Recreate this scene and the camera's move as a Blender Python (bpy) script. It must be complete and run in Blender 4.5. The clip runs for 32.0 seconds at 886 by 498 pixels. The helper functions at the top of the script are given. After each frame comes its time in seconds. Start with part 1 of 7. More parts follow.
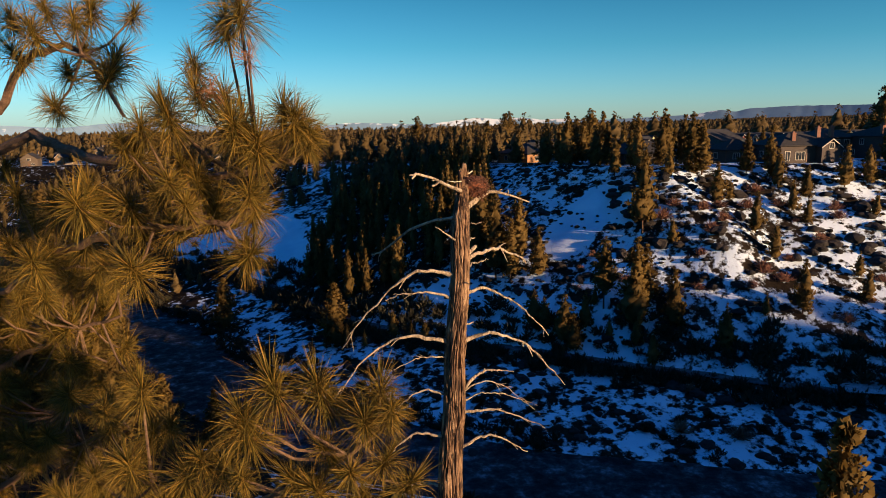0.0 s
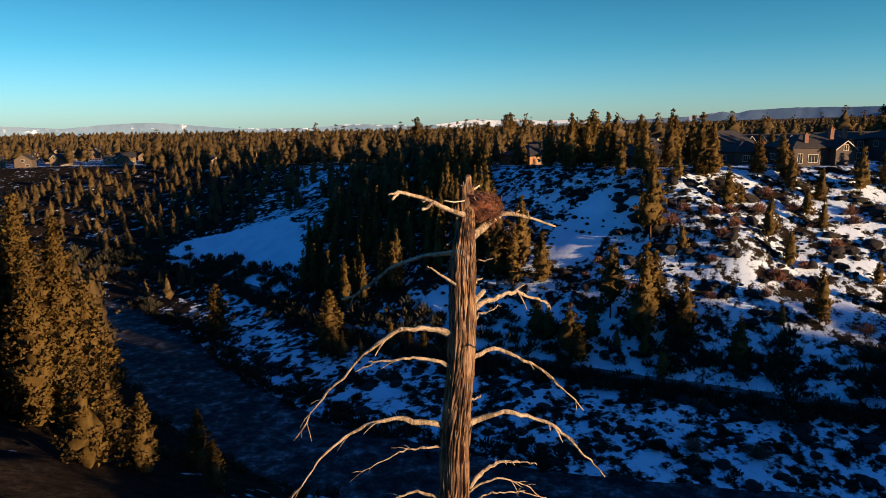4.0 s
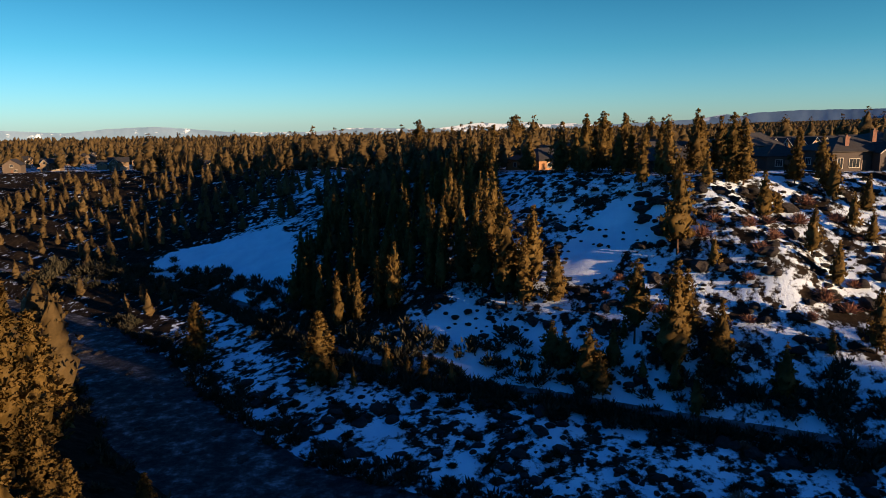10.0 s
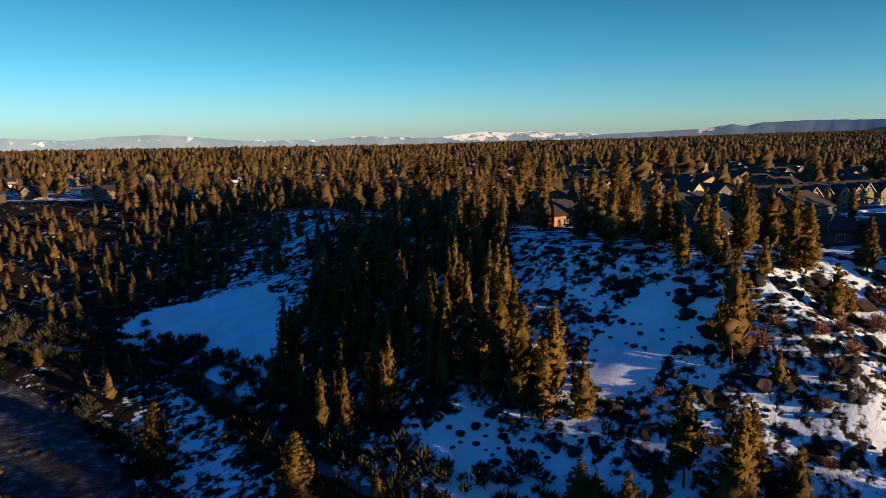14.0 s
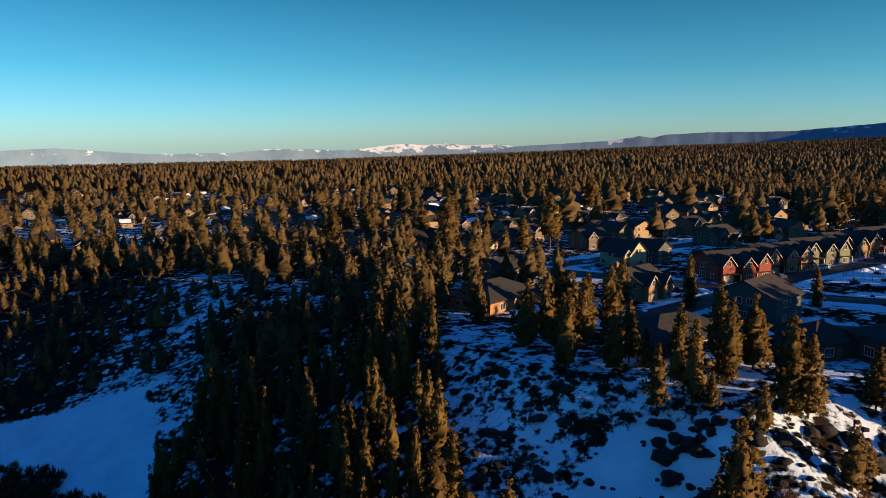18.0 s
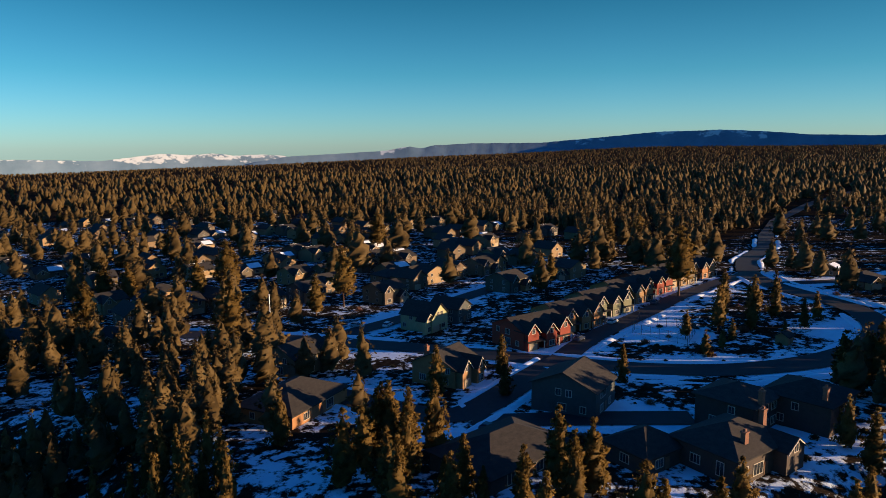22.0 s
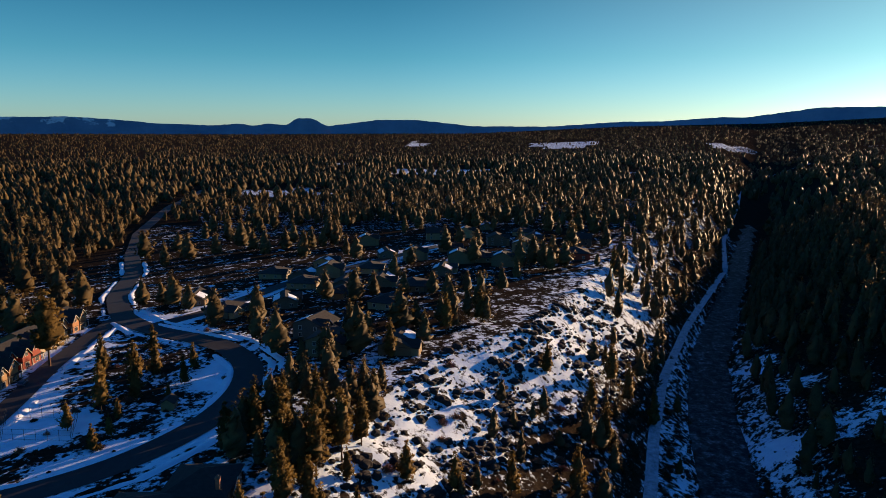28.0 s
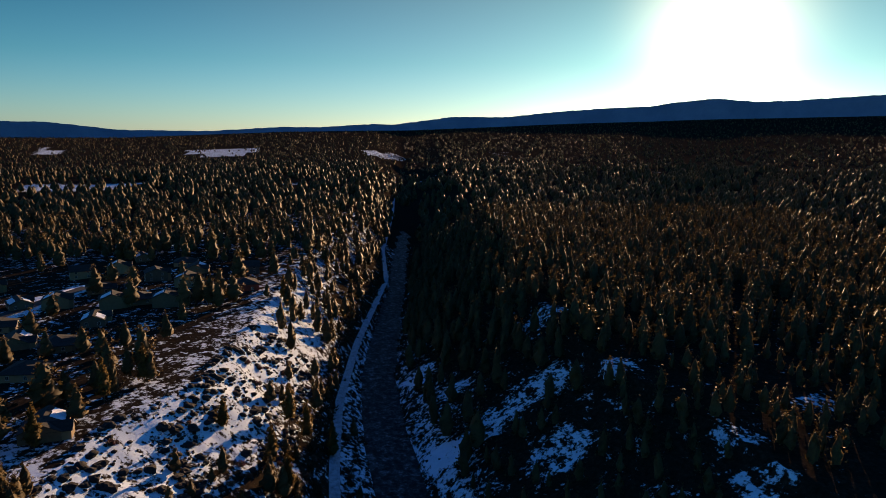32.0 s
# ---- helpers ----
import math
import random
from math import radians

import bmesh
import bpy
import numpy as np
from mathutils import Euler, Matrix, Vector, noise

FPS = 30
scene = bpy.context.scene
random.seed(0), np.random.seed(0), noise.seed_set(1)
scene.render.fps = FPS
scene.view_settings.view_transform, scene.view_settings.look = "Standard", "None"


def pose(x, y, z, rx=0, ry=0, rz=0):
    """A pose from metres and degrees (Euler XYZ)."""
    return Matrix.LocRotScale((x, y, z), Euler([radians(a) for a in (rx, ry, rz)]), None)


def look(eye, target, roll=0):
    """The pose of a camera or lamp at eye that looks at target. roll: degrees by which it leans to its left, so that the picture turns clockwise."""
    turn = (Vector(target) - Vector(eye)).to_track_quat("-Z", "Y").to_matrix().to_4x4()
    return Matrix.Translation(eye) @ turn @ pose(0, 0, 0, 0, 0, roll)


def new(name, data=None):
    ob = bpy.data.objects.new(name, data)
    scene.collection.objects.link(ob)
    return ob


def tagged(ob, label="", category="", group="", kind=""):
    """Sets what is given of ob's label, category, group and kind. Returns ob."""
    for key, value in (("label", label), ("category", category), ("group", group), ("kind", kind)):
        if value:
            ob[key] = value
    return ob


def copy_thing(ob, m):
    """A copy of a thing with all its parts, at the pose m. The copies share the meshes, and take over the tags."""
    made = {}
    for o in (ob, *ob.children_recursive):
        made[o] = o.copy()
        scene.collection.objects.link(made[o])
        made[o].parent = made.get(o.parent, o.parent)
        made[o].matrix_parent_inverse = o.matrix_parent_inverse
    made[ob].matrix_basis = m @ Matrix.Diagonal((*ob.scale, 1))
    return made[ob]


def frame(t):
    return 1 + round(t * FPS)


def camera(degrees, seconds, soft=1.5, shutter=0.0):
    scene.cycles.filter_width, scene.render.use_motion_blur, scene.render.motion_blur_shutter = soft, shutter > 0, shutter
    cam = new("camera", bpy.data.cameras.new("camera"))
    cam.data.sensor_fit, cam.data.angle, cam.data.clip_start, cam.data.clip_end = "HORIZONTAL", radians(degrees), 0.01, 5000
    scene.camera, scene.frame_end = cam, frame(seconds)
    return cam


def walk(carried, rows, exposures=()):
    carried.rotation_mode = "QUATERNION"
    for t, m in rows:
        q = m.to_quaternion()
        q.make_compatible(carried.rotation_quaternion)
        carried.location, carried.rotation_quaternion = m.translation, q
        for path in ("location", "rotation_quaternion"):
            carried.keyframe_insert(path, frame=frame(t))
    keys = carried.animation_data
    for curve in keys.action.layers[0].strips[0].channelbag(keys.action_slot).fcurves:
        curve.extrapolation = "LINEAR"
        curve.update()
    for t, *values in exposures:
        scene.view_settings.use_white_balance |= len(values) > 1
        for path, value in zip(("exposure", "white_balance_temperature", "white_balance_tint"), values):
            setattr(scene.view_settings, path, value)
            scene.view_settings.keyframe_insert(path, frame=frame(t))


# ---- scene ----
cam = camera(65.73, 32.0, 0.6)
# seconds, place in metres, heading, pitch, roll
ROWS = [
    (0.0, 0.00, 0.00, 13.20, -0.00, -10.67, -0.65),
    (0.5, -0.00, 0.73, 13.17, 0.00, -10.65, -0.62),
    (1.0, -0.01, 1.57, 13.14, 0.02, -10.62, -0.60),
    (1.5, 0.02, 2.31, 13.11, 0.02, -10.59, -0.59),
    (2.0, 0.05, 2.90, 13.11, 0.04, -10.56, -0.58),
    (2.5, 0.10, 3.65, 13.11, 0.03, -10.56, -0.58),
    (3.0, 0.13, 4.45, 13.01, 0.04, -10.56, -0.57),
    (3.5, 0.08, 5.24, 13.08, 0.01, -10.57, -0.57),
    (5.5, 0.35, 8.38, 12.92, 0.11, -10.49, -0.63),
    (6.0, 0.38, 9.44, 12.93, 0.13, -10.49, -0.64),
    (6.5, 0.42, 10.65, 12.95, 0.15, -10.47, -0.65),
    (7.0, 0.44, 12.00, 12.95, 0.18, -10.44, -0.65),
    (7.5, 0.43, 13.50, 12.92, 0.19, -10.42, -0.64),
    (8.0, 0.42, 14.82, 12.90, 0.21, -10.39, -0.64),
    (8.5, 0.43, 16.26, 12.89, 0.22, -10.35, -0.64),
    (9.0, 0.43, 17.83, 12.87, 0.25, -10.34, -0.67),
    (9.5, 0.41, 19.44, 12.74, 0.29, -10.29, -0.70),
    (10.0, 0.39, 21.19, 12.69, 0.34, -10.27, -0.72),
    (10.5, 0.43, 23.30, 12.73, 0.39, -10.29, -0.75),
    (11.0, 0.46, 25.82, 13.34, 0.44, -10.24, -0.80),
    (11.5, 0.47, 28.78, 14.79, 0.47, -10.08, -0.78),
    (12.0, 0.37, 31.90, 16.53, 0.46, -9.95, -0.74),
    (12.5, 0.22, 35.22, 18.38, 0.43, -9.88, -0.68),
    (13.0, 0.12, 38.75, 20.35, 0.45, -9.84, -0.61),
    (13.5, 0.23, 42.40, 22.28, 0.53, -9.79, -0.58),
    (14.0, 0.35, 46.21, 24.13, 0.59, -9.70, -0.53),
    (14.5, 0.35, 50.11, 26.09, 0.62, -9.63, -0.50),
    (16.5, 0.65, 64.91, 32.95, 0.75, -9.13, -0.52),
    (17.0, 0.93, 68.78, 34.88, 0.28, -9.03, -0.64),
    (17.5, 0.98, 72.74, 36.59, -3.00, -8.97, -0.67),
    (18.0, 0.85, 76.59, 38.34, -6.29, -8.94, -0.66),
    (18.5, 0.77, 80.48, 40.26, -8.54, -8.96, -0.66),
    (19.0, 0.83, 84.26, 42.13, -11.16, -8.97, -0.62),
    (19.5, 0.85, 87.88, 43.76, -13.92, -8.87, -0.59),
    (20.0, 1.16, 91.61, 45.45, -16.46, -8.78, -0.59),
    (20.5, 1.41, 94.88, 47.60, -18.43, -8.47, -0.62),
    (21.0, 1.57, 96.96, 49.74, -20.52, -8.42, -0.64),
    (21.5, 1.46, 97.99, 51.59, -22.87, -8.36, -0.60),
    (22.0, 1.29, 98.75, 53.45, -24.95, -8.49, -0.50),
    (22.5, 1.09, 99.07, 55.56, -27.04, -8.75, -0.39),
    (23.0, 1.05, 99.49, 57.76, -29.19, -8.98, -0.36),
    (23.5, 1.18, 100.05, 59.83, -32.66, -9.15, -0.31),
    (24.0, 1.31, 100.36, 61.83, -36.95, -9.34, -0.24),
    (24.5, 1.52, 100.61, 63.90, -41.64, -9.53, -0.11),
    (25.0, 1.80, 100.86, 65.85, -46.16, -9.67, -0.09),
    (25.5, 2.33, 100.95, 67.65, -50.75, -9.79, -0.14),
    (27.5, 4.78, 103.24, 74.38, -70.63, -9.89, 0.16),
    (28.0, 5.33, 103.57, 76.03, -75.29, -9.86, 0.26),
    (28.5, 5.85, 103.92, 77.61, -79.78, -9.82, 0.37),
    (29.0, 6.30, 104.19, 79.28, -83.53, -9.77, 0.46),
    (29.5, 6.51, 104.46, 81.05, -86.93, -9.70, 0.52),
    (30.0, 6.50, 104.52, 82.92, -89.47, -9.65, 0.57),
    (30.5, 6.37, 104.36, 84.86, -92.51, -9.58, 0.60),
    (31.0, 6.34, 104.13, 86.74, -95.83, -9.52, 0.62),
    (31.5, 6.43, 103.83, 88.53, -99.23, -9.45, 0.69),
    (32.0, 6.57, 103.58, 90.29, -102.88, -9.38, 0.76),
]
# the picture darkens as the lens turns towards the sun
EXPOSURES = [(0.0, 1.1, 6550, 11), (14.0, 1.1, 6550, 11), (19.0, 1.1, 6500, 10), (25.0, 1.1, 6500, 10), (29.0, 1.05, 7000, 14), (32.0, 0.82, 7300, 16)]
walk(cam, [(t, pose(x, y, z, 90 + pitch, 0, yaw) @ pose(0, 0, 0, 0, 0, roll)) for t, x, y, z, yaw, pitch, roll in ROWS], EXPOSURES)

# ---- light: low winter sun, clear sky ----
SUN_AZ, SUN_EL = radians(124.0), radians(8.0)
SUN_DIR = Vector((math.sin(SUN_AZ) * math.cos(SUN_EL), math.cos(SUN_AZ) * math.cos(SUN_EL), math.sin(SUN_EL)))
world = bpy.data.worlds.new("sky")
scene.world = world
world.use_nodes = True
wt = world.node_tree
wt.nodes.clear()
w_out = wt.nodes.new("ShaderNodeOutputWorld")
w_bg = wt.nodes.new("ShaderNodeBackground")
w_sky = wt.nodes.new("ShaderNodeTexSky")
w_sky.sky_type = "NISHITA"
w_sky.sun_disc = False
w_sky.sun_elevation, w_sky.sun_rotation = SUN_EL, SUN_AZ
w_sky.altitude, w_sky.air_density, w_sky.dust_density, w_sky.ozone_density = 1100, 1.0, 0.6, 4.0
w_bg.inputs["Strength"].default_value = 0.065
# the deep teal of a clear winter evening, paler towards the skyline
w_tc = wt.nodes.new("ShaderNodeTexCoord")
w_xyz = wt.nodes.new("ShaderNodeSeparateXYZ")
w_grade = wt.nodes.new("ShaderNodeValToRGB")
for e in range(4):
    w_grade.color_ramp.elements.new(0.5)
for e, (pos, c) in zip(w_grade.color_ramp.elements, ((0.0, (0.38, 0.48, 0.56)), (0.10, (0.165, 0.36, 0.365)), (0.24, (0.045, 0.22, 0.21)), (0.36, (0.035, 0.29, 0.38)), (0.6, (0.03, 0.34, 0.58)), (1.0, (0.03, 0.35, 0.64)))):
    e.position, e.color = pos, (*c, 1)
w_mul = wt.nodes.new("ShaderNodeMix")
w_mul.data_type, w_mul.blend_type, w_mul.inputs[0].default_value = "RGBA", "MULTIPLY", 1.0
w_gain = wt.nodes.new("ShaderNodeVectorMath")
w_gain.operation, w_gain.inputs[3].default_value = "SCALE", 3.3
wt.links.new(w_tc.outputs["Generated"], w_xyz.inputs["Vector"])
wt.links.new(w_xyz.outputs["Z"], w_grade.inputs["Fac"])
wt.links.new(w_sky.outputs["Color"], w_mul.inputs[6])
wt.links.new(w_grade.outputs["Color"], w_mul.inputs[7])
# the sky's own glow on the sun's side is gentler than the model's
w_dot = wt.nodes.new("ShaderNodeVectorMath")
w_dot.operation, w_dot.inputs[1].default_value = "DOT_PRODUCT", SUN_DIR
w_calm = wt.nodes.new("ShaderNodeMapRange")
for w_key, w_val in (("From Min", 0.1), ("From Max", 0.6), ("To Min", 1.0), ("To Max", 0.76)):
    w_calm.inputs[w_key].default_value = w_val
w_dim = wt.nodes.new("ShaderNodeVectorMath")
w_dim.operation = "SCALE"
wt.links.new(w_tc.outputs["Generated"], w_dot.inputs[0])
wt.links.new(w_dot.outputs["Value"], w_calm.inputs["Value"])
wt.links.new(w_mul.outputs[2], w_dim.inputs[0])
wt.links.new(w_calm.outputs["Result"], w_dim.inputs[3])
wt.links.new(w_dim.outputs["Vector"], w_gain.inputs[0])
# the wide white aureole round the low sun
w_rng = wt.nodes.new("ShaderNodeMapRange")
w_rng.inputs["From Min"].default_value, w_rng.inputs["From Max"].default_value = 0.968, 1.0
w_pow = wt.nodes.new("ShaderNodeMath")
w_pow.operation, w_pow.inputs[1].default_value = "POWER", 8.0
w_col = wt.nodes.new("ShaderNodeVectorMath")
w_col.operation, w_col.inputs[0].default_value = "SCALE", (11, 9.2, 6.0)
w_add = wt.nodes.new("ShaderNodeVectorMath")
wt.links.new(w_dot.outputs["Value"], w_rng.inputs["Value"])
wt.links.new(w_rng.outputs["Result"], w_pow.inputs[0])
wt.links.new(w_pow.outputs["Value"], w_col.inputs[3])
wt.links.new(w_gain.outputs["Vector"], w_add.inputs[0])
wt.links.new(w_col.outputs["Vector"], w_add.inputs[1])
# the broad pale warmth on the sun's half of the sky
w_rng2 = wt.nodes.new("ShaderNodeMapRange")
w_rng2.inputs["From Min"].default_value, w_rng2.inputs["From Max"].default_value = 0.55, 1.0
w_pow2 = wt.nodes.new("ShaderNodeMath")
w_pow2.operation, w_pow2.inputs[1].default_value = "POWER", 2.2
w_col2 = wt.nodes.new("ShaderNodeVectorMath")
w_col2.operation, w_col2.inputs[0].default_value = "SCALE", (1.1, 0.8, 0.32)
w_add2 = wt.nodes.new("ShaderNodeVectorMath")
wt.links.new(w_dot.outputs["Value"], w_rng2.inputs["Value"])
wt.links.new(w_rng2.outputs["Result"], w_pow2.inputs[0])
wt.links.new(w_pow2.outputs["Value"], w_col2.inputs[3])
wt.links.new(w_add.outputs["Vector"], w_add2.inputs[0])
wt.links.new(w_col2.outputs["Vector"], w_add2.inputs[1])
wt.links.new(w_add2.outputs["Vector"], w_bg.inputs["Color"])
wt.links.new(w_bg.outputs["Background"], w_out.inputs["Surface"])

sun_lamp = bpy.data.lights.new("sun", "SUN")
sun_lamp.energy, sun_lamp.angle, sun_lamp.color = 5.0, radians(0.5), (1.0, 0.68, 0.40)
sun = new("sun", sun_lamp)
sun.matrix_world = look((0, 0, 300), Vector((0, 0, 300)) - SUN_DIR)

# ---- materials ----
def ramp(nt, fac, stops):
    r = nt.nodes.new("ShaderNodeValToRGB")
    while len(r.color_ramp.elements) < len(stops):
        r.color_ramp.elements.new(0.5)
    for e, (p, c) in zip(r.color_ramp.elements, stops):
        e.position, e.color = p, (*c, 1) if len(c) == 3 else c
    nt.links.new(fac, r.inputs["Fac"])
    return r.outputs["Color"]


def noise_of(nt, scale, detail=4.0, rough=0.6, stretch=None, local=False):
    tc = nt.nodes.new("ShaderNodeTexCoord") if local else nt.nodes.new("ShaderNodeNewGeometry")
    src = tc.outputs["Object"] if local else tc.outputs["Position"]
    if stretch:
        mp = nt.nodes.new("ShaderNodeMapping")
        mp.inputs["Scale"].default_value = stretch
        nt.links.new(src, mp.inputs["Vector"])
        src = mp.outputs["Vector"]
    n = nt.nodes.new("ShaderNodeTexNoise")
    n.inputs["Scale"].default_value, n.inputs["Detail"].default_value, n.inputs["Roughness"].default_value = scale, detail, rough
    nt.links.new(src, n.inputs["Vector"])
    return n.outputs["Fac"]


def mixed(nt, fac, a, b, mode="MIX"):
    m = nt.nodes.new("ShaderNodeMix")
    m.data_type, m.blend_type = "RGBA", mode
    for sock, v in ((m.inputs[0], fac), (m.inputs[6], a), (m.inputs[7], b)):
        if isinstance(v, bpy.types.NodeSocket):
            nt.links.new(v, sock)
        elif isinstance(v, tuple):
            sock.default_value = (*v, 1)
        else:
            sock.default_value = v
    return m.outputs[2]


def maths(nt, op, a, b=0.0, clamp=False):
    m = nt.nodes.new("ShaderNodeMath")
    m.operation, m.use_clamp = op, clamp
    for sock, v in ((m.inputs[0], a), (m.inputs[1], b)):
        if isinstance(v, bpy.types.NodeSocket):
            nt.links.new(v, sock)
        else:
            sock.default_value = v
    return m.outputs[0]


def base(name, rough=0.8, metal=0.0, spec=0.3):
    m = bpy.data.materials.new(name)
    m.use_nodes = True
    b = m.node_tree.nodes["Principled BSDF"]
    b.inputs["Roughness"].default_value, b.inputs["Metallic"].default_value = rough, metal
    b.inputs["Specular IOR Level"].default_value = spec
    return m, m.node_tree, b


def bumped(nt, b, fac, strength=0.4, dist=0.05):
    n = nt.nodes.new("ShaderNodeBump")
    n.inputs["Strength"].default_value, n.inputs["Distance"].default_value = strength, dist
    nt.links.new(fac, n.inputs["Height"])
    nt.links.new(n.outputs["Normal"], b.inputs["Normal"])


def rand_of(nt, island=False):
    g = nt.nodes.new("ShaderNodeNewGeometry" if island else "ShaderNodeObjectInfo")
    return g.outputs["Random Per Island" if island else "Random"]


def surface(name, c0, c1, scale=2.0, rough=0.85, bump=0.3, dist=0.03, vary=0.0, island=False, stretch=None, metal=0.0, fine=6.0, local=False):
    """Two-tone grain at two scales, with a shift from piece to piece."""
    m, nt, b = base(name, rough, metal)
    big, small = noise_of(nt, scale, 5, 0.65, stretch, local), noise_of(nt, scale * fine, 3, 0.6, stretch, local)
    f = maths(nt, "ADD", maths(nt, "MULTIPLY", big, 0.6), maths(nt, "MULTIPLY", small, 0.4))
    col = ramp(nt, f, [(0.32, c0), (0.68, c1)])
    if vary:
        v = maths(nt, "ADD", maths(nt, "MULTIPLY", rand_of(nt, island), 2 * vary), 1 - vary)
        hsv = nt.nodes.new("ShaderNodeHueSaturation")
        nt.links.new(v, hsv.inputs["Value"])
        nt.links.new(col, hsv.inputs["Color"])
        col = hsv.outputs["Color"]
    nt.links.new(col, b.inputs["Base Color"])
    if bump:
        bumped(nt, b, small, bump, dist)
    return m


def ground_material():
    """Old snow in patches over brown litter and dark basalt."""
    m, nt, b = base("snowy_ground", 1.0, 0, 0.0)
    soil = ramp(nt, noise_of(nt, 0.6, 6, 0.7), [(0.3, (0.010, 0.008, 0.006)), (0.55, (0.026, 0.019, 0.013)), (0.75, (0.055, 0.040, 0.026))])
    snow = ramp(nt, noise_of(nt, 0.15, 4, 0.6), [(0.3, (0.54, 0.64, 0.73)), (0.7, (0.72, 0.80, 0.86))])
    amount = nt.nodes.new("ShaderNodeAttribute")
    amount.attribute_name = "snow"
    patch = maths(nt, "ADD", maths(nt, "MULTIPLY", noise_of(nt, 0.17, 3, 0.6), 0.45), maths(nt, "MULTIPLY", noise_of(nt, 0.55, 5, 0.65), 0.55))
    # attribute 0..1 shifts the threshold
    k = maths(nt, "ADD", patch, maths(nt, "SUBTRACT", amount.outputs["Fac"], 0.5))
    fac = ramp(nt, k, [(0.47, (0, 0, 0)), (0.53, (1, 1, 1))])
    nt.links.new(mixed(nt, fac, soil, snow), b.inputs["Base Color"])
    bumped(nt, b, maths(nt, "ADD", noise_of(nt, 1.5, 5, 0.7), maths(nt, "MULTIPLY", fac, 0.6)), 0.7, 0.25)
    return m


def foliage(name, c0, c1, scale, vary, island=False, passing=0.22):
    """Needles that also let light through."""
    m = surface(name, c0, c1, scale, 0.6, 0.0, 0, vary, island)
    nt = m.node_tree
    b = nt.nodes["Principled BSDF"]
    b.inputs["Specular IOR Level"].default_value = 0.08
    tr, mx = nt.nodes.new("ShaderNodeBsdfTranslucent"), nt.nodes.new("ShaderNodeMixShader")
    nt.links.new(b.inputs["Base Color"].links[0].from_socket, tr.inputs["Color"])
    mx.inputs[0].default_value = passing
    nt.links.new(b.outputs[0], mx.inputs[1])
    nt.links.new(tr.outputs[0], mx.inputs[2])
    nt.links.new(mx.outputs[0], nt.nodes["Material Output"].inputs["Surface"])
    return m


MAT_GROUND = ground_material()
MAT_TRACK = surface("trodden_snow", (0.12, 0.12, 0.13), (0.48, 0.52, 0.58), 0.5, 0.8, 0.4, 0.06)
MAT_MUD = surface("muddy_track", (0.02, 0.017, 0.014), (0.16, 0.16, 0.17), 0.6, 0.9, 0.4, 0.06)
MAT_SNOW = surface("snow", (0.58, 0.63, 0.72), (0.76, 0.79, 0.84), 0.8, 0.6, 0.4, 0.06)
MAT_ASPHALT = surface("wet_asphalt", (0.010, 0.010, 0.012), (0.026, 0.025, 0.027), 0.5, 0.75, 0.2, 0.01)
MAT_BARK = surface("pine_bark", (0.035, 0.020, 0.013), (0.14, 0.075, 0.042), 1.5, 0.9, 0.8, 0.05, 0.2, False, (1, 1, 0.2))
MAT_NEEDLE = foliage("pine_needles", (0.072, 0.048, 0.015), (0.185, 0.113, 0.033), 0.8, 0.25, False, 0.4)
MAT_NEEDLE_FAR = foliage("pine_woods", (0.058, 0.040, 0.017), (0.118, 0.077, 0.030), 0.3, 0.2, True, 0.22)
MAT_BASALT = surface("basalt", (0.006, 0.005, 0.005), (0.034, 0.027, 0.023), 1.4, 0.95, 1.0, 0.15, 0.3, True)

# ---- helpers for building ----
def mesh_of(name, verts, faces, mat=None, smooth=False):
    me = bpy.data.meshes.new(name)
    me.from_pydata(verts, [], faces)
    if smooth:
        me.shade_smooth()
    if mat:
        me.materials.append(mat)
    return me


def tris_mesh(name, verts, tris, mat, normals=None):
    """A big triangle mesh from arrays."""
    me = bpy.data.meshes.new(name)
    me.vertices.add(len(verts))
    me.vertices.foreach_set("co", np.asarray(verts, np.float32).ravel())
    me.loops.add(len(tris) * 3)
    me.loops.foreach_set("vertex_index", np.asarray(tris, np.int32).ravel())
    me.polygons.add(len(tris))
    me.polygons.foreach_set("loop_start", np.arange(0, len(tris) * 3, 3, dtype=np.int32))
    me.update(calc_edges=True)
    if normals is not None:
        me.shade_smooth()
        me.normals_split_custom_set_from_vertices(np.asarray(normals, np.float32))
    me.materials.append(mat)
    return me


def part(name, bm, material, parent=None, label=""):
    me = bpy.data.meshes.new(name)
    bm.to_mesh(me)
    bm.free()
    me.materials.append(material)
    ob = new(name, me)
    ob.parent = parent
    return tagged(ob, label)


def empty(name, m, label, category, group="", kind=""):
    ob = new(name)
    ob.matrix_basis = m
    return tagged(ob, label, category, group, kind)


# ---- the land: a river canyon cut into a wooded plateau ----
RIVER = [(-504, 396), (-312, 314), (-180, 246), (-98, 192), (-70, 162), (-48, 132), (-26, 110), (12, 91), (84, 77), (168, 68), (234, 65), (288, 64), (360, 58), (485, 34), (696, -8), (1044, -74), (1680, -180)]
TRAIL = [(-504, 420), (-300, 324), (-180, 258), (-134, 238), (-106, 224), (-82, 217), (-64, 206), (-43, 184), (-24, 157), (-10, 144), (7, 137), (40, 120), (67, 109), (132, 98), (209, 91), (246, 89), (305, 83), (400, 65), (574, 23), (720, 6), (1044, -54), (1680, -156)]
RIM = [(-600, 500), (-240, 390), (-132, 345), (-76, 318), (-40, 292), (0, 236), (24, 190), (54, 163), (96, 166), (168, 166), (210, 158), (246, 136), (312, 122), (396, 108), (504, 92), (624, 58), (840, 12), (1680, -108)]
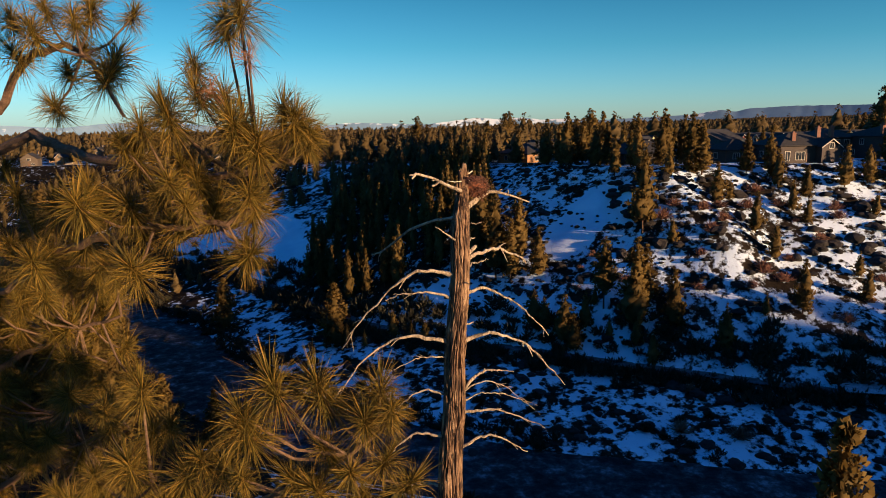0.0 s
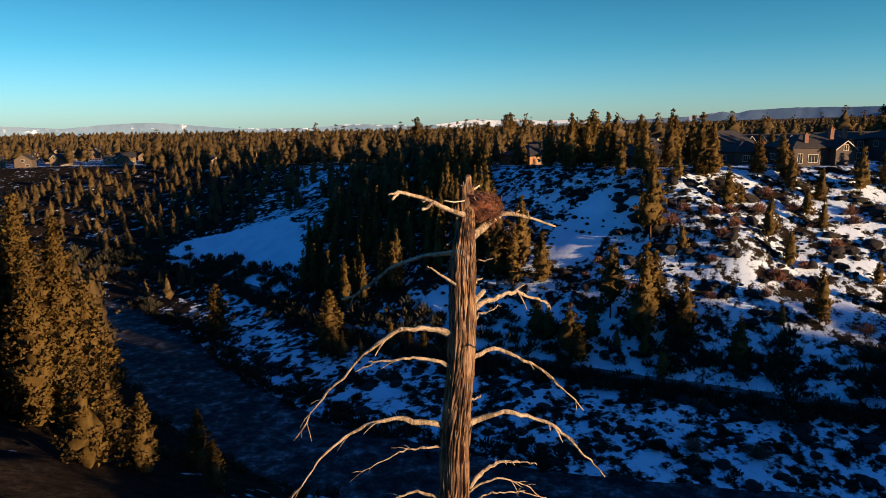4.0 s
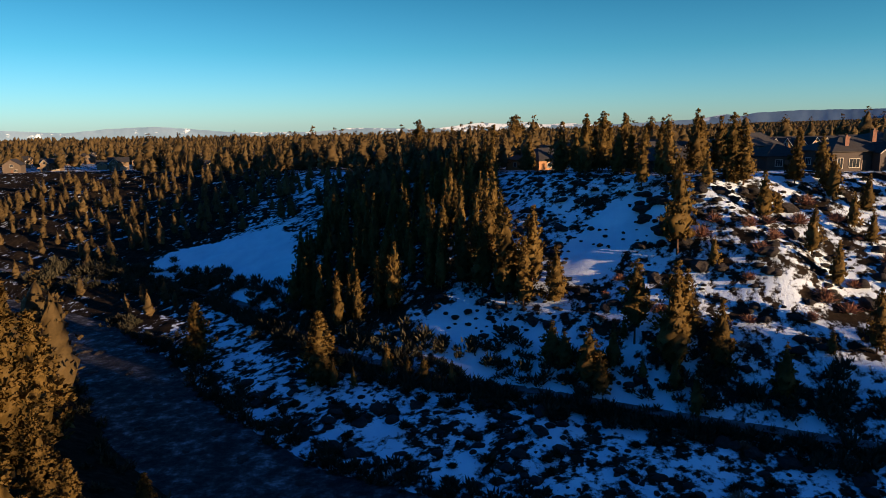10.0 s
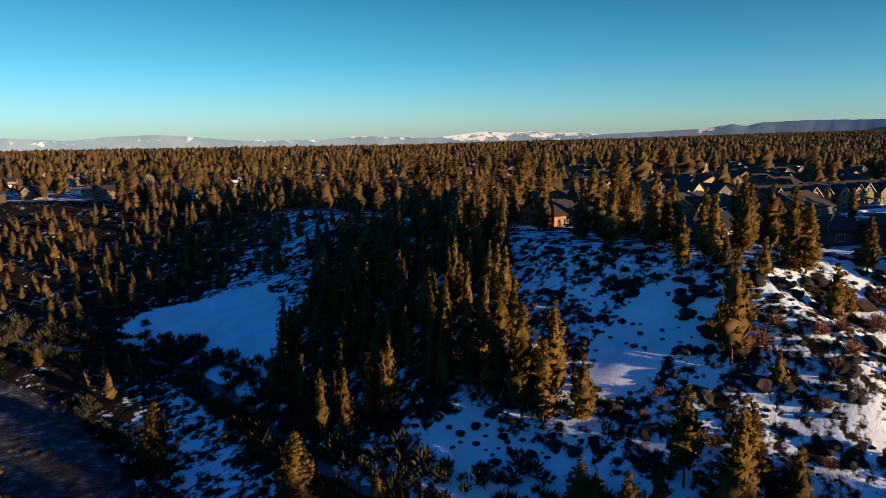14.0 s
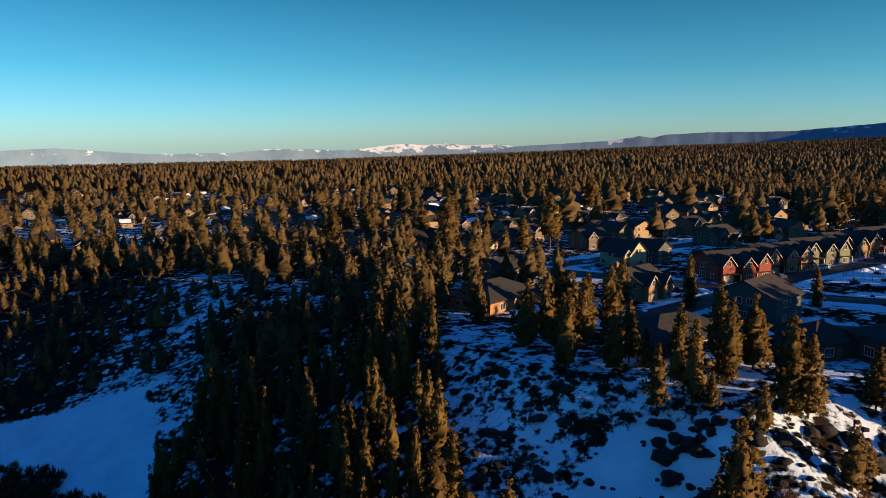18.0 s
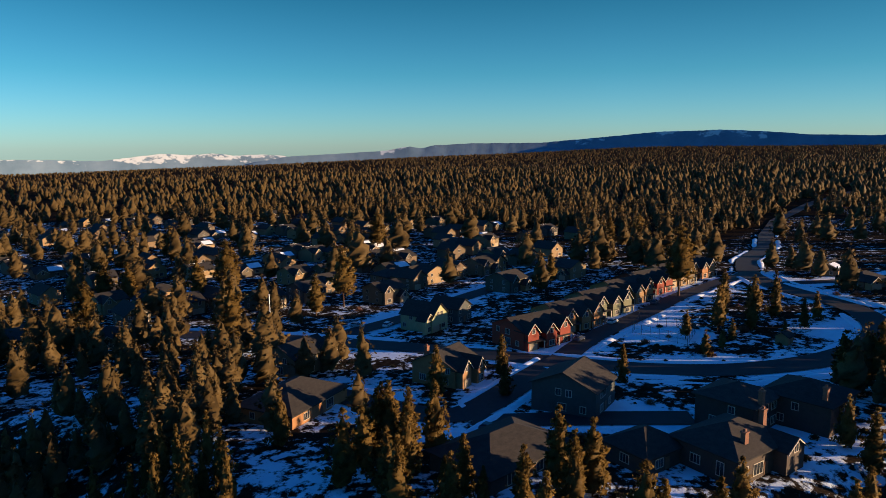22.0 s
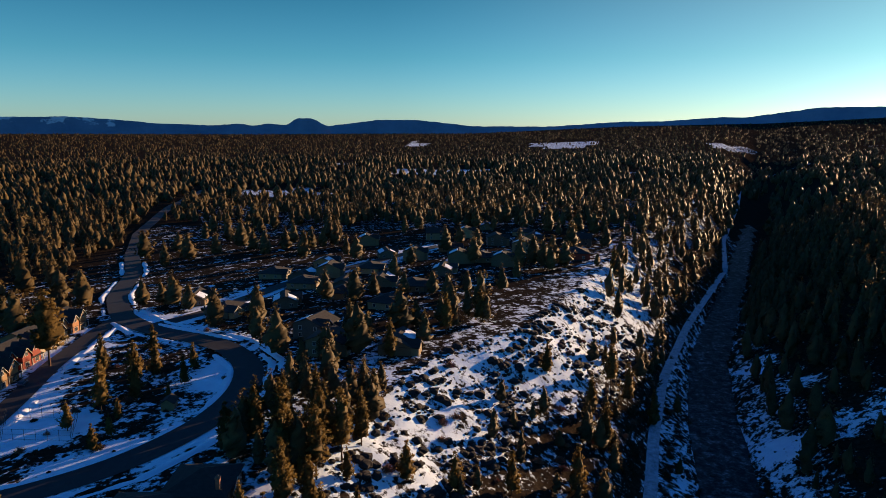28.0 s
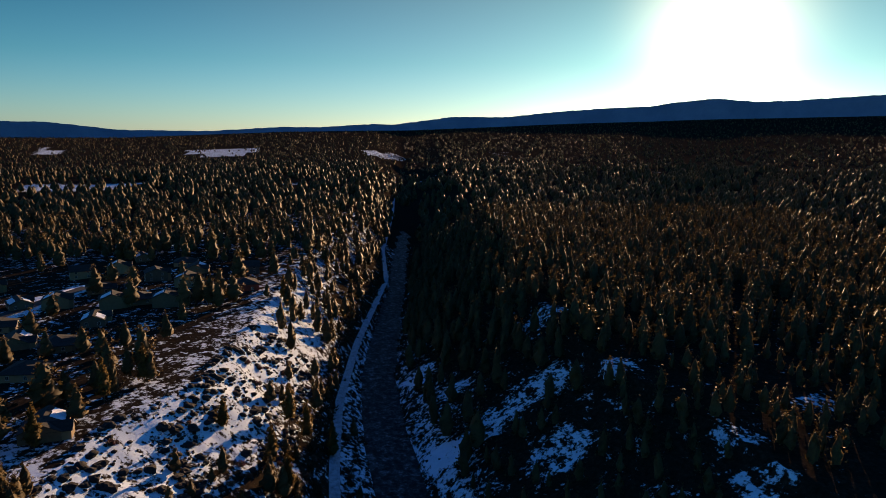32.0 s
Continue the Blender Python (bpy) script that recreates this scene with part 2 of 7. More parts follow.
NEAR_RIM = [(-600, 240), (-360, 204), (-180, 120), (-72, 36), (0, -18), (120, -30), (240, -14), (360, -24), (480, -54), (696, -96), (1044, -156), (1680, -276)]
RIVER_Z, TRAIL_Z = -39.0, -33.6


def dist_line(x, y, line):
    """Distance to a line of points, and the side (positive to its left)."""
    best, side = np.full(x.shape, 1e9), np.zeros(x.shape)
    for (ax, ay), (bx, by) in zip(line, line[1:]):
        dx, dy = bx - ax, by - ay
        t = np.clip(((x - ax) * dx + (y - ay) * dy) / (dx * dx + dy * dy), 0, 1)
        d = np.hypot(x - ax - t * dx, y - ay - t * dy)
        s = np.sign(dx * (y - ay) - dy * (x - ax))
        near = d < best
        best, side = np.where(near, d, best), np.where(near, s, side)
    return best, side


def waves(x, y, size, seed):
    """Cheap smooth roughness of about unit height."""
    rng = np.random.RandomState(seed)
    out = np.zeros(np.shape(x))
    for k in range(7):
        a, p = rng.uniform(0, 6.283), rng.uniform(0, 6.283)
        f = (1 + 0.55 * k) / size
        out = out + np.sin((x * math.cos(a) + y * math.sin(a)) * f * 2.2 + p + 1.3 * np.sin((y * math.cos(a) - x * math.sin(a)) * f + p)) / (1 + 0.4 * k)
    return out / 2.2


# skyline: azimuth from north (degrees) and elevation of the far plain
PLAIN = [(-180, 0.3), (-60, -2.0), (-30, -2.05), (-9, -2.0), (0, -1.8), (10, -1.45), (15, -1.2), (25, -0.75), (42, -0.25), (60, -0.25), (78, -0.1), (90, 0.5), (100, 0.75), (112, 1.4), (125, 1.9), (140, 2.2), (180, 0.3)]


BENCH = [(-82, 230), (-70, 230), (-60, 231), (-55, 216), (-49, 202)]
SNOWFIELDS = [(BENCH, 6.5), ([(2, 150), (10, 143), (20, 134), (30, 126)], 4.0), ([(29, 157), (37, 162), (44, 158)], 4.0), ([(136, 243), (141, 249), (142, 241)], 6.5)]
LAWNS = [[(240, 300), (205, 232), (150, 203), (110, 222), (74, 269), (44, 301)], [(97, 237), (150, 266), (212, 293)], [(82, 228), (58, 212), (40, 246)], [(60, 212), (97, 192), (120, 175)], [(52, 292), (140, 340), (192, 369)], [(221, 278), (300, 262), (420, 215)]]
# open snowy fields far off: azimuth, distance, half-widths
CLEARINGS = [(73, 2600, 1.2, 330), (85, 2400, 3.0, 380), (62, 900, 4.0, 75), (75, 1250, 4.8, 95), (98, 2200, 2.2, 240), (102, 1500, 1.6, 90), (114, 1650, 2.2, 110), (120, 1500, 1.4, 80), (67, 1500, 1.5, 90), (108, 2100, 1.6, 160), (90, 1150, 0.9, 60)]


# outline of the open estate, and the snowy glades in the woods across the river: x, y, radius
SHADE_KNOLL = [(48, 156), (54, 149), (60, 140)]
ESTATE = [(-420, 1000), (-170, 960), (-50, 880), (47, 850), (137, 750), (215, 660), (268, 555), (285, 440), (300, 390), (520, 500), (520, 100), (-190, 130), (-300, 400), (-420, 700)]
GLADES = [(322, -20, 15), (258, 2, 14), (252, 24, 13), (212, 14, 13), (238, -20, 11), (336, 39, 12), (250, 46, 10), (176, -28, 9), (190, -66, 10), (156, -20, 9), (298, 30, 9)]


def inside(x, y, outline):
    """Whether places lie within an outline."""
    x, y = np.asarray(x, float), np.asarray(y, float)
    hit = np.zeros(x.shape, bool)
    for (ax, ay), (bx, by) in zip(outline, outline[1:] + outline[:1]):
        hit ^= ((ay > y) != (by > y)) & (x < (bx - ax) * (y - ay) / (by - ay + 1e-9) + ax)
    return hit


def height(x, y):
    x, y = np.asarray(x, float), np.asarray(y, float)
    r, rs = dist_line(x, y, RIVER)
    t, ts = dist_line(x, y, TRAIL)
    m, ms = dist_line(x, y, RIM)
    n, ns = dist_line(x, y, NEAR_RIM)
    plateau = 0.5 + 0.3 * waves(x, y, 60, 3) - 0.04 * np.clip(y - 200, -20, 220) + 0.02 * np.clip(x - 60, -160, 160)
    u = t / (t + m + 1e-6)
    slope = TRAIL_Z + (plateau - TRAIL_Z) * (u ** 0.9) + 0.8 * waves(x, y, 14, 5) * np.clip(np.minimum(t, m) / 6, 0, 1)
    bank = RIVER_Z + (TRAIL_Z - RIVER_Z) * np.clip((r - 9) / np.maximum(r + t - 11, 1), 0, 1) + 0.5 * waves(x, y, 7, 8) * np.clip((r - 10) / 6, 0, 1) * np.clip((t - 3) / 4, 0, 1)
    v = np.clip((r - 9) / np.maximum(r + n - 9, 1), 0, 1)
    near = RIVER_Z + (0.5 - RIVER_Z) * v ** 0.9 + 0.9 * waves(x, y, 15, 6) * np.clip(np.minimum(r - 9, n) / 6, 0, 1)
    z = np.where(rs > 0, np.where(ts > 0, np.where(ms > 0, plateau, slope), bank), np.where(ns < 0, plateau, near))
    z = np.where(r < 9, RIVER_Z - 0.8, z)
    # a low rise added on the promontory to cast shade over the snow behind
    z = z + 4.2 * np.exp(-(dist_line(x, y, SHADE_KNOLL)[0] / 6.5) ** 2)
    # the plain falls or climbs gently towards the skyline
    d = np.hypot(x, y - 100)
    az = np.degrees(np.arctan2(x, y - 100))
    el = np.interp(az, [a for a, _ in PLAIN], [e for _, e in PLAIN])
    z = z - 9.0 * np.clip((d - 380) / 420, 0, 1) * np.clip((52 - az) / 12, 0, 1)
    far = 66 - 12 * np.clip((40 - az) / 10, 0, 1) + d * np.tan(np.radians(el)) - 4
    k = np.clip((d - 900) / 3600, 0, 1)
    return z * (1 - k) + far * k


def graded(lo, hi, fine_lo, fine_hi, step, grow=1.12):
    c = list(np.arange(fine_lo, fine_hi + step / 2, step))
    s = step
    while c[-1] < hi:
        s *= grow
        c.append(min(c[-1] + s, hi))
    s = step
    while c[0] > lo:
        s *= grow
        c.insert(0, max(c[0] - s, lo))
    return np.array(c)


def build_ground():
    gx, gy = graded(-4900, 4900, -150, 400, 2.2), graded(-4900, 4900, -50, 360, 2.2)
    X, Y = np.meshgrid(gx, gy)
    Z = height(X, Y)
    nx, ny = len(gx), len(gy)
    idx = np.arange(nx * ny).reshape(ny, nx)
    a, b, c, d = idx[:-1, :-1].ravel(), idx[:-1, 1:].ravel(), idx[1:, 1:].ravel(), idx[1:, :-1].ravel()
    tris = np.concatenate([np.stack([a, b, c], 1), np.stack([a, c, d], 1)])
    me = tris_mesh("ground", np.stack([X, Y, Z], -1).reshape(-1, 3), tris, MAT_GROUND)
    me.shade_smooth()
    # how much snow lies: deep on the open bench, thin in the woods
    x, y = X.ravel(), Y.ravel()
    snow = 0.5 + 0.0 * x
    for line, r in SNOWFIELDS:
        snow += 0.55 * np.clip(1.6 - dist_line(x, y, line)[0] / r, 0, 1)
    far_d, far_a = np.hypot(x - 5, y - 100), np.degrees(np.arctan2(x - 5, y - 100))
    snow -= 0.4 * np.clip((far_d - 380) / 200, 0, 1) * np.where(((far_a > 55) & (far_a < 100) & (far_d < 800)) | inside(x, y, ESTATE), 0.12, 1)
    for ca, cd, wa, wd in CLEARINGS:
        snow += 0.46 * (((far_a - ca) / wa) ** 2 + ((far_d - cd) / wd) ** 2 < 1)
    _, side = dist_line(x, y, RIVER)
    snow -= 0.04 * (side < 0) + 0.14 * (side < 0) * np.clip((-18 - x) / 12, 0, 1)
    snow += 0.03 * (side < 0) * np.clip((x - 40) / 20, 0, 1) * np.clip((340 - x) / 60, 0, 1) * np.clip((90 - dist_line(x, y, RIVER)[0]) / 20, 0, 1)
    snow -= 0.10 * np.clip((-55 - x) / 25, 0, 1) * (y < 420)
    snow -= 0.06 * (dist_line(x, y, RIM)[1] < 0) * (side > 0) * (x > -40) * (x < 14) * (y > 158)
    # bare litter under the close woods, snow in their glades
    snow -= 0.10 * (side < 0) * np.clip((dist_line(x, y, RIVER)[0] - 20) / 15, 0, 1) * (x > 60)
    for hx, hy, hr in GLADES:
        snow += 0.12 * np.clip(2.2 - 2 * np.hypot(x - hx, y - hy) / hr, 0, 1)
    # gardens are mostly bare and dark, with broad smooth drifts beside the streets
    inland = np.clip((dist_line(x, y, RIM)[0] - 12) / 12, 0, 1) * (dist_line(x, y, RIM)[1] > 0) * (x > -60) * (far_d < 520)
    snow -= 0.05 * inland + 0.03 * np.clip((x - 200) / 30, 0, 1) * (dist_line(x, y, RIM)[1] > 0)
    lower = dist_line(x, y, RIM)
    snow -= 0.07 * (lower[1] < 0) * np.clip((lower[0] - 20) / 8, 0, 1) * (x > 120) * (side > 0)
    # drifts on the bank between track and water, and on the sunlit talus
    snow += 0.06 * (side > 0) * (dist_line(x, y, TRAIL)[1] < 0) * np.clip((x - 90) / 30, 0, 1) * (far_d < 900)
    snow += 0.05 * (np.abs(lower[0] - 12) < 20) * (lower[1] < 0) * np.clip((x - 130) / 20, 0, 1) * np.clip((420 - x) / 40, 0, 1)
    near_lawn = np.full(x.shape, 1e9)
    for line in LAWNS:
        near_lawn = np.minimum(near_lawn, dist_line(x, y, line)[0])
    snow += 0.24 * np.clip(1.4 - near_lawn / 10, 0, 1) * np.clip(0.55 + 0.75 * waves(x, y, 16, 14), 0, 1)
    at = me.attributes.new("snow", "FLOAT", "POINT")
    at.data.foreach_set("value", snow.astype(np.float32))
    return tagged(new("ground", me), "patchy old snow over brown earth and dark rock", "ground", kind="structure")


ground = build_ground()


def ground_z(x, y):
    return float(height(np.array([x]), np.array([y]))[0])


def ribbon(name, line, width, lift, mat, label, category, z=None, step=4.0, kind="structure"):
    """A strip laid along a line over the land."""
    pts = []
    for (ax, ay), (bx, by) in zip(line, line[1:]):
        k = max(1, int(math.hypot(bx - ax, by - ay) / step))
        pts += [(ax + (bx - ax) * i / k, ay + (by - ay) * i / k) for i in range(k)]
    pts = np.array(pts + [line[-1]])
    for _ in range(6):
        pts[1:-1] = pts[1:-1] * 0.5 + (pts[:-2] + pts[2:]) * 0.25
    tan = np.gradient(pts, axis=0)
    tan /= np.linalg.norm(tan, axis=1)[:, None]
    nor = np.stack([-tan[:, 1], tan[:, 0]], 1)
    cols = [-0.5, -0.25, 0, 0.25, 0.5]
    V = np.stack([pts + nor * width * c for c in cols], 1).reshape(-1, 2)
    Z = height(V[:, 0], V[:, 1]) if z is None else np.full(len(V), z)
    zz = Z.reshape(-1, len(cols))
    if z is None:
        zz[:] = np.maximum(zz, zz.max(axis=1, keepdims=True) - 0.15) + lift
    n = len(cols)
    faces = [(i * n + j, (i + 1) * n + j, (i + 1) * n + j + 1, i * n + j + 1) for i in range(len(pts) - 1) for j in range(n - 1)]
    me = mesh_of(name, [(*v, h) for v, h in zip(V.tolist(), zz.ravel().tolist())], faces, mat, True)
    return tagged(new(name, me), label, category, kind=kind)


def water_material():
    m, nt, b = base("river_water", 0.7, 0.0, 0.03)
    c = ramp(nt, noise_of(nt, 0.35, 5, 0.7), [(0.38, (0.018, 0.018, 0.020)), (0.50, (0.042, 0.041, 0.042)), (0.58, (0.085, 0.085, 0.09)), (0.70, (0.26, 0.27, 0.29))])
    nt.links.new(c, b.inputs["Base Color"])
    bumped(nt, b, noise_of(nt, 1.1, 5, 0.7), 1.0, 0.5)
    return m


ribbon("river", RIVER, 21, 0, water_material(), "dark shallow river with small rapids and rocks", "river", z=RIVER_Z + 0.25)
ribbon("trail", TRAIL[:13], 2.2, 0.06, MAT_MUD, "dark trodden riverside path among brush", "track")
ribbon("trail", TRAIL[12:], 4.0, 0.08, MAT_TRACK, "snow-covered riverside track", "track")

# ---- roads, snowbanks, distance ----
LOOP = [(376, 409), (320, 362), (269, 331), (238, 303), (221, 278), (214, 255), (205, 232), (190, 214), (170, 205), (150, 203), (126, 210), (110, 222), (97, 237), (74, 269), (44, 301), (10, 335), (-40, 380)]
ROW_STREET = [(97, 237), (112, 248), (130, 257), (150, 266), (180, 281), (212, 293), (233, 300)]
FRONT_STREET = [(97, 237), (82, 228), (67, 219), (58, 212), (50, 226), (40, 246)]
SIDE_STREET = [(60, 212), (72, 206), (83, 200), (97, 192)]
BACK_STREET = [(52, 292), (94, 313), (140, 340), (192, 369), (260, 420)]
EAST_STREET = [(221, 278), (250, 266), (300, 262), (360, 240), (420, 215)]
FAR_STREET = [(376, 409), (460, 470), (620, 560), (800, 640)]
for i, (line, wide) in enumerate(((LOOP, 9), (ROW_STREET, 7), (FRONT_STREET, 8), (SIDE_STREET, 7), (BACK_STREET, 8), (EAST_STREET, 7.5), (FAR_STREET, 9))):
    ribbon("road", line, wide, 0.16 + 0.012 * i, MAT_ASPHALT, "dark wet asphalt street between snowbanks", "road")


def offset_line(line, off):
    p = np.array(line, float)
    t = np.gradient(p, axis=0)
    t /= np.linalg.norm(t, axis=1)[:, None]
    return [tuple(v) for v in p + np.stack([-t[:, 1], t[:, 0]], 1) * off]


def snowbank(line, seed, wide=2.2):
    """Ploughed snow along a kerb: a lumpy ridge in broken lengths."""
    rng = np.random.RandomState(seed)
    pts = []
    for (ax, ay), (bx, by) in zip(line, line[1:]):
        k = max(1, int(math.hypot(bx - ax, by - ay) / 1.6))
        pts += [(ax + (bx - ax) * i / k, ay + (by - ay) * i / k) for i in range(k)]
    pts = np.array(pts)
    t = np.gradient(pts, axis=0)
    nrm = np.stack([-t[:, 1], t[:, 0]], 1) / (np.linalg.norm(t, axis=1)[:, None] + 1e-9)
    s = np.arange(len(pts))
    grow = np.clip(np.sin(s * 0.13 + seed) + np.sin(s * 0.31 + 2 * seed) * 0.7 + 0.65 + rng.normal(0, 0.25, len(s)), 0, 1.3)
    rows = []
    for c, h in ((-1, -0.1), (-0.5, 0.55), (0, 0.8), (0.5, 0.5), (1, -0.1)):
        q = pts + nrm * (c * wide * 0.5 * (0.5 + grow[:, None] * 0.6)) + rng.normal(0, 0.1, pts.shape)
        rows.append(np.column_stack([q, height(q[:, 0], q[:, 1]) + 0.1 + (h * 0.65 * grow - 0.12)]))
    V = np.stack(rows, 1).reshape(-1, 3)
    faces = [(i * 5 + j, (i + 1) * 5 + j, (i + 1) * 5 + j + 1, i * 5 + j + 1) for i in range(len(pts) - 1) if grow[i] > 0.05 for j in range(4)]
    me = mesh_of("snowbank", V.tolist(), faces, MAT_SNOW, True)
    tagged(new("snowbank", me), "ploughed bank of old snow along the kerb", "snowbank", "snowbanks")


for i, (line, off) in enumerate(((LOOP[:14], 6.2), (LOOP[:16], -6.2), (ROW_STREET, -5.5), (FRONT_STREET, 5.4), (FRONT_STREET, -5.6), (SIDE_STREET, -5), (BACK_STREET, 5.6), (BACK_STREET, -5.6), (EAST_STREET, 5.5), (EAST_STREET, -5.5), (LOOP[3:13], 9.5))):
    snowbank(offset_line(line, off), i + 3, 2.4)

# mountains: azimuth and elevation of the ridge line seen from the flight's end
MOUNTAINS_N = [(-60, -0.75), (-40, -0.55), (-33, -0.54), (-29.3, -0.78), (-26.3, -0.5), (-23.2, -0.38), (-20.3, -0.6), (-17, -0.92), (-10.7, -0.93), (-7.5, -0.65), (-4.7, -0.73), (-1.4, -0.86), (2.8, -0.37), (5.1, -0.5), (6.5, -0.37), (8.4, -0.59), (9.8, -0.49), (12, -0.62), (14, -1.2)]
MOUNTAINS_W = [(8, -1.6), (10, -1.1), (12.5, -0.68), (16.6, -0.5), (20.3, -0.28), (22.2, 0.03), (23.2, -0.15), (24.2, 0.1), (27.4, 0.26), (33.2, 0.2), (39.2, 0.62), (42.1, 0.85), (47.1, 0.96), (50, 0.77), (53, 0.5), (57.2, 0.39), (58.8, 0.55), (60, 0.37), (61.2, 0.57), (62.6, 0.4), (63.3, 0.98), (64.6, 1.0), (65.7, 0.38), (66.6, 0.43)]
MOUNTAINS_S = [(66, 0.4), (69.9, 0.9), (73.1, 0.91), (77.7, 0.42), (84, 0.42), (89.5, 0.82), (92.8, 0.86), (97, 1.18), (98.5, 1.12), (103.6, 1.84), (107.8, 1.85), (111.8, 2.31), (115.6, 2.61), (119.2, 2.77), (121.1, 3.08), (124, 3.36), (126.8, 3.09), (129, 3.15), (134.9, 3.5), (150, 3.0), (180, 1.5)]


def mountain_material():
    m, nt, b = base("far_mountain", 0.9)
    # distance haze is painted into the wooded slopes as a blue base colour
    haze_blue_wood = ramp(nt, noise_of(nt, 0.006, 6, 0.65), [(0.35, (0.10, 0.17, 0.26)), (0.7, (0.16, 0.24, 0.34))])
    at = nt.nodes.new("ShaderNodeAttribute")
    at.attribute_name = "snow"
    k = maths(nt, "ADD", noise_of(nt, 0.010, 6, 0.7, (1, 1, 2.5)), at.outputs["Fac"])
    nt.links.new(mixed(nt, ramp(nt, k, [(0.95, (0, 0, 0)), (1.08, (1, 1, 1))]), haze_blue_wood, (0.50, 0.56, 0.64)), b.inputs["Base Color"])
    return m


MAT_MOUNTAIN = mountain_material()


def mountain(profile, dist, snowy, label, seed):
    az = np.arange(profile[0][0], profile[-1][0], 0.12)
    el = np.interp(az, [a for a, _ in profile], [e for _, e in profile])
    el = np.convolve(np.pad(el, 2, mode="edge"), np.ones(5) / 5, "valid")
    jag = 0.02 * waves(az * 10, az * 0, 6, seed)
    plain = np.interp(az, [a for a, _ in PLAIN], [e for _, e in PLAIN]) - 0.35
    V, S = [], []
    for k in range(7):
        f = k / 6
        e = plain + (el + jag - plain) * (f ** 1.3) + 0.05 * waves(az * 8, az * 0 + k * 5, 9, seed + 1) * f * (1 - f) * 3
        d = dist + 60 * f
        V.append(np.stack([5 + d * np.sin(np.radians(az)), 100 + d * np.cos(np.radians(az)), 66 - 12 * np.clip((40 - az) / 10, 0, 1) + d * np.tan(np.radians(e))], 1))
        S.append(snowy(az) * f)
    V, n = np.stack(V, 1), 7
    m = len(az)
    faces = [(i * n + j, (i + 1) * n + j, (i + 1) * n + j + 1, i * n + j + 1) for i in range(m - 1) for j in range(n - 1)]
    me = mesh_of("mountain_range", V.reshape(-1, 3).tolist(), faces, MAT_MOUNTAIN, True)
    at = me.attributes.new("snow", "FLOAT", "POINT")
    at.data.foreach_set("value", np.stack(S, 1).ravel().astype(np.float32))
    tagged(new("mountain_range", me), label, "backdrop", kind="structure")


mountain(MOUNTAINS_N, 4700, lambda a: np.where(a < -0.5, 0.40, 0.55), "far snow-capped mountains in painted blue haze on the skyline", 2)
mountain(MOUNTAINS_W, 4650, lambda a: np.where((abs(a - 37) < 1.2) | (abs(a - 21) < 1.2) | (abs(a - 46) < 4), 0.5, 0.3), "wooded buttes with snow streaks in painted blue haze", 5)
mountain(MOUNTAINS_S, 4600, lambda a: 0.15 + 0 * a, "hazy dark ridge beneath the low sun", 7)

# ---- houses ----
MAT_ROOF = surface("asphalt_shingle", (0.015, 0.014, 0.014), (0.045, 0.039, 0.034), 0.8, 0.97, 0.5, 0.03, 0.2, False, (1, 1, 4))
MAT_TRIM = surface("cream_trim", (0.34, 0.30, 0.24), (0.48, 0.43, 0.36), 3, 0.6, 0.1, 0.01)
MAT_STONE = surface("stone_veneer", (0.10, 0.085, 0.075), (0.24, 0.21, 0.18), 3.5, 0.9, 0.7, 0.05)
MAT_BRICK = surface("chimney_brick", (0.13, 0.06, 0.04), (0.25, 0.12, 0.08), 4, 0.9, 0.5, 0.03)
MAT_DOOR = surface("painted_door", (0.10, 0.05, 0.03), (0.18, 0.09, 0.05), 3, 0.5, 0.1, 0.01)
MAT_GARAGE = surface("garage_door_paint", (0.24, 0.19, 0.13), (0.36, 0.29, 0.20), 2, 0.55, 0.2, 0.02, 0, False, (1, 1, 5))


def glass_material():
    m, nt, b = base("window_glass", 0.06, 0.0, 0.6)
    nt.links.new(ramp(nt, noise_of(nt, 0.7, 2), [(0.3, (0.012, 0.015, 0.02)), (0.7, (0.05, 0.055, 0.06))]), b.inputs["Base Color"])
    return m


MAT_GLASS = glass_material()


def siding(name, stops):
    """Lapped boards, each house its own paint out of the ramp."""
    m, nt, b = base(name, 0.75)
    col = ramp(nt, rand_of(nt), stops)
    wear = ramp(nt, noise_of(nt, 0.9, 5, 0.7), [(0.3, (0.75, 0.74, 0.72)), (0.7, (1, 1, 1))])
    nt.links.new(mixed(nt, 1.0, col, wear, "MULTIPLY"), b.inputs["Base Color"])
    wv = nt.nodes.new("ShaderNodeTexWave")
    wv.bands_direction, wv.wave_profile = "Z", "SAW"
    wv.inputs["Scale"].default_value = 1.6
    g = nt.nodes.new("ShaderNodeNewGeometry")
    nt.links.new(g.outputs["Position"], wv.inputs["Vector"])
    bumped(nt, b, wv.outputs["Fac"], 0.4, 0.02)
    return m


MAT_SIDING = siding("painted_siding", [(0.0, (0.30, 0.19, 0.09)), (0.2, (0.20, 0.13, 0.07)), (0.4, (0.09, 0.075, 0.055)), (0.6, (0.34, 0.23, 0.12)), (0.8, (0.15, 0.10, 0.06)), (1.0, (0.07, 0.068, 0.066))])
MAT_YELLOW = siding("pale_green_siding", [(0.0, (0.36, 0.36, 0.20)), (1.0, (0.40, 0.39, 0.22))])
MAT_RED = siding("barn_red_siding", [(0.0, (0.22, 0.038, 0.022)), (1.0, (0.26, 0.05, 0.028))])
MAT_OCHRE = siding("ochre_siding", [(0.0, (0.34, 0.15, 0.06)), (1.0, (0.28, 0.17, 0.08))])
MAT_GREY = siding("blue_grey_siding", [(0.0, (0.055, 0.068, 0.07)), (1.0, (0.07, 0.078, 0.078))])
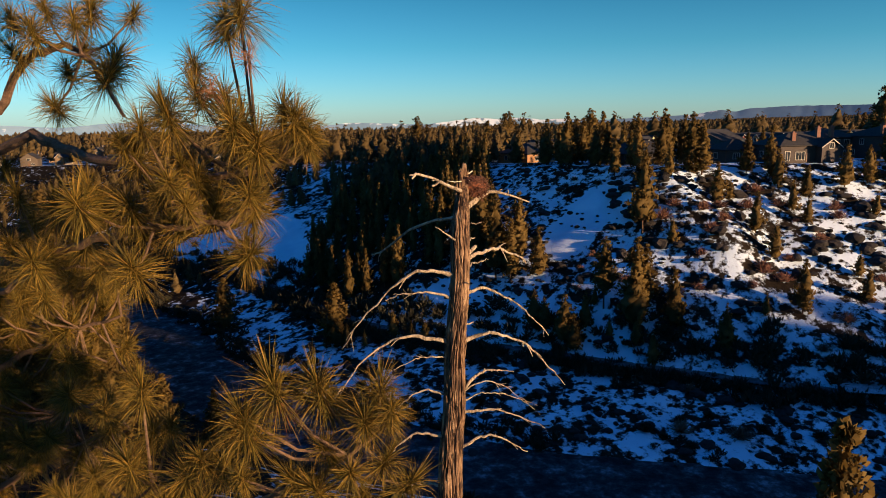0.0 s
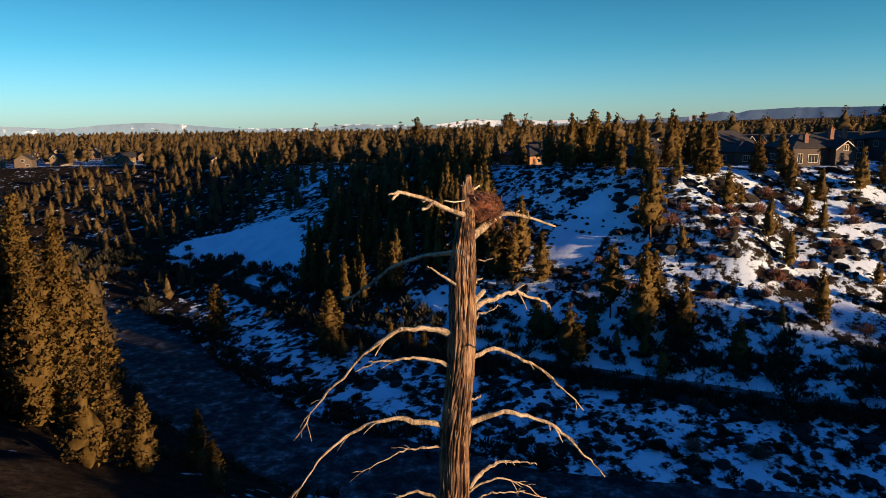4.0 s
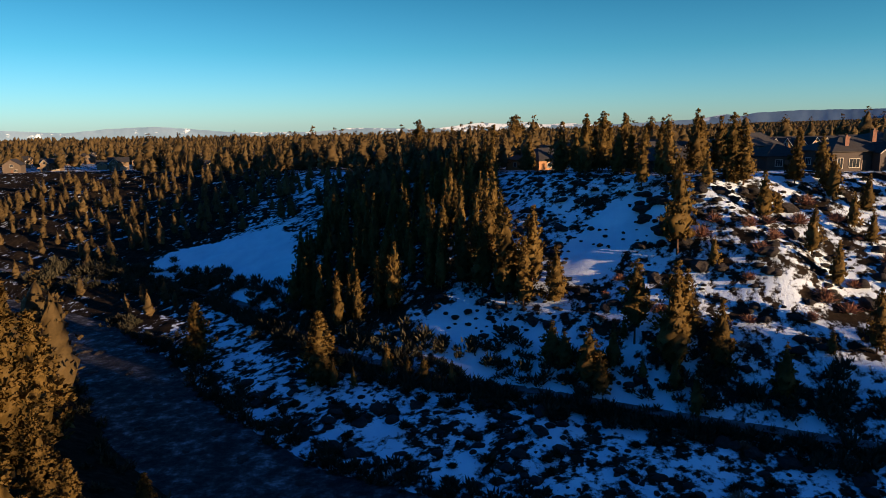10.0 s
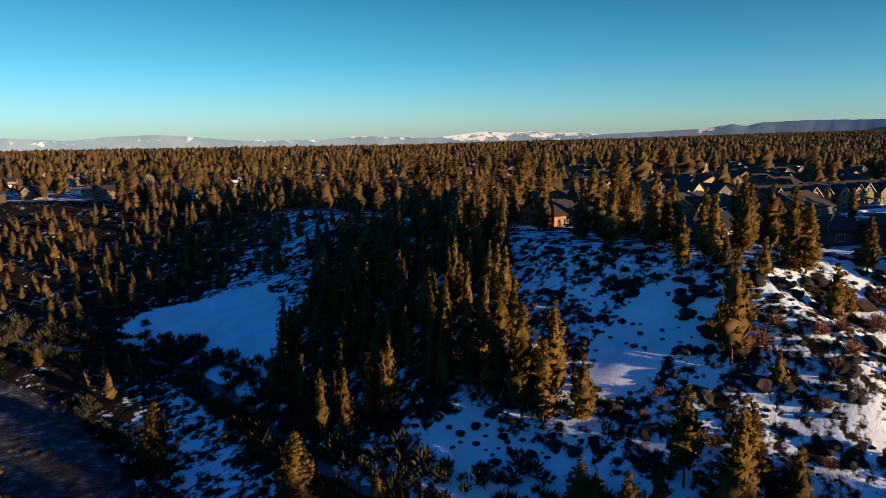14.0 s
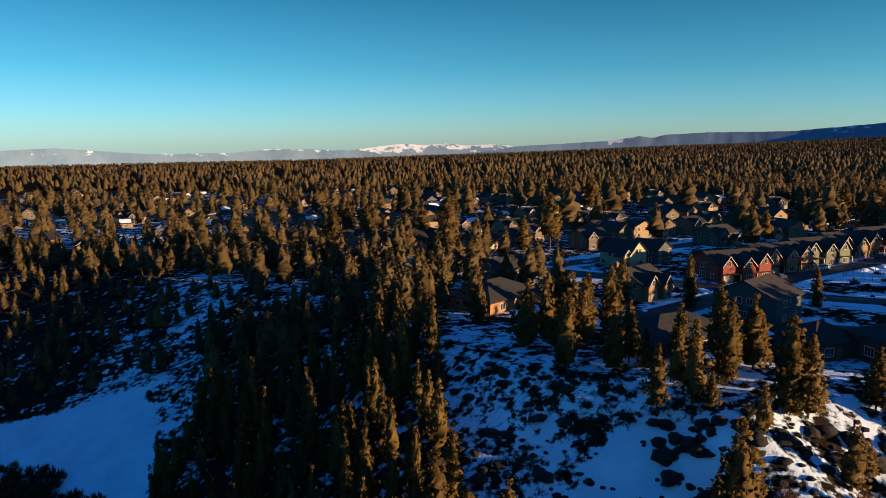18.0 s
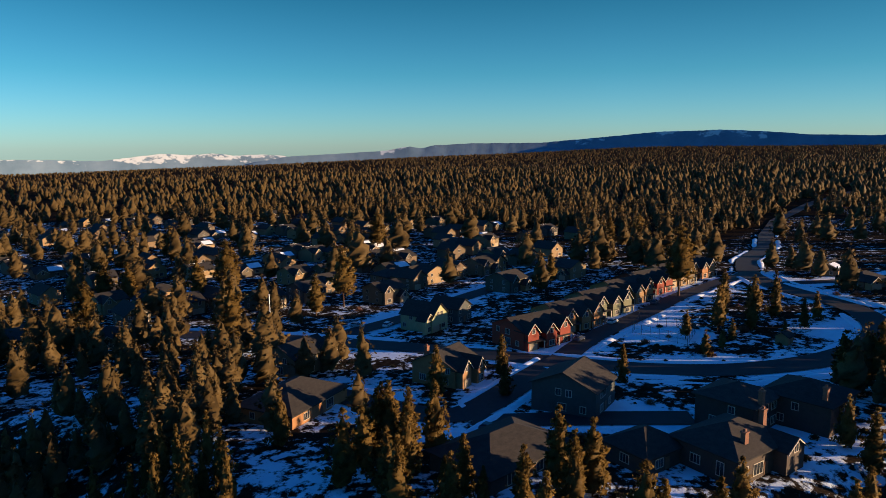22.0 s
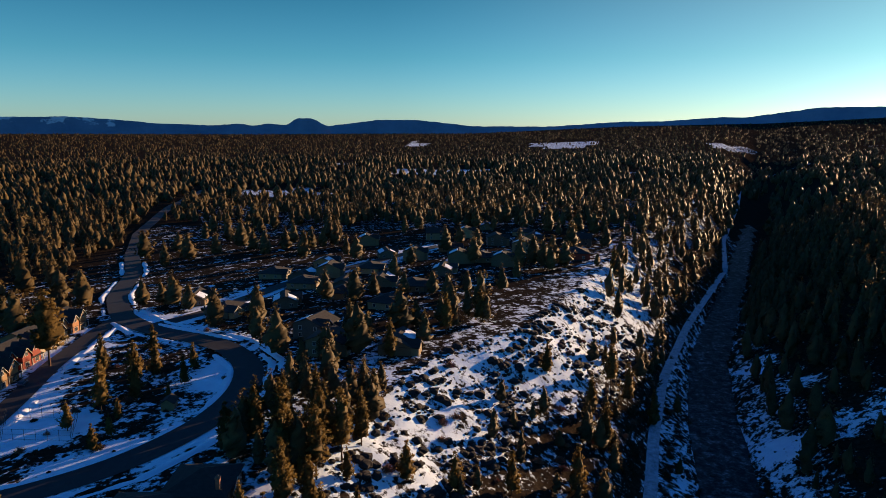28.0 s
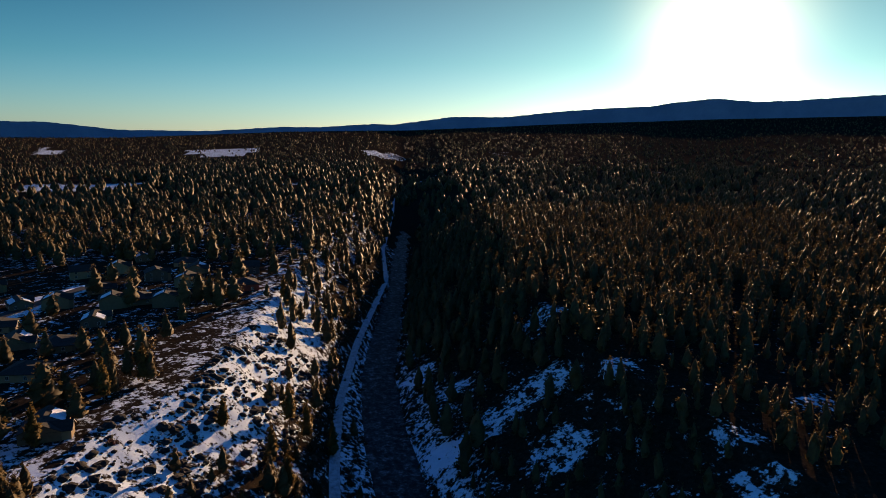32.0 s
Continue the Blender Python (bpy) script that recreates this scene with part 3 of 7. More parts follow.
MAT_TAUPE = siding("taupe_stucco", [(0.0, (0.055, 0.040, 0.034)), (1.0, (0.07, 0.052, 0.044))])
MAT_SAGE = siding("sage_siding", [(0.0, (0.13, 0.14, 0.08)), (1.0, (0.16, 0.16, 0.10))])


def box_in(bm, x0, x1, y0, y1, z0, z1):
    v = [bm.verts.new(p) for p in ((x0, y0, z0), (x1, y0, z0), (x1, y1, z0), (x0, y1, z0), (x0, y0, z1), (x1, y0, z1), (x1, y1, z1), (x0, y1, z1))]
    for f in ((3, 2, 1, 0), (4, 5, 6, 7), (0, 1, 5, 4), (1, 2, 6, 5), (2, 3, 7, 6), (3, 0, 4, 7)):
        bm.faces.new([v[i] for i in f])


def slab(bm, pts, thick):
    """A plate through four or three corners, thickened downwards."""
    top = [bm.verts.new(p) for p in pts]
    low = [bm.verts.new((p[0], p[1], p[2] - thick)) for p in pts]
    n = len(pts)
    bm.faces.new(top)
    bm.faces.new(low[::-1])
    for i in range(n):
        bm.faces.new((top[i], low[i], low[(i + 1) % n], top[(i + 1) % n]))


def gable_walls(bm, x0, x1, y0, y1, zb, eave, ridge, along):
    """Walls with two gable ends; the ridge runs along x or y."""
    if along == "y":
        xm = (x0 + x1) / 2
        ring = lambda y: [bm.verts.new(p) for p in ((x0, y, zb), (x1, y, zb), (x1, y, eave), (xm, y, ridge), (x0, y, eave))]
        a, b = ring(y0), ring(y1)
    else:
        ym = (y0 + y1) / 2
        ring = lambda x: [bm.verts.new(p) for p in ((x, y1, zb), (x, y0, zb), (x, y0, eave), (x, ym, ridge), (x, y1, eave))]
        a, b = ring(x0), ring(x1)
    bm.faces.new(a)
    bm.faces.new(b[::-1])
    for i in (1, 4):
        bm.faces.new((a[i], b[i], b[(i + 1) % 5], a[(i + 1) % 5])[::-1])


def gable_roof(bm, x0, x1, y0, y1, eave, ridge, along, over=0.5, thick=0.16):
    if along == "y":
        xm, k = (x0 + x1) / 2, (ridge - eave) / ((x1 - x0) / 2)
        e = eave - over * k + 0.12
        for xs in (x0 - over, x1 + over):
            slab(bm, [(xs, y0 - over, e), (xm, y0 - over, ridge + 0.12), (xm, y1 + over, ridge + 0.12), (xs, y1 + over, e)][::1 if xs > xm else -1], thick)
    else:
        ym, k = (y0 + y1) / 2, (ridge - eave) / ((y1 - y0) / 2)
        e = eave - over * k + 0.12
        for ys in (y0 - over, y1 + over):
            slab(bm, [(x0 - over, ys, e), (x1 + over, ys, e), (x1 + over, ym, ridge + 0.12), (x0 - over, ym, ridge + 0.12)][::1 if ys < ym else -1], thick)


def hip_roof(bm, x0, x1, y0, y1, eave, ridge, over=0.6):
    x0, x1, y0, y1 = x0 - over, x1 + over, y0 - over, y1 + over
    w, d = x1 - x0, y1 - y0
    xm, ym = (x0 + x1) / 2, (y0 + y1) / 2
    if w >= d:
        a, b = (x0 + d / 2, ym, ridge), (x1 - d / 2, ym, ridge)
    else:
        a, b = (xm, y0 + w / 2, ridge), (xm, y1 - w / 2, ridge)
    c = [(x0, y0, eave), (x1, y0, eave), (x1, y1, eave), (x0, y1, eave)]
    v = [bm.verts.new(p) for p in c] + [bm.verts.new(a), bm.verts.new(b)]
    low = [bm.verts.new((p[0], p[1], p[2] - 0.2)) for p in c]
    fs = [(0, 1, 5, 4), (1, 2, 5), (2, 3, 4, 5), (3, 0, 4)] if w >= d else [(0, 1, 4), (1, 2, 5, 4), (2, 3, 5), (3, 0, 4, 5)]
    for f in fs:
        bm.faces.new([v[i] for i in f])
    bm.faces.new(low[::-1])
    for i in range(4):
        bm.faces.new((v[i], low[i], low[(i + 1) % 4], v[(i + 1) % 4]))


def frame_mesh(w, h, bars=1):
    """Casing and glazing bars in one piece."""
    t = 0.11
    xs = [-w / 2 - t, -w / 2]
    for i in range(bars):
        c = -w / 2 + w * (i + 1) / (bars + 1)
        xs += [c - 0.03, c + 0.03]
    xs += [w / 2, w / 2 + t]
    zs = [-h / 2 - t, -h / 2, h / 2, h / 2 + t]
    bm = bmesh.new()
    v = [[bm.verts.new((x, 0.03, z)) for z in zs] for x in xs]
    faces = [bm.faces.new((v[i][j], v[i + 1][j], v[i + 1][j + 1], v[i][j + 1])) for i in range(len(xs) - 1) for j in range(3) if i % 2 == 0 or j != 1]
    out = bmesh.ops.extrude_face_region(bm, geom=faces)
    for g in out["geom"]:
        if isinstance(g, bmesh.types.BMVert):
            g.co.y = -0.06
    bmesh.ops.recalc_face_normals(bm, faces=bm.faces)
    me = bpy.data.meshes.new("window_frame")
    bm.to_mesh(me)
    bm.free()
    me.materials.append(MAT_TRIM)
    return me


def pane_mesh(w, h):
    bm = bmesh.new()
    box_in(bm, -w / 2, w / 2, -0.015, 0.01, -h / 2, h / 2)
    me = bpy.data.meshes.new("pane")
    bm.to_mesh(me)
    bm.free()
    me.materials.append(MAT_GLASS)
    return me


WINDOWS = {k: (frame_mesh(w, h, b), pane_mesh(w, h)) for k, (w, h, b) in {"s": (1.1, 1.3, 1), "m": (1.7, 1.4, 2), "l": (2.4, 1.8, 2), "t": (1.2, 2.2, 1)}.items()}


def window(house, kind, x, y, z, face):
    """face: degrees that the window's outside is turned from the house's front."""
    f, p = WINDOWS[kind]
    ob = new("window", f)
    ob.parent, ob.matrix_basis = house, pose(x, y, z, 0, 0, face)
    g = new("pane", p)
    g.parent = ob
    return ob


def house(name, x, y, rot, label, wall_mat, w=11, d=12, eave=5.4, rise=2.6, roof="x", wings=(), chimneys=(), garage=None, porch=False, windows=(), group="houses", cat="house", base_z=None):
    """Front faces local -y. wings: x0, x1, out, eave, rise; windows: kind, x, y, z, face."""
    z = ground_z(x, y) if base_z is None else base_z
    ob = empty(name, pose(x, y, z, 0, 0, rot), label, cat, group)
    bw, br = bmesh.new(), bmesh.new()
    x0, x1, y0, y1 = -w / 2, w / 2, -d / 2, d / 2
    if roof == "hip":
        box_in(bw, x0, x1, y0, y1, -1.2, eave)
        hip_roof(br, x0, x1, y0, y1, eave, eave + rise)
    else:
        ridge = eave + rise
        gable_walls(bw, x0, x1, y0, y1, -1.2, eave, ridge, roof)
        gable_roof(br, x0, x1, y0, y1, eave, ridge, roof)
    part("wall", bw, wall_mat, ob)
    part("roof", br, MAT_ROOF, ob, "dark grey asphalt shingles")
    for (wx0, wx1, out, we, wr) in wings:
        bw, br = bmesh.new(), bmesh.new()
        gable_walls(bw, wx0, wx1, y0 - out, y0 + 1.5, -1.2, we, we + wr, "y")
        gable_roof(br, wx0, wx1, y0 - out, min(y1, y0 + 3.5), we, we + wr, "y", 0.4)
        wg = part("wing_wall", bw, wall_mat, ob)
        part("wing_roof", br, MAT_ROOF, ob)
        bt = bmesh.new()
        xm, k, e = (wx0 + wx1) / 2, wr / ((wx1 - wx0) / 2), 0.42
        for s in (-1, 1):
            xs = xm + s * ((wx1 - wx0) / 2 + e)
            slab(bt, [(xs, y0 - out - e - 0.06, we - e * k + 0.02), (xs, y0 - out - e, we - e * k + 0.02), (xm, y0 - out - e, we + wr + 0.02), (xm, y0 - out - e - 0.06, we + wr + 0.02)], 0.24)
        part("gable_trim", bt, MAT_TRIM, ob, "pale bargeboard")
        window(ob, "s", xm, y0 - out - 0.03, we + 0.1, 0)
        if we > 4.4:
            window(ob, "m", xm, y0 - out - 0.03, 1.6, 0)
    for (cx, cy, top) in chimneys:
        bm = bmesh.new()
        box_in(bm, cx - 0.5, cx + 0.5, cy - 0.4, cy + 0.4, -0.5, top - 0.25)
        box_in(bm, cx - 0.6, cx + 0.6, cy - 0.5, cy + 0.5, top - 0.25, top)
        box_in(bm, cx - 0.2, cx + 0.2, cy - 0.2, cy + 0.2, top, top + 0.4)
        part("chimney", bm, MAT_BRICK, ob, "square brick chimney")
    if garage:
        gx, gw, gy = garage
        bm = bmesh.new()
        for i in range(4):
            box_in(bm, gx - gw / 2, gx + gw / 2, gy - 0.05, gy + 0.06, 0.05 + i * 0.55, 0.58 + i * 0.55)
        part("garage_door", bm, MAT_GARAGE, ob, "pale panelled garage door")
    if porch:
        bm = bmesh.new()
        slab(bm, [(x0, y0 - 2.2, 2.7), (x1, y0 - 2.2, 2.7), (x1, y0, 3.3), (x0, y0, 3.3)], 0.15)
        part("porch_roof", bm, MAT_ROOF, ob)
        for i in range(4):
            px = x0 + 0.3 + (w - 0.6) * i / 3
            bm = bmesh.new()
            box_in(bm, px - 0.12, px + 0.12, y0 - 2.1, y0 - 1.86, -0.5, 2.55)
            part("porch_post", bm, MAT_TRIM, ob)
    bm = bmesh.new()
    box_in(bm, -0.5, 0.5, y0 - 0.06, y0 + 0.03, 0.1, 2.2)
    part("door", bm, MAT_DOOR, ob)
    for wd in windows:
        window(ob, *wd)
    return ob


def ring_windows(w, d, two=True):
    """An ordinary scatter of windows round a house."""
    out = []
    for z in ((1.6, 4.2) if two else (1.6,)):
        for fx in (-0.3, 0.32):
            out.append(("s", fx * w, -d / 2 - 0.03, z, 0))
            out.append(("s", fx * w, d / 2 + 0.03, z, 180))
        for fy in (-0.25, 0.25):
            out.append(("s", w / 2 + 0.03, fy * d, z, 90))
            out.append(("s", -w / 2 - 0.03, fy * d, z, -90))
    return out


ROT = 31
# the near houses on the rim
house("house", 82.0, 209.5, ROT + 2, "blue-grey two-storey house with a plain gable roof", MAT_GREY, 11.5, 13.5, 5.6, 3.0, "x",
      windows=[("s", -2.6, -6.78, 4.3, 0), ("m", -1.0, -6.78, 4.3, 0), ("m", -2.3, -6.78, 1.5, 0), ("s", 5.78, -4, 4.3, 90), ("t", 5.78, -1, 1.8, 90), ("t", 5.78, 1.5, 1.8, 90), ("m", 5.78, 3, 4.3, 90), ("s", 2.5, -6.78, 1.6, 0), ("s", -5.78, 1.0, 4.4, -90), ("s", -5.78, -1.2, 4.4, -90), ("m", -5.78, 0.2, 1.5, -90), ("s", -5.78, -4.2, 1.6, -90)], group="rim houses")
house("house", 56.0, 193.5, ROT - 14, "low dark-roofed single-storey house at the canyon rim", MAT_TAUPE, 20, 14, 3.0, 3.1, "hip",
      windows=[("l", -5, -7.03, 1.6, 0), ("l", 1, -7.03, 1.6, 0), ("l", 7, -7.03, 1.6, 0), ("m", 10.03, -2, 1.6, 90), ("m", 10.03, 3, 1.6, 90), ("m", -10.03, -2.5, 1.6, -90), ("s", -10.03, 2.5, 1.6, -90)], group="rim houses")
house("house", 31.0, 238.0, ROT + 8, "single-storey house with a broad brown hip roof", MAT_OCHRE, 19, 14, 3.4, 3.4, "hip",
      windows=[("m", -5, -7.03, 1.8, 0), ("l", 3, -7.03, 1.8, 0), ("s", 9.53, -4, 1.8, 90), ("m", 9.53, 3, 1.8, 90), ("m", -9.53, -3, 1.8, -90), ("s", -9.53, 3, 1.8, -90)], group="rim houses")
house("house", 39.0, 268.0, ROT, "two-storey beige house with a broad brown gable roof", MAT_SIDING, 13, 11, 5.2, 2.6, "x",
      wings=[(2.2, 6.3, 1.6, 5.0, 1.7)], windows=[("m", -3, -5.53, 4.1, 0), ("m", 0, -5.53, 4.1, 0), ("l", -1.2, -5.53, 1.5, 0), ("s", 6.53, -2, 4.2, 90), ("s", 6.53, 2, 1.7, 90), ("s", -6.53, -2, 4.2, -90), ("m", -6.53, 2, 4.2, -90), ("l", -6.53, 0, 1.6, -90)], group="rim houses")
house("house", 67.5, 240.0, ROT, "tan two-storey house with tall sunlit front gables", MAT_OCHRE, 10.5, 12, 4.9, 2.8, "x",
      wings=[(-4.9, -1.2, 1.8, 4.8, 2.1), (0.2, 3.2, 2.6, 4.6, 2.0), (3.0, 5.2, 1.2, 3.2, 1.5)], chimneys=[(-3.5, 3, 8.6)], garage=(-3.0, 2.6, -7.85), windows=[("m", 5.28, 0, 4, 90), ("s", 5.28, 4, 1.6, 90), ("s", -5.28, 0, 4, -90), ("s", -5.28, -3.5, 1.6, -90), ("m", -5.28, 3, 1.6, -90), ("s", -5.28, -4, 4.1, -90)], group="rim houses")
house("house", 89.0, 175.5, ROT - 22, "taupe house with brick chimneys and a deck to the canyon", MAT_TAUPE, 15, 12, 4.2, 3.0, "hip",
      chimneys=[(-3.0, -4.0, 7.2), (5.2, -2.0, 8.4)], wings=[(2.0, 7.0, 2.2, 4.0, 1.8)], windows=[("t", -5.6, -6.03, 1.6, 0), ("l", -2.2, -6.03, 1.6, 0), ("t", 7.53, -3, 1.8, 90), ("t", 7.53, 0, 1.8, 90), ("l", 7.53, 4, 1.8, 90), ("t", -7.53, -3, 1.8, -90), ("m", -7.53, 1.5, 1.8, -90)], group="rim houses")
house("house", 77.0, 182.5, ROT - 22, "low dark garage house beside the taupe one", MAT_TAUPE, 10, 9, 3.2, 2.6, "hip",
      windows=[("m", -2, -4.53, 1.6, 0), ("m", -5.03, 0, 1.6, -90)], group="rim houses")
house("house", 102.5, 186.5, ROT - 15, "taupe two-storey house with a tall square chimney", MAT_TAUPE, 11, 11, 5.8, 2.3, "hip",
      chimneys=[(-3.2, -5.7, 8.6)], windows=[("m", -0.8, -5.53, 4.4, 0), ("m", 2.4, -5.53, 4.4, 0), ("m", -0.5, -5.53, 1.6, 0), ("m", 2.4, -5.53, 1.6, 0), ("s", 5.53, 0, 4.3, 90), ("s", -5.53, -1.5, 4.3, -90), ("s", -5.53, 2, 1.6, -90)], group="rim houses")
house("house", 114.5, 181.0, ROT - 15, "taupe two-storey house with an arched hall window", MAT_TAUPE, 12, 12, 5.8, 2.5, "hip",
      chimneys=[(-4.5, -4.5, 8.8)], wings=[(-2.2, 2.2, 0.5, 5.2, 1.2)], windows=[("l", 4, -6.03, 1.7, 0), ("s", 4, -6.03, 4.3, 0), ("s", 6.03, 0, 4.3, 90), ("s", -6.03, 0, 4.3, -90), ("s", -6.03, 2.5, 1.6, -90)], group="rim houses")
house("house", 84.0, 291.0, ROT, "pale green house with a steep cream sunlit gable", MAT_YELLOW, 8.5, 12, 5.2, 3.6, "y", garage=(-2.2, 3.4, -6.06), porch=False,
      wings=[(-7.2, -2.6, -0.5, 4.6, 1.9)], windows=[("s", -0.9, -6.03, 5.6, 0), ("s", 0.9, -6.03, 5.6, 0), ("m", 1.8, -6.03, 1.6, 0), ("m", 4.28, -2, 4, 90), ("s", 4.28, 3, 1.6, 90), ("s", -4.28, 2, 4.2, -90), ("s", -4.28, 4.5, 1.6, -90)])
house("house", 96.0, 297.0, ROT, "grey two-storey house with one small sunlit gable", MAT_GREY, 8, 11, 5.2, 2.6, "y", windows=ring_windows(8, 11))

# the red and ochre row of townhouses
ROW = [(102.5, 258.5, MAT_RED, "barn-red end townhouse with white-trimmed gables"), (121.5, 268.5, MAT_OCHRE, "ochre townhouse with sunlit timbered gables"), (140.5, 278.0, MAT_SAGE, "sage green townhouse with a narrow gable"),
       (158.5, 288.0, MAT_OCHRE, "ochre townhouse with paired gables"), (175.0, 296.0, MAT_RED, "barn-red townhouse with a porch"), (194.0, 304.0, MAT_SIDING, "beige townhouse with two gables"), (212.0, 311.0, MAT_OCHRE, "ochre townhouse at the row's end")]
for i, (hx, hy, mat, lab) in enumerate(ROW):
    house("townhouse", hx, hy, ROT - 20, lab, mat, 17, 13, 5.4, 2.6, "x", wings=[(-8.2, -4.2, 1.4 + 0.4 * (i % 2), 5.4, 2.3), (-2.2, 1.8, 2.2, 5.0, 2.2), (3.6, 7.6, 1.6, 5.5, 2.4)],
          porch=True, garage=(-6.2, 2.6, -7.96 - 0.4 * (i % 2)), windows=[("s", -8.53, -4, 1.7, -90), ("m", -8.53, 0, 4.2, -90), ("l", -8.53, 0, 1.6, -90), ("s", -8.53, 4, 4.2, -90), ("s", 8.53, 0, 4.2, 90), ("s", -3.2, -6.53, 4.2, 0), ("s", 2.8, -6.53, 4.2, 0)], group="townhouse row")

def roof_snow(ob, w, d, eave, rise, x0, x1, f0, f1, back=False):
    """Old snow left on one slope of a roof whose ridge runs along x."""
    bm = bmesh.new()
    n = 8
    rng = random.Random(int(w * 10 + x0))
    rows = []
    for f in (f0, (f0 + f1) / 2, f1):
        y = (d / 2 + 0.4) * (1 - f) * (1 if back else -1)
        rows.append([bm.verts.new((x0 + (x1 - x0) * i / n, y + rng.uniform(-0.25, 0.25), eave + rise * (1 - abs(y) / (d / 2)) + 0.24)) for i in range(n + 1)])
    for a, b in zip(rows, rows[1:]):
        for i in range(n):
            bm.faces.new((a[i], a[i + 1], b[i + 1], b[i]))
    out = bmesh.ops.extrude_face_region(bm, geom=bm.faces[:])
    for g in out["geom"]:
        if isinstance(g, bmesh.types.BMVert):
            g.co.z += 0.12
    bmesh.ops.recalc_face_normals(bm, faces=bm.faces)
    part("roof_snow", bm, MAT_SNOW, ob, "patch of old snow on the shingles")


# repeating designs for the rest of the estate
DESIGNS = [
    house("house", 0, 0, 0, "two-storey family house with a sunlit front gable and garage", MAT_SIDING, 10.5, 12, 5.2, 2.4, "x", wings=[(-4.9, -0.6, 1.8, 5.0, 2.2)], garage=(2.6, 4.4, -6.06), porch=False, windows=ring_windows(10.5, 12), base_z=0),
    house("house", 0, 0, 0, "two-storey house with twin front gables and dark roof", MAT_SIDING, 11.5, 12, 5.3, 2.5, "x", wings=[(-5.4, -1.4, 1.2, 5.2, 2.2), (1.2, 5.2, 2.4, 3.0, 1.8)], garage=(3.2, 3.2, -8.46), windows=ring_windows(11.5, 12), base_z=0),
    house("house", 0, 0, 0, "gable-fronted house with pale trim among pines", MAT_SIDING, 8.5, 13, 5.0, 3.0, "y", garage=(-1.8, 3.6, -6.56), windows=ring_windows(8.5, 13), base_z=0),
    house("house", 0, 0, 0, "single-storey house with a low brown hip roof", MAT_SIDING, 14, 12, 3.0, 2.6, "hip", wings=[(-6.6, -1.2, 2.4, 3.0, 1.9)], garage=(-3.9, 4.2, -8.46), windows=ring_windows(14, 12, False), base_z=0),
    house("house", 0, 0, 0, "single-storey gabled house with patches of snow round it", MAT_SIDING, 13, 10, 3.0, 2.4, "x", wings=[(1.4, 6.0, 1.8, 3.0, 1.9)], windows=ring_windows(13, 10, False), base_z=0),
    house("house", 0, 0, 0, "distant two-storey house with a sunlit gable", MAT_SIDING, 11, 12, 5.0, 2.6, "x", wings=[(-4.9, -0.6, 1.8, 5.0, 2.2)], garage=(2.6, 4.4, -6.06), base_z=0),
    house("house", 0, 0, 0, "distant gable-fronted house among pines", MAT_SIDING, 9, 13, 5.0, 3.0, "y", windows=[("m", 0, -6.53, 4.4, 0), ("m", 2.0, -6.53, 1.6, 0)], base_z=0),
    house("house", 0, 0, 0, "distant low house with a brown roof and snow on it", MAT_SIDING, 14, 11, 3.0, 2.6, "x", wings=[(-6.6, -1.2, 2.4, 3.0, 1.9)], windows=[("m", 3.0, -5.53, 1.6, 0)], base_z=0)]
PLACED = []
roof_snow(DESIGNS[7], 14, 11, 3.0, 2.6, -0.6, 6.2, 0.1, 0.75)
roof_snow(DESIGNS[5], 11, 12, 5.0, 2.6, -4.5, 1.5, 0.2, 0.9, True)
roof_snow(DESIGNS[1], 11.5, 12, 5.3, 2.5, -4.5, 0.5, 0.1, 0.8, True)
roof_snow(DESIGNS[4], 13, 10, 3.0, 2.4, -5.8, 0.6, 0.15, 0.75)
roof_snow(DESIGNS[4], 13, 10, 3.0, 2.4, -5.8, 4.6, 0.1, 0.6, True)


def put_house(x, y, rot, design):
    PLACED.append((x, y))
    return copy_thing(DESIGNS[design], pose(x, y, ground_z(x, y), 0, 0, rot))


# the estate's houses along its streets
NEAR_STREETS = [(47, 356, 0), (64, 362, 0), (75, 376, 0), (70, 407, 1), (85, 404, 1), (30, 372, 2), (19, 365, 0), (8, 377, 2), (-7, 389, 0), (-6, 329, 3), (108, 384, 3), (107, 360, 2), (119, 368, 1), (132, 373, 2), (148, 375, 1), (156, 379, 2), (89, 341, 1), (173, 341, 1), (137, 331, 1), (-78, 394, 1), (-85, 349, 2), (-31, 424, 2), (-7, 426, 3), (1, 356, 2), (13, 411, 3), (-35, 331, 1)]
MORE_STREETS = []
BACK_ROWS_A = [(72, 445, 6), (54, 445, 7), (12, 466, 6), (106, 422, 6), (116, 436, 5), (129, 425, 5), (94, 466, 5), (112, 579, 5), (61, 627, 7), (109, 607, 5), (128, 491, 7), (174, 453, 5), (197, 459, 5), (195, 583, 6), (116, 527, 6), (75, 569, 6), (97, 618, 6), (38, 670, 6), (151, 537, 6), (194, 525, 5), (43, 502, 6), (44, 561, 7), (11, 590, 6), (-32, 814, 6), (-19, 687, 6), (159, 633, 6), (242, 558, 7), (144, 691, 6), (54, 801, 6), (179, 386, 6)]
BACK_ROWS_B = [(205, 404, 6), (-135, 428, 7), (-114, 478, 7), (-94, 507, 5), (-200, 666, 6), (-164, 653, 5), (-54, 537, 5), (-151, 825, 6), (-51, 669, 6), (-133, 623, 5), (-99, 668, 7), (-25, 523, 5), (11, 497, 6), (-127, 680, 6), (-82, 708, 7), (-188, 563, 5), (-167, 574, 5), (-197, 849, 7), (-63, 437, 5), (58, 663, 6), (90, 667, 7), (127, 643, 6), (5, 726, 6)]
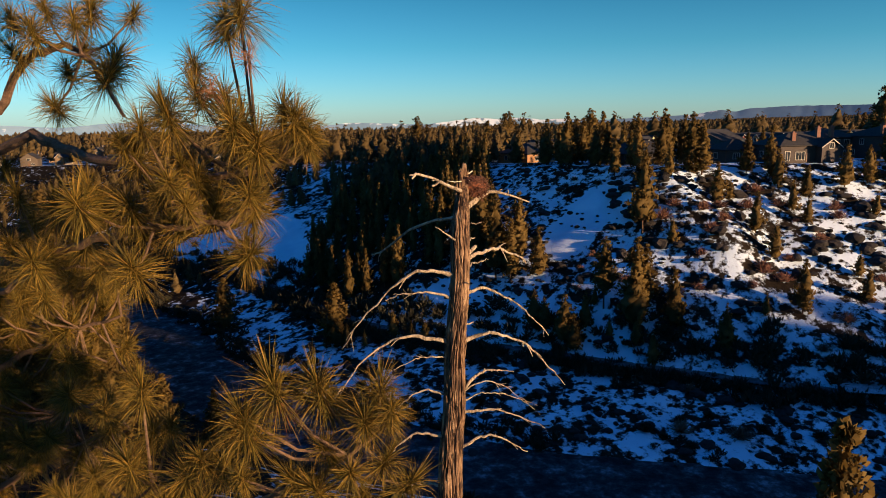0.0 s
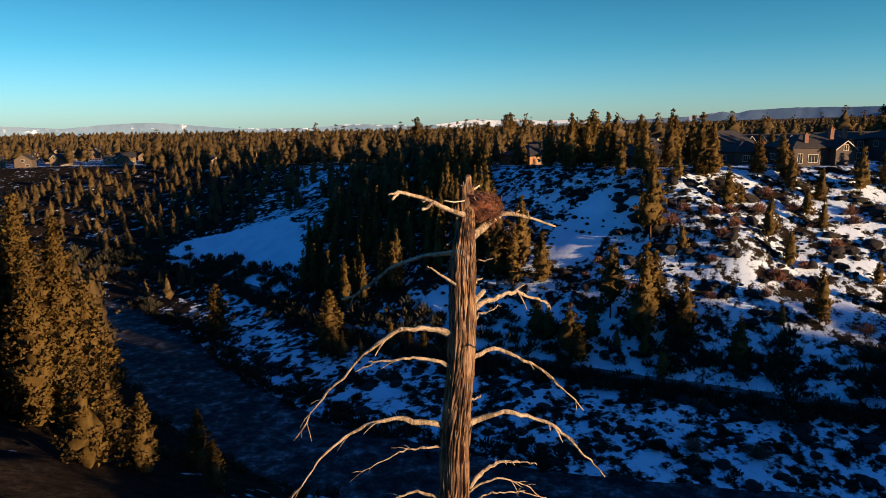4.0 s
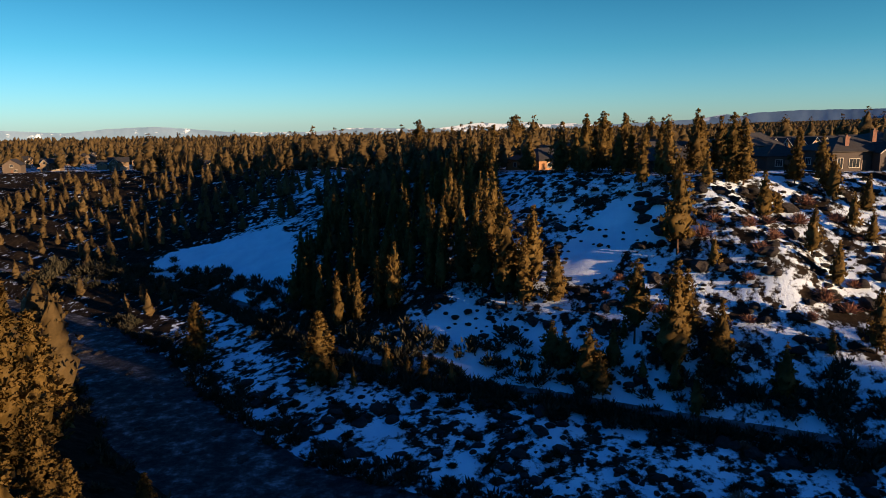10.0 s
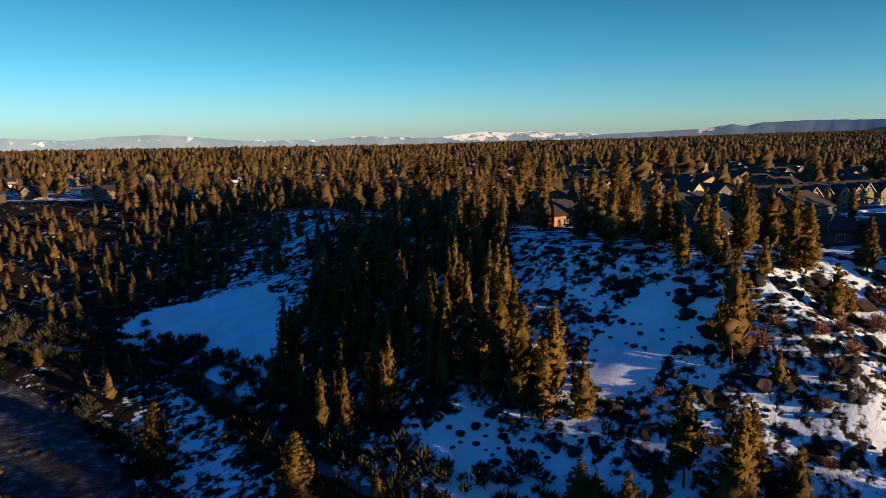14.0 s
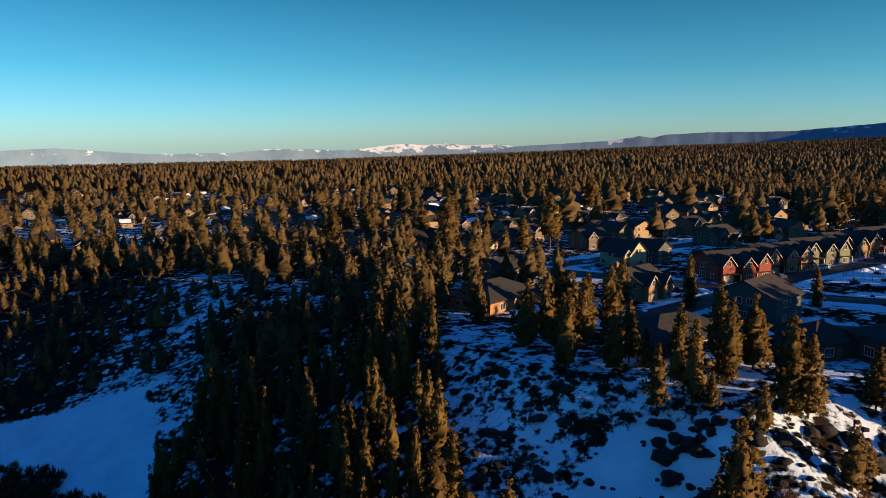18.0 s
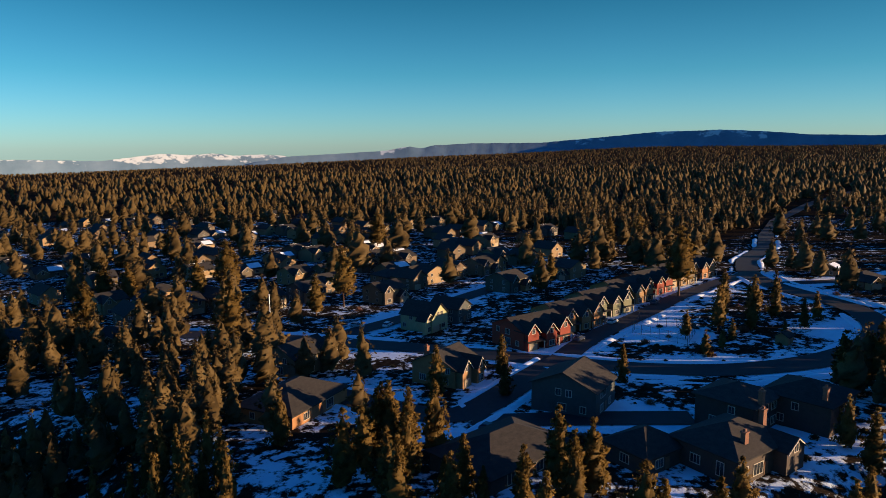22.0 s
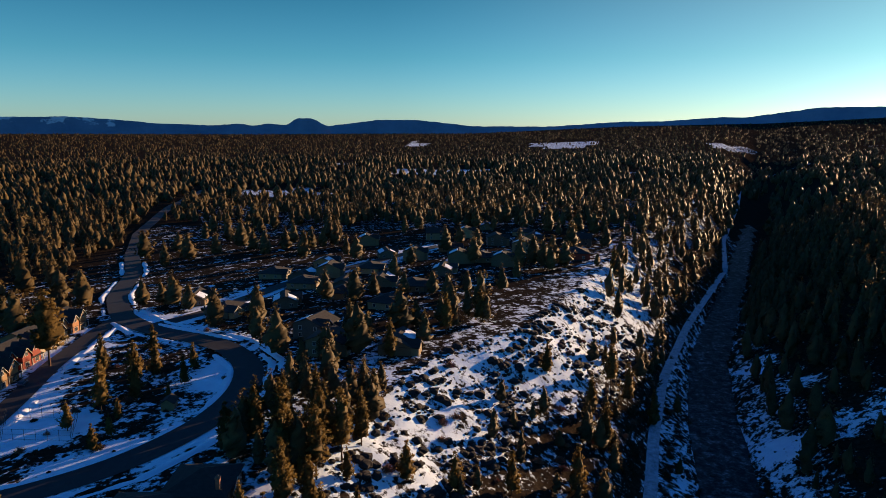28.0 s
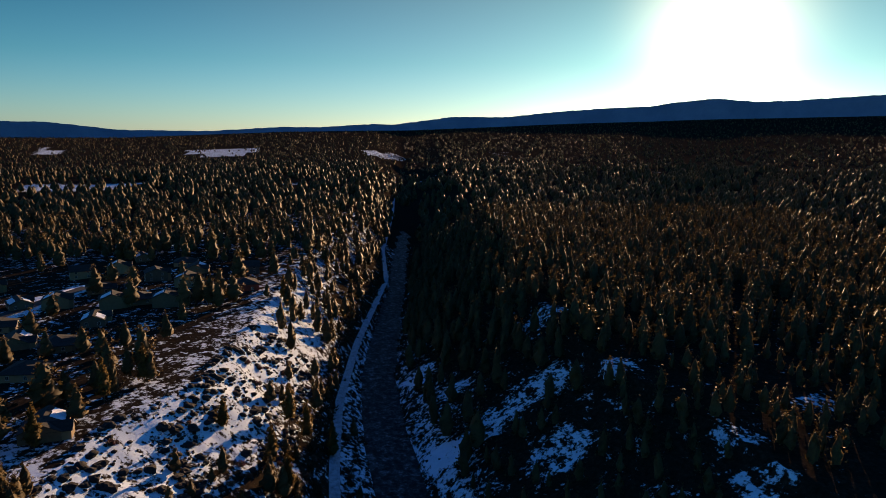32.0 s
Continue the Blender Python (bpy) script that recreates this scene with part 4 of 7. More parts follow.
for x, y, k in NEAR_STREETS + MORE_STREETS + BACK_ROWS_A + BACK_ROWS_B:
    put_house(x, y, ROT - 10 + random.uniform(-5, 5) - (90 if random.random() < 0.18 else 0), k)
# further rows behind them, thinner towards the north
rng = np.random.RandomState(12)
for row in range(-2, 26):
    for k in range(-34, 30):
        hx = 60 + k * 17 * math.cos(radians(ROT)) - row * 27 * math.sin(radians(ROT)) + rng.uniform(-2.5, 2.5)
        hy = 400 + k * 17 * math.sin(radians(ROT)) + row * 27 * math.cos(radians(ROT)) + rng.uniform(-2.5, 2.5)
        if rng.uniform() < (0.66 if hx > 20 else 0.8) or hy < 380 or hx > 270 or math.hypot(hx, hy - 100) < 320 or not inside(hx, hy, ESTATE):
            continue
        if min(math.hypot(hx - a, hy - b) for a, b in PLACED) > 13 and min(dist_line(np.array([hx]), np.array([hy]), r)[0][0] for r in (LOOP, BACK_STREET)) > 11:
            put_house(hx, hy, ROT - 10 + rng.uniform(-5, 5), 5 + rng.randint(3))
# east of the loop and along the rim
for x, y, k in [(460, 207, 5), (452, 160, 7), (374, 217, 5), (309, 213, 7), (324, 247, 5), (298, 228, 7), (364, 164, 5), (213, 173, 7), (425, 266, 5), (314, 257, 7), (365, 189, 5), (246, 258, 3), (262, 283, 4), (300, 250, 3), (222, 207, 1), (206, 195, 0), (283, 222, 3), (262, 240, 4), (320, 276, 3), (338, 230, 3), (352, 262, 4), (380, 236, 4), (405, 205, 3), (430, 180, 0), (452, 226, 2), (300, 195, 3), (335, 190, 4), (372, 178, 3), (268, 196, 3), (410, 160, 1), (440, 128, 2), (475, 170, 3), (500, 200, 4)]:
    put_house(x, y, ROT - 20 + random.uniform(-18, 18), k)
house("house", 396, 128, 10, "red timber house with a snow-covered roof on the rim", MAT_RED, 15, 14, 4.0, 2.6, "hip", windows=ring_windows(15, 14, False), group="rim houses")
for ob in DESIGNS:
    for o in (*ob.children_recursive, ob):
        bpy.data.objects.remove(o)

# ---- cars, flag pole, park shed ----
def paint(name, c, rough=0.3, metal=0.0):
    m, nt, b = base(name, rough, metal, 0.5)
    dirt = ramp(nt, noise_of(nt, 1.6, 4, 0.6), [(0.35, tuple(v * 0.7 for v in c)), (0.65, c)])
    nt.links.new(dirt, b.inputs["Base Color"])
    return m


MAT_CAR_WHITE = paint("white_car_paint", (0.72, 0.72, 0.70))
MAT_CAR_DARK = paint("dark_blue_car_paint", (0.03, 0.04, 0.07))
MAT_CAR_SILVER = paint("silver_car_paint", (0.42, 0.43, 0.44), 0.3, 0.4)
MAT_TYRE = surface("tyre_rubber", (0.012, 0.012, 0.012), (0.03, 0.03, 0.03), 8, 0.9, 0.2, 0.01)
MAT_LAMP_GLASS = paint("lamp_glass", (0.6, 0.55, 0.5), 0.15)
MAT_POLE = paint("white_painted_metal", (0.75, 0.75, 0.74), 0.4)


def loft(bm, sections):
    """Closed rings of the same count joined end to end."""
    rings = [[bm.verts.new(p) for p in s] for s in sections]
    n = len(rings[0])
    for a, b in zip(rings, rings[1:]):
        for k in range(n):
            bm.faces.new((a[k], a[(k + 1) % n], b[(k + 1) % n], b[k]))
    bm.faces.new(rings[0][::-1])
    bm.faces.new(rings[-1])
    bmesh.ops.recalc_face_normals(bm, faces=bm.faces)


def car(x, y, rot, mat, label, truck=False):
    ob = empty("car", pose(x, y, ground_z(x, y) + 0.2, 0, 0, rot), label, "car", "parked cars")
    bm = bmesh.new()
    prof = [(-2.3, 0.62, 0.80), (-2.2, 0.95, 0.86), (-1.2, 1.0, 0.90), (0.4, 1.0, 0.90), (1.3, 0.93, 0.88), (2.1, 0.80, 0.82), (2.3, 0.58, 0.72)]
    loft(bm, [[(px, -w, 0.32), (px, w, 0.32), (px, w, h - 0.12), (px, w - 0.12, h), (px, -w + 0.12, h), (px, -w, h - 0.12)] for px, h, w in prof])
    body = part("body", bm, mat, ob)
    bm = bmesh.new()
    cab = [(-0.2, 0.98, 0.84), (0.1, 1.58, 0.68), (0.9, 1.60, 0.68), (1.35, 0.96, 0.82)] if truck else [(-2.0, 0.95, 0.82), (-1.5, 1.42, 0.66), (0.2, 1.48, 0.66), (1.15, 0.96, 0.80)]
    loft(bm, [[(px, -w, 0.9), (px, w, 0.9), (px, w * 0.98, h), (px, -w * 0.98, h)] for px, h, w in cab])
    part("cabin_glass", bm, MAT_GLASS, ob, "dark car windows")
    bm = bmesh.new()
    x0, x1 = cab[1][0], cab[2][0]
    box_in(bm, x0 - 0.05, x1 + 0.05, -0.7, 0.7, cab[1][1] - 0.04, cab[2][1] + 0.05)
    part("roof_panel", bm, mat, ob)
    for wx in (-1.45, 1.45):
        for wy in (-0.8, 0.8):
            bm = bmesh.new()
            bmesh.ops.create_cone(bm, cap_ends=True, segments=14, radius1=0.34, radius2=0.34, depth=0.24, matrix=pose(wx, wy, 0.34, 90))
            wheel = part("wheel", bm, MAT_TYRE, ob)
            bm = bmesh.new()
            bmesh.ops.create_cone(bm, cap_ends=True, segments=10, radius1=0.2, radius2=0.17, depth=0.27, matrix=pose(wx, wy, 0.34, 90))
            part("rim", bm, MAT_CAR_SILVER, wheel)
    for sy in (-0.55, 0.55):
        bm = bmesh.new()
        box_in(bm, 2.18, 2.32, sy - 0.17, sy + 0.17, 0.5, 0.66)
        part("headlight", bm, MAT_LAMP_GLASS, ob)
    return ob


car(75.1, 299.5, 40, MAT_CAR_WHITE, "white saloon car parked on a snowy drive")
car(66.0, 303.5, -50, MAT_CAR_SILVER, "silver car parked beside a snowbank")
car(91.5, 255.5, 30, MAT_CAR_WHITE, "white pickup parked by the townhouses", True)
car(113.5, 250.5, 28, MAT_CAR_DARK, "dark car parked along the townhouse street")
car(134.0, 261.5, 28, MAT_CAR_WHITE, "white car parked along the townhouse street")
car(163.0, 275.5, 27, MAT_CAR_DARK, "dark car parked along the townhouse street")
car(60.5, 205.5, -60, MAT_CAR_DARK, "dark car parked at the rim houses")

fz = ground_z(41.4, 317.3)
flag_pole = empty("flag_pole", pose(41.4, 317.3, fz), "tall white flag pole standing by the street", "flag pole")
bm = bmesh.new()
bmesh.ops.create_cone(bm, cap_ends=True, segments=10, radius1=0.22, radius2=0.14, depth=11.6, matrix=pose(0, 0, 5.7))
part("pole", bm, MAT_POLE, flag_pole)
bm = bmesh.new()
bmesh.ops.create_uvsphere(bm, u_segments=10, v_segments=6, radius=0.24, matrix=pose(0, 0, 11.55))
part("finial", bm, MAT_POLE, flag_pole)

shed = empty("park_shed", pose(156.3, 219.5, ground_z(156.3, 219.5), 0, 0, 20), "small timber shelter with a pitched roof in the park", "shed")
bm = bmesh.new()
gable_walls(bm, -2, 2, -1.6, 1.6, -0.5, 2.3, 3.3, "x")
part("wall", bm, MAT_OCHRE, shed)
bm = bmesh.new()
gable_roof(bm, -2, 2, -1.6, 1.6, 2.3, 3.3, "x", 0.4)
part("roof", bm, MAT_ROOF, shed)
bm = bmesh.new()
box_in(bm, -0.45, 0.45, -1.66, -1.58, 0, 2.0)
part("door", bm, MAT_DOOR, shed)

# the fenced court
MAT_FENCE = paint("dark_fence_metal", (0.03, 0.03, 0.03), 0.6)
COURT = Vector((138, 245, ground_z(138, 245)))
court_fence = empty("court_fence", pose(*COURT), "tall dark wire-and-post fence round the snowy court", "fence")
corners = [(131, 249), (142, 259), (146, 240), (134, 231)]
for (ax, ay), (bx, by) in zip(corners, corners[1:] + corners[:1]):
    k = max(2, int(math.hypot(bx - ax, by - ay) / 3))
    for i in range(k):
        px, py = ax + (bx - ax) * i / k, ay + (by - ay) * i / k
        bm = bmesh.new()
        bmesh.ops.create_cone(bm, cap_ends=True, segments=6, radius1=0.05, radius2=0.05, depth=3.4, matrix=pose(px - COURT.x, py - COURT.y, ground_z(px, py) + 1.3 - COURT.z))
        part("post", bm, MAT_FENCE, court_fence)
    for h in (0.3, 1.6, 2.9):
        bm = bmesh.new()
        tall_a, tall_b = Vector((ax, ay, ground_z(ax, ay) + h)), Vector((bx, by, ground_z(bx, by) + h))
        q = (tall_b - tall_a).to_track_quat("Z", "Y").to_matrix().to_4x4()
        bmesh.ops.create_cone(bm, cap_ends=True, segments=5, radius1=0.03, radius2=0.03, depth=(tall_b - tall_a).length, matrix=Matrix.Translation((tall_a + tall_b) / 2 - COURT) @ q)
        part("rail", bm, MAT_FENCE, court_fence)

# ---- trees ----
def crown_reach(f, shape):
    """How far the limbs reach at a share of the crown's height: narrow at its foot, widest a quarter up."""
    return (1 - f ** 1.25) ** (shape + 0.1) * (0.5 + 0.5 * np.minimum(1, f * 4))


def lump(seed, tall, wide, rings, seg, low=0.12, shape=0.7, rough=0.24):
    """A pine's mass of needles as one uneven, rounded cone."""
    rng = np.random.RandomState(seed)
    f = np.repeat(np.arange(rings) / rings, seg)
    a = np.tile(np.arange(seg) * 2 * np.pi / seg, rings) + np.repeat(rng.uniform(0, 6.283, rings), seg) + rng.normal(0, 0.15, rings * seg)
    r = wide * crown_reach(f, shape) * rng.uniform(1 - rough, 1 + rough, rings * seg) * np.repeat(rng.uniform(0.85, 1.15, rings), seg)
    a = np.repeat(np.arange(rings) * 0.4, seg) + np.tile(np.arange(seg) * 2 * np.pi / seg, rings)
    z = tall * (low + (1 - low) * f) + rng.normal(0, 0.025, rings * seg) * tall
    c = np.repeat(rng.normal(0, 0.07, (rings, 2)) * wide, seg, 0)
    V = np.concatenate([np.stack([r * np.cos(a) + c[:, 0], r * np.sin(a) + c[:, 1], z], 1), [[0, 0, tall]]])
    N = np.concatenate([np.stack([np.cos(a), np.sin(a), np.full(len(a), 0.6)], 1) + rng.normal(0, 0.45, (len(a), 3)), [[0, 0, 1]]])
    N /= np.linalg.norm(N, axis=1)[:, None]
    T = []
    for k in range(rings):
        for j in range(seg):
            p, q = k * seg + j, k * seg + (j + 1) % seg
            if k == rings - 1:
                T.append((p, q, rings * seg))
            else:
                T += [(p, q, q + seg), (p, q + seg, p + seg)]
    return V, np.array(T), N


def pine_puffs(seed, tall, wide, puffs, leaves, low=0.2, shape=0.7, size=0.8, core=0.68, rings=8):
    """A ponderosa's crown: needle sprays gathered in puffs at the limbs' ends, round a darker heart. Arrays."""
    rng = np.random.RandomState(seed)
    t = rng.uniform(0, 1, puffs) ** 0.9
    t = t + 0.2 * (np.round(t * 9) / 9 - t)
    a = np.cumsum(rng.uniform(1.7, 3.1, puffs))
    reach = wide * crown_reach(t, shape) * (1 + 0.22 * np.cos(a - rng.uniform(0, 6.283))) * rng.uniform(0.7, 1.2, puffs)
    rr = reach * rng.uniform(0.55, 1.0, puffs)
    z = tall * (low + (1 - low) * t) - 0.10 * rr + rng.normal(0, 0.012, puffs) * tall
    C = np.stack([rr * np.cos(a), rr * np.sin(a), np.minimum(z, tall * 0.985)], 1)
    pr = size * (0.55 + 0.45 * (1 - t)) * rng.uniform(0.7, 1.3, puffs)
    C, pr, out = np.repeat(C, leaves, 0), np.repeat(pr, leaves)[:, None], np.repeat(np.stack([np.cos(a), np.sin(a), np.full(puffs, 0.25)], 1), leaves, 0)
    n = len(C)
    u = rng.normal(0, 1, (n, 3))
    u /= np.linalg.norm(u, axis=1)[:, None]
    p = C + u * pr * [1, 1, 0.6] * rng.uniform(0.35, 1.0, (n, 1))
    d = u * 0.7 + out * 0.5 + [0, 0, 0.35] + rng.normal(0, 0.4, (n, 3))
    d /= np.linalg.norm(d, axis=1)[:, None]
    w = np.cross(d, rng.normal(0, 1, (n, 3)))
    w /= np.linalg.norm(w, axis=1)[:, None] + 1e-9
    ln = pr * rng.uniform(0.55, 1.05, (n, 1))
    V = np.stack([p - d * ln * 0.45, p + w * ln * 0.36 + d * ln * 0.1, p + d * ln * 0.65, p - w * ln * 0.36 + d * ln * 0.1], 1).reshape(-1, 3)
    q = np.arange(0, len(V), 4)
    T = np.concatenate([np.stack([q, q + 1, q + 2], 1), np.stack([q, q + 2, q + 3], 1)])
    N = np.repeat(u * 0.5 + out * 0.7 + [0, 0, 0.3] + rng.normal(0, 0.3, (n, 3)), 4, 0)
    N /= np.linalg.norm(N, axis=1)[:, None]
    g = np.cross(V[T[:, 1]] - V[T[:, 0]], V[T[:, 2]] - V[T[:, 0]])
    bad = (g * N[T[:, 0]]).sum(1) < 0
    T[bad] = T[bad][:, ::-1]
    v, f, m = lump(seed + 900, tall * 0.91, wide * core, rings, 8 if rings > 6 else 6, low + 0.02, shape, 0.3)
    return np.concatenate([V, v]), np.concatenate([T, f + len(V)]), np.concatenate([N, m])


def pine_trunk(tall, seed, thick):
    rng = random.Random(seed)
    bm = bmesh.new()
    rings = []
    for i in range(7):
        t = i / 6
        r = thick * (1 - 0.92 * t) * (1.35 if i == 0 else 1)
        cx, cy = rng.uniform(-0.06, 0.06) * tall * 0.06, rng.uniform(-0.06, 0.06) * tall * 0.06
        rings.append([bm.verts.new((cx + r * math.cos(k * math.tau / 7), cy + r * math.sin(k * math.tau / 7), tall * t * 0.97 - (0.6 if i == 0 else 0))) for k in range(7)])
    for a, b in zip(rings, rings[1:]):
        for k in range(7):
            bm.faces.new((a[k], a[(k + 1) % 7], b[(k + 1) % 7], b[k]))
    for i in range(8):
        z, a, l = tall * rng.uniform(0.15, 0.75), rng.uniform(0, 6.28), tall * rng.uniform(0.06, 0.13)
        r = 0.035
        p, q = Vector((0, 0, z)), Vector((math.cos(a) * l, math.sin(a) * l, z + l * 0.15))
        s = [bm.verts.new(p + Vector((0, 0, r))), bm.verts.new(p + Vector((-math.sin(a) * r, math.cos(a) * r, -r))), bm.verts.new(p + Vector((math.sin(a) * r, -math.cos(a) * r, -r)))]
        e = bm.verts.new(q)
        for j in range(3):
            bm.faces.new((s[j], s[(j + 1) % 3], e))
    return bm


TREE_KINDS = []
for i, (tall, wide, puffs, leaves, low, size, shape) in enumerate([
        (16, 4.2, 110, 12, 0.14, 0.98, 0.75), (19, 4.7, 112, 12, 0.20, 1.08, 0.7), (13, 3.7, 96, 11, 0.10, 0.86, 0.8),
        (10, 3.3, 80, 13, 0.06, 0.78, 0.8), (21, 5.2, 110, 12, 0.28, 1.25, 0.6), (7, 2.3, 56, 11, 0.04, 0.58, 0.9),
        (27, 5.2, 560, 16, 0.06, 0.85, 0.95), (12, 3.5, 210, 14, 0.03, 0.60, 0.85), (18, 4.6, 250, 14, 0.10, 0.82, 0.7)]):
    v, t, nn = pine_puffs(i + 11, tall, wide, puffs, leaves, low, shape, size, 0.68 if i < 6 else 0.5)
    bm = pine_trunk(tall, i, tall * 0.013)
    me = bpy.data.meshes.new("trunk")
    bm.to_mesh(me)
    bm.free()
    me.materials.append(MAT_BARK)
    TREE_KINDS.append((tall, tris_mesh("crown", v, t, MAT_NEEDLE, nn), me))


def pine(x, y, tall, kind=None, spin=None, wide=0.85, label="ponderosa pine with olive needles and a straight trunk", group="pines on the canyon side", lean=0.0):
    if kind is None:
        kind = min(range(6), key=lambda k: abs(TREE_KINDS[k][0] - tall * random.uniform(0.8, 1.25)))
    k_tall, crown_me, trunk_me = TREE_KINDS[kind]
    s = tall / k_tall
    spin = random.uniform(0, 360) if spin is None else spin
    ob = empty("pine_tree", pose(x, y, ground_z(x, y) - 0.1, lean, 0, spin) @ Matrix.Diagonal((s * wide, s * wide, s, 1)), label, "tree", group)
    for nm, me in (("trunk", trunk_me), ("crown", crown_me)):
        o = new(nm, me)
        o.parent = ob
    return ob


def woods(name, places, kinds, label, group=""):
    """Many trees joined into one mesh; places: x, y, height."""
    out_v, out_t, out_n, off = [], [], [], 0
    rng = np.random.RandomState(len(places))
    P = np.array(places)
    Z = height(P[:, 0], P[:, 1])
    pick = rng.randint(0, len(kinds), len(P))
    for k, (tall, v, t, nn) in enumerate(kinds):
        sel = np.where(pick == k)[0]
        if not len(sel):
            continue
        a = rng.uniform(0, 6.283, len(sel))
        s = P[sel, 2] / tall
        w = s * rng.uniform(0.85, 1.25, len(sel))
        ca, sa = np.cos(a) * w, np.sin(a) * w
        vx = v[None, :, 0] * ca[:, None] - v[None, :, 1] * sa[:, None] + P[sel, 0][:, None]
        vy = v[None, :, 0] * sa[:, None] + v[None, :, 1] * ca[:, None] + P[sel, 1][:, None]
        vz = v[None, :, 2] * s[:, None] + Z[sel][:, None] - 0.1
        c1, s1 = np.cos(a)[:, None], np.sin(a)[:, None]
        out_n.append(np.stack([nn[None, :, 0] * c1 - nn[None, :, 1] * s1, nn[None, :, 0] * s1 + nn[None, :, 1] * c1, np.repeat(nn[None, :, 2], len(sel), 0)], -1).reshape(-1, 3))
        out_v.append(np.stack([vx, vy, vz], -1).reshape(-1, 3))
        out_t.append((t[None] + (np.arange(len(sel)) * len(v))[:, None, None]).reshape(-1, 3) + off)
        off += len(sel) * len(v)
    me = tris_mesh(name, np.concatenate(out_v), np.concatenate(out_t), MAT_NEEDLE_FAR, np.concatenate(out_n))
    return tagged(new(name, me), label, "woods", group, "stuff")


ROADS = [LOOP, ROW_STREET, FRONT_STREET, SIDE_STREET, BACK_STREET, EAST_STREET, FAR_STREET]
NEAR_HOUSES = [(82, 209.5), (51, 190), (61, 197), (31, 238), (39, 268), (67.5, 240), (89, 175.5), (77, 182.5), (102.5, 186.5), (114.5, 181), (84, 291), (96, 297), (396, 128)] + [(r[0], r[1]) for r in ROW] + [(r[0] - 5, r[1] - 3) for r in ROW]


def scatter(n, x0, x1, y0, y1, seed, keep=None, gap=2.6, houses=11.5, tall=(8, 14)):
    """Places for trees, clear of roads, houses, river and each other."""
    rng = np.random.RandomState(seed)
    x, y = rng.uniform(x0, x1, n * 4), rng.uniform(y0, y1, n * 4)
    ok = np.ones(len(x), bool)
    for r in ROADS:
        ok &= dist_line(x, y, r)[0] > 7
    ok &= dist_line(x, y, RIVER)[0] > 14
    ok &= dist_line(x, y, TRAIL)[0] > 3.5
    for hx, hy in NEAR_HOUSES + PLACED:
        ok &= np.hypot(x - hx, y - hy) > houses
    if keep is not None:
        ok &= keep(x, y)
    x, y = x[ok], y[ok]
    out = []
    for i in range(len(x)):
        if len(out) >= n:
            break
        if all((x[i] - a) ** 2 + (y[i] - b) ** 2 > gap * gap for a, b, _ in out):
            out.append((float(x[i]), float(y[i]), float(rng.uniform(*tall))))
    return out


def rim_side(x, y):
    d, s = dist_line(x, y, RIM)
    return d * s


TALUS_PINES = [(255, 104.7, 18, 4), (253.8, 98.4, 17, 1), (211.9, 105.3, 16, 0), (181.5, 111.9, 15, 2), (224.1, 110.5, 15, 0), (231.9, 125.9, 11, 3), (165.3, 127.3, 12, 2), (146.7, 149.2, 10, 3), (153.7, 139.3, 10, 3), (149.9, 161.6, 15, 1),
               (201.5, 172.2, 14, 0), (130.8, 164.4, 17, 4), (140.9, 162.9, 18, 4), (142.1, 177.6, 17, 0), (378.9, 106.8, 14, 2), (251.4, 153.5, 14, 0), (234.3, 162.3, 15, 1), (230.4, 179, 16, 4), (256.3, 88.8, 15, 0)]
# trees that can be known one by one
for x, y, h, k in [(36.9, 127.8, 19, 0), (39.5, 130.5, 14, 2), (43.5, 147.7, 18, 1), (44, 126.6, 12, 2), (7.5, 156.4, 16, 0), (11.9, 152.6, 20, 1), (17.2, 154.2, 16, 0), (15.1, 150.5, 14, 2), (21, 148.9, 11, 3), (3.5, 160, 13, 2), (9, 163, 15, 4)]:
    pine(x, y, h, k, group="pines below the rim", label="ponderosa pine on the snowy slope with sunlit top")
for x, y, h, k in [(18.5, 136.4, 8, 5), (20.5, 135, 7, 5), (24.1, 131.4, 10, 3), (25.5, 129.5, 7.5, 5)]:
    pine(x, y, h, k, wide=1.15, group="small dark firs", label="small dark fir on the shaded snow")
for x, y, h, k in [(-11, 144, 6.5, 5), (38.9, 122, 7, 5), (51.6, 120.5, 9, 5), (67, 123.5, 10.6, 2), (32.5, 134.8, 15, 4), (65.4, 141.6, 9, 2), (51.7, 156.8, 7, 3), (77.2, 161.1, 7, 5), (-21, 142, 6, 5), (-7, 141, 5, 5), (-4, 140, 5.5, 5), (1, 138.5, 5, 5), (-17, 140.5, 4, 5)]:
    pine(x, y, h, k, group="pines below the rim", label="young pine catching low sun beside the track")
for x, y, h, k in [(58.5, 161.5, 14, 4), (42.1, 168, 11, 1), (47, 172, 9, 2), (98, 158, 9, 2), (106, 163, 12, 0), (120, 167, 14, 1), (124, 168, 12, 2), (130, 172, 15, 4), (44, 184, 11, 8), (40, 196, 13, 8), (38, 205, 13, 8), (42, 214, 11, 8), (73, 222, 9, 7), (78, 232, 11, 8), (60, 229, 12, 8), (100, 216, 9, 7), (138, 176, 14, 0), (146, 181, 15, 1), (152, 172, 12, 2), (141, 168, 16, 4), (160, 178, 13, 0)]:
    pine(x, y, h, k, group="pines along the rim", label="ponderosa pine at the canyon rim beside the houses")
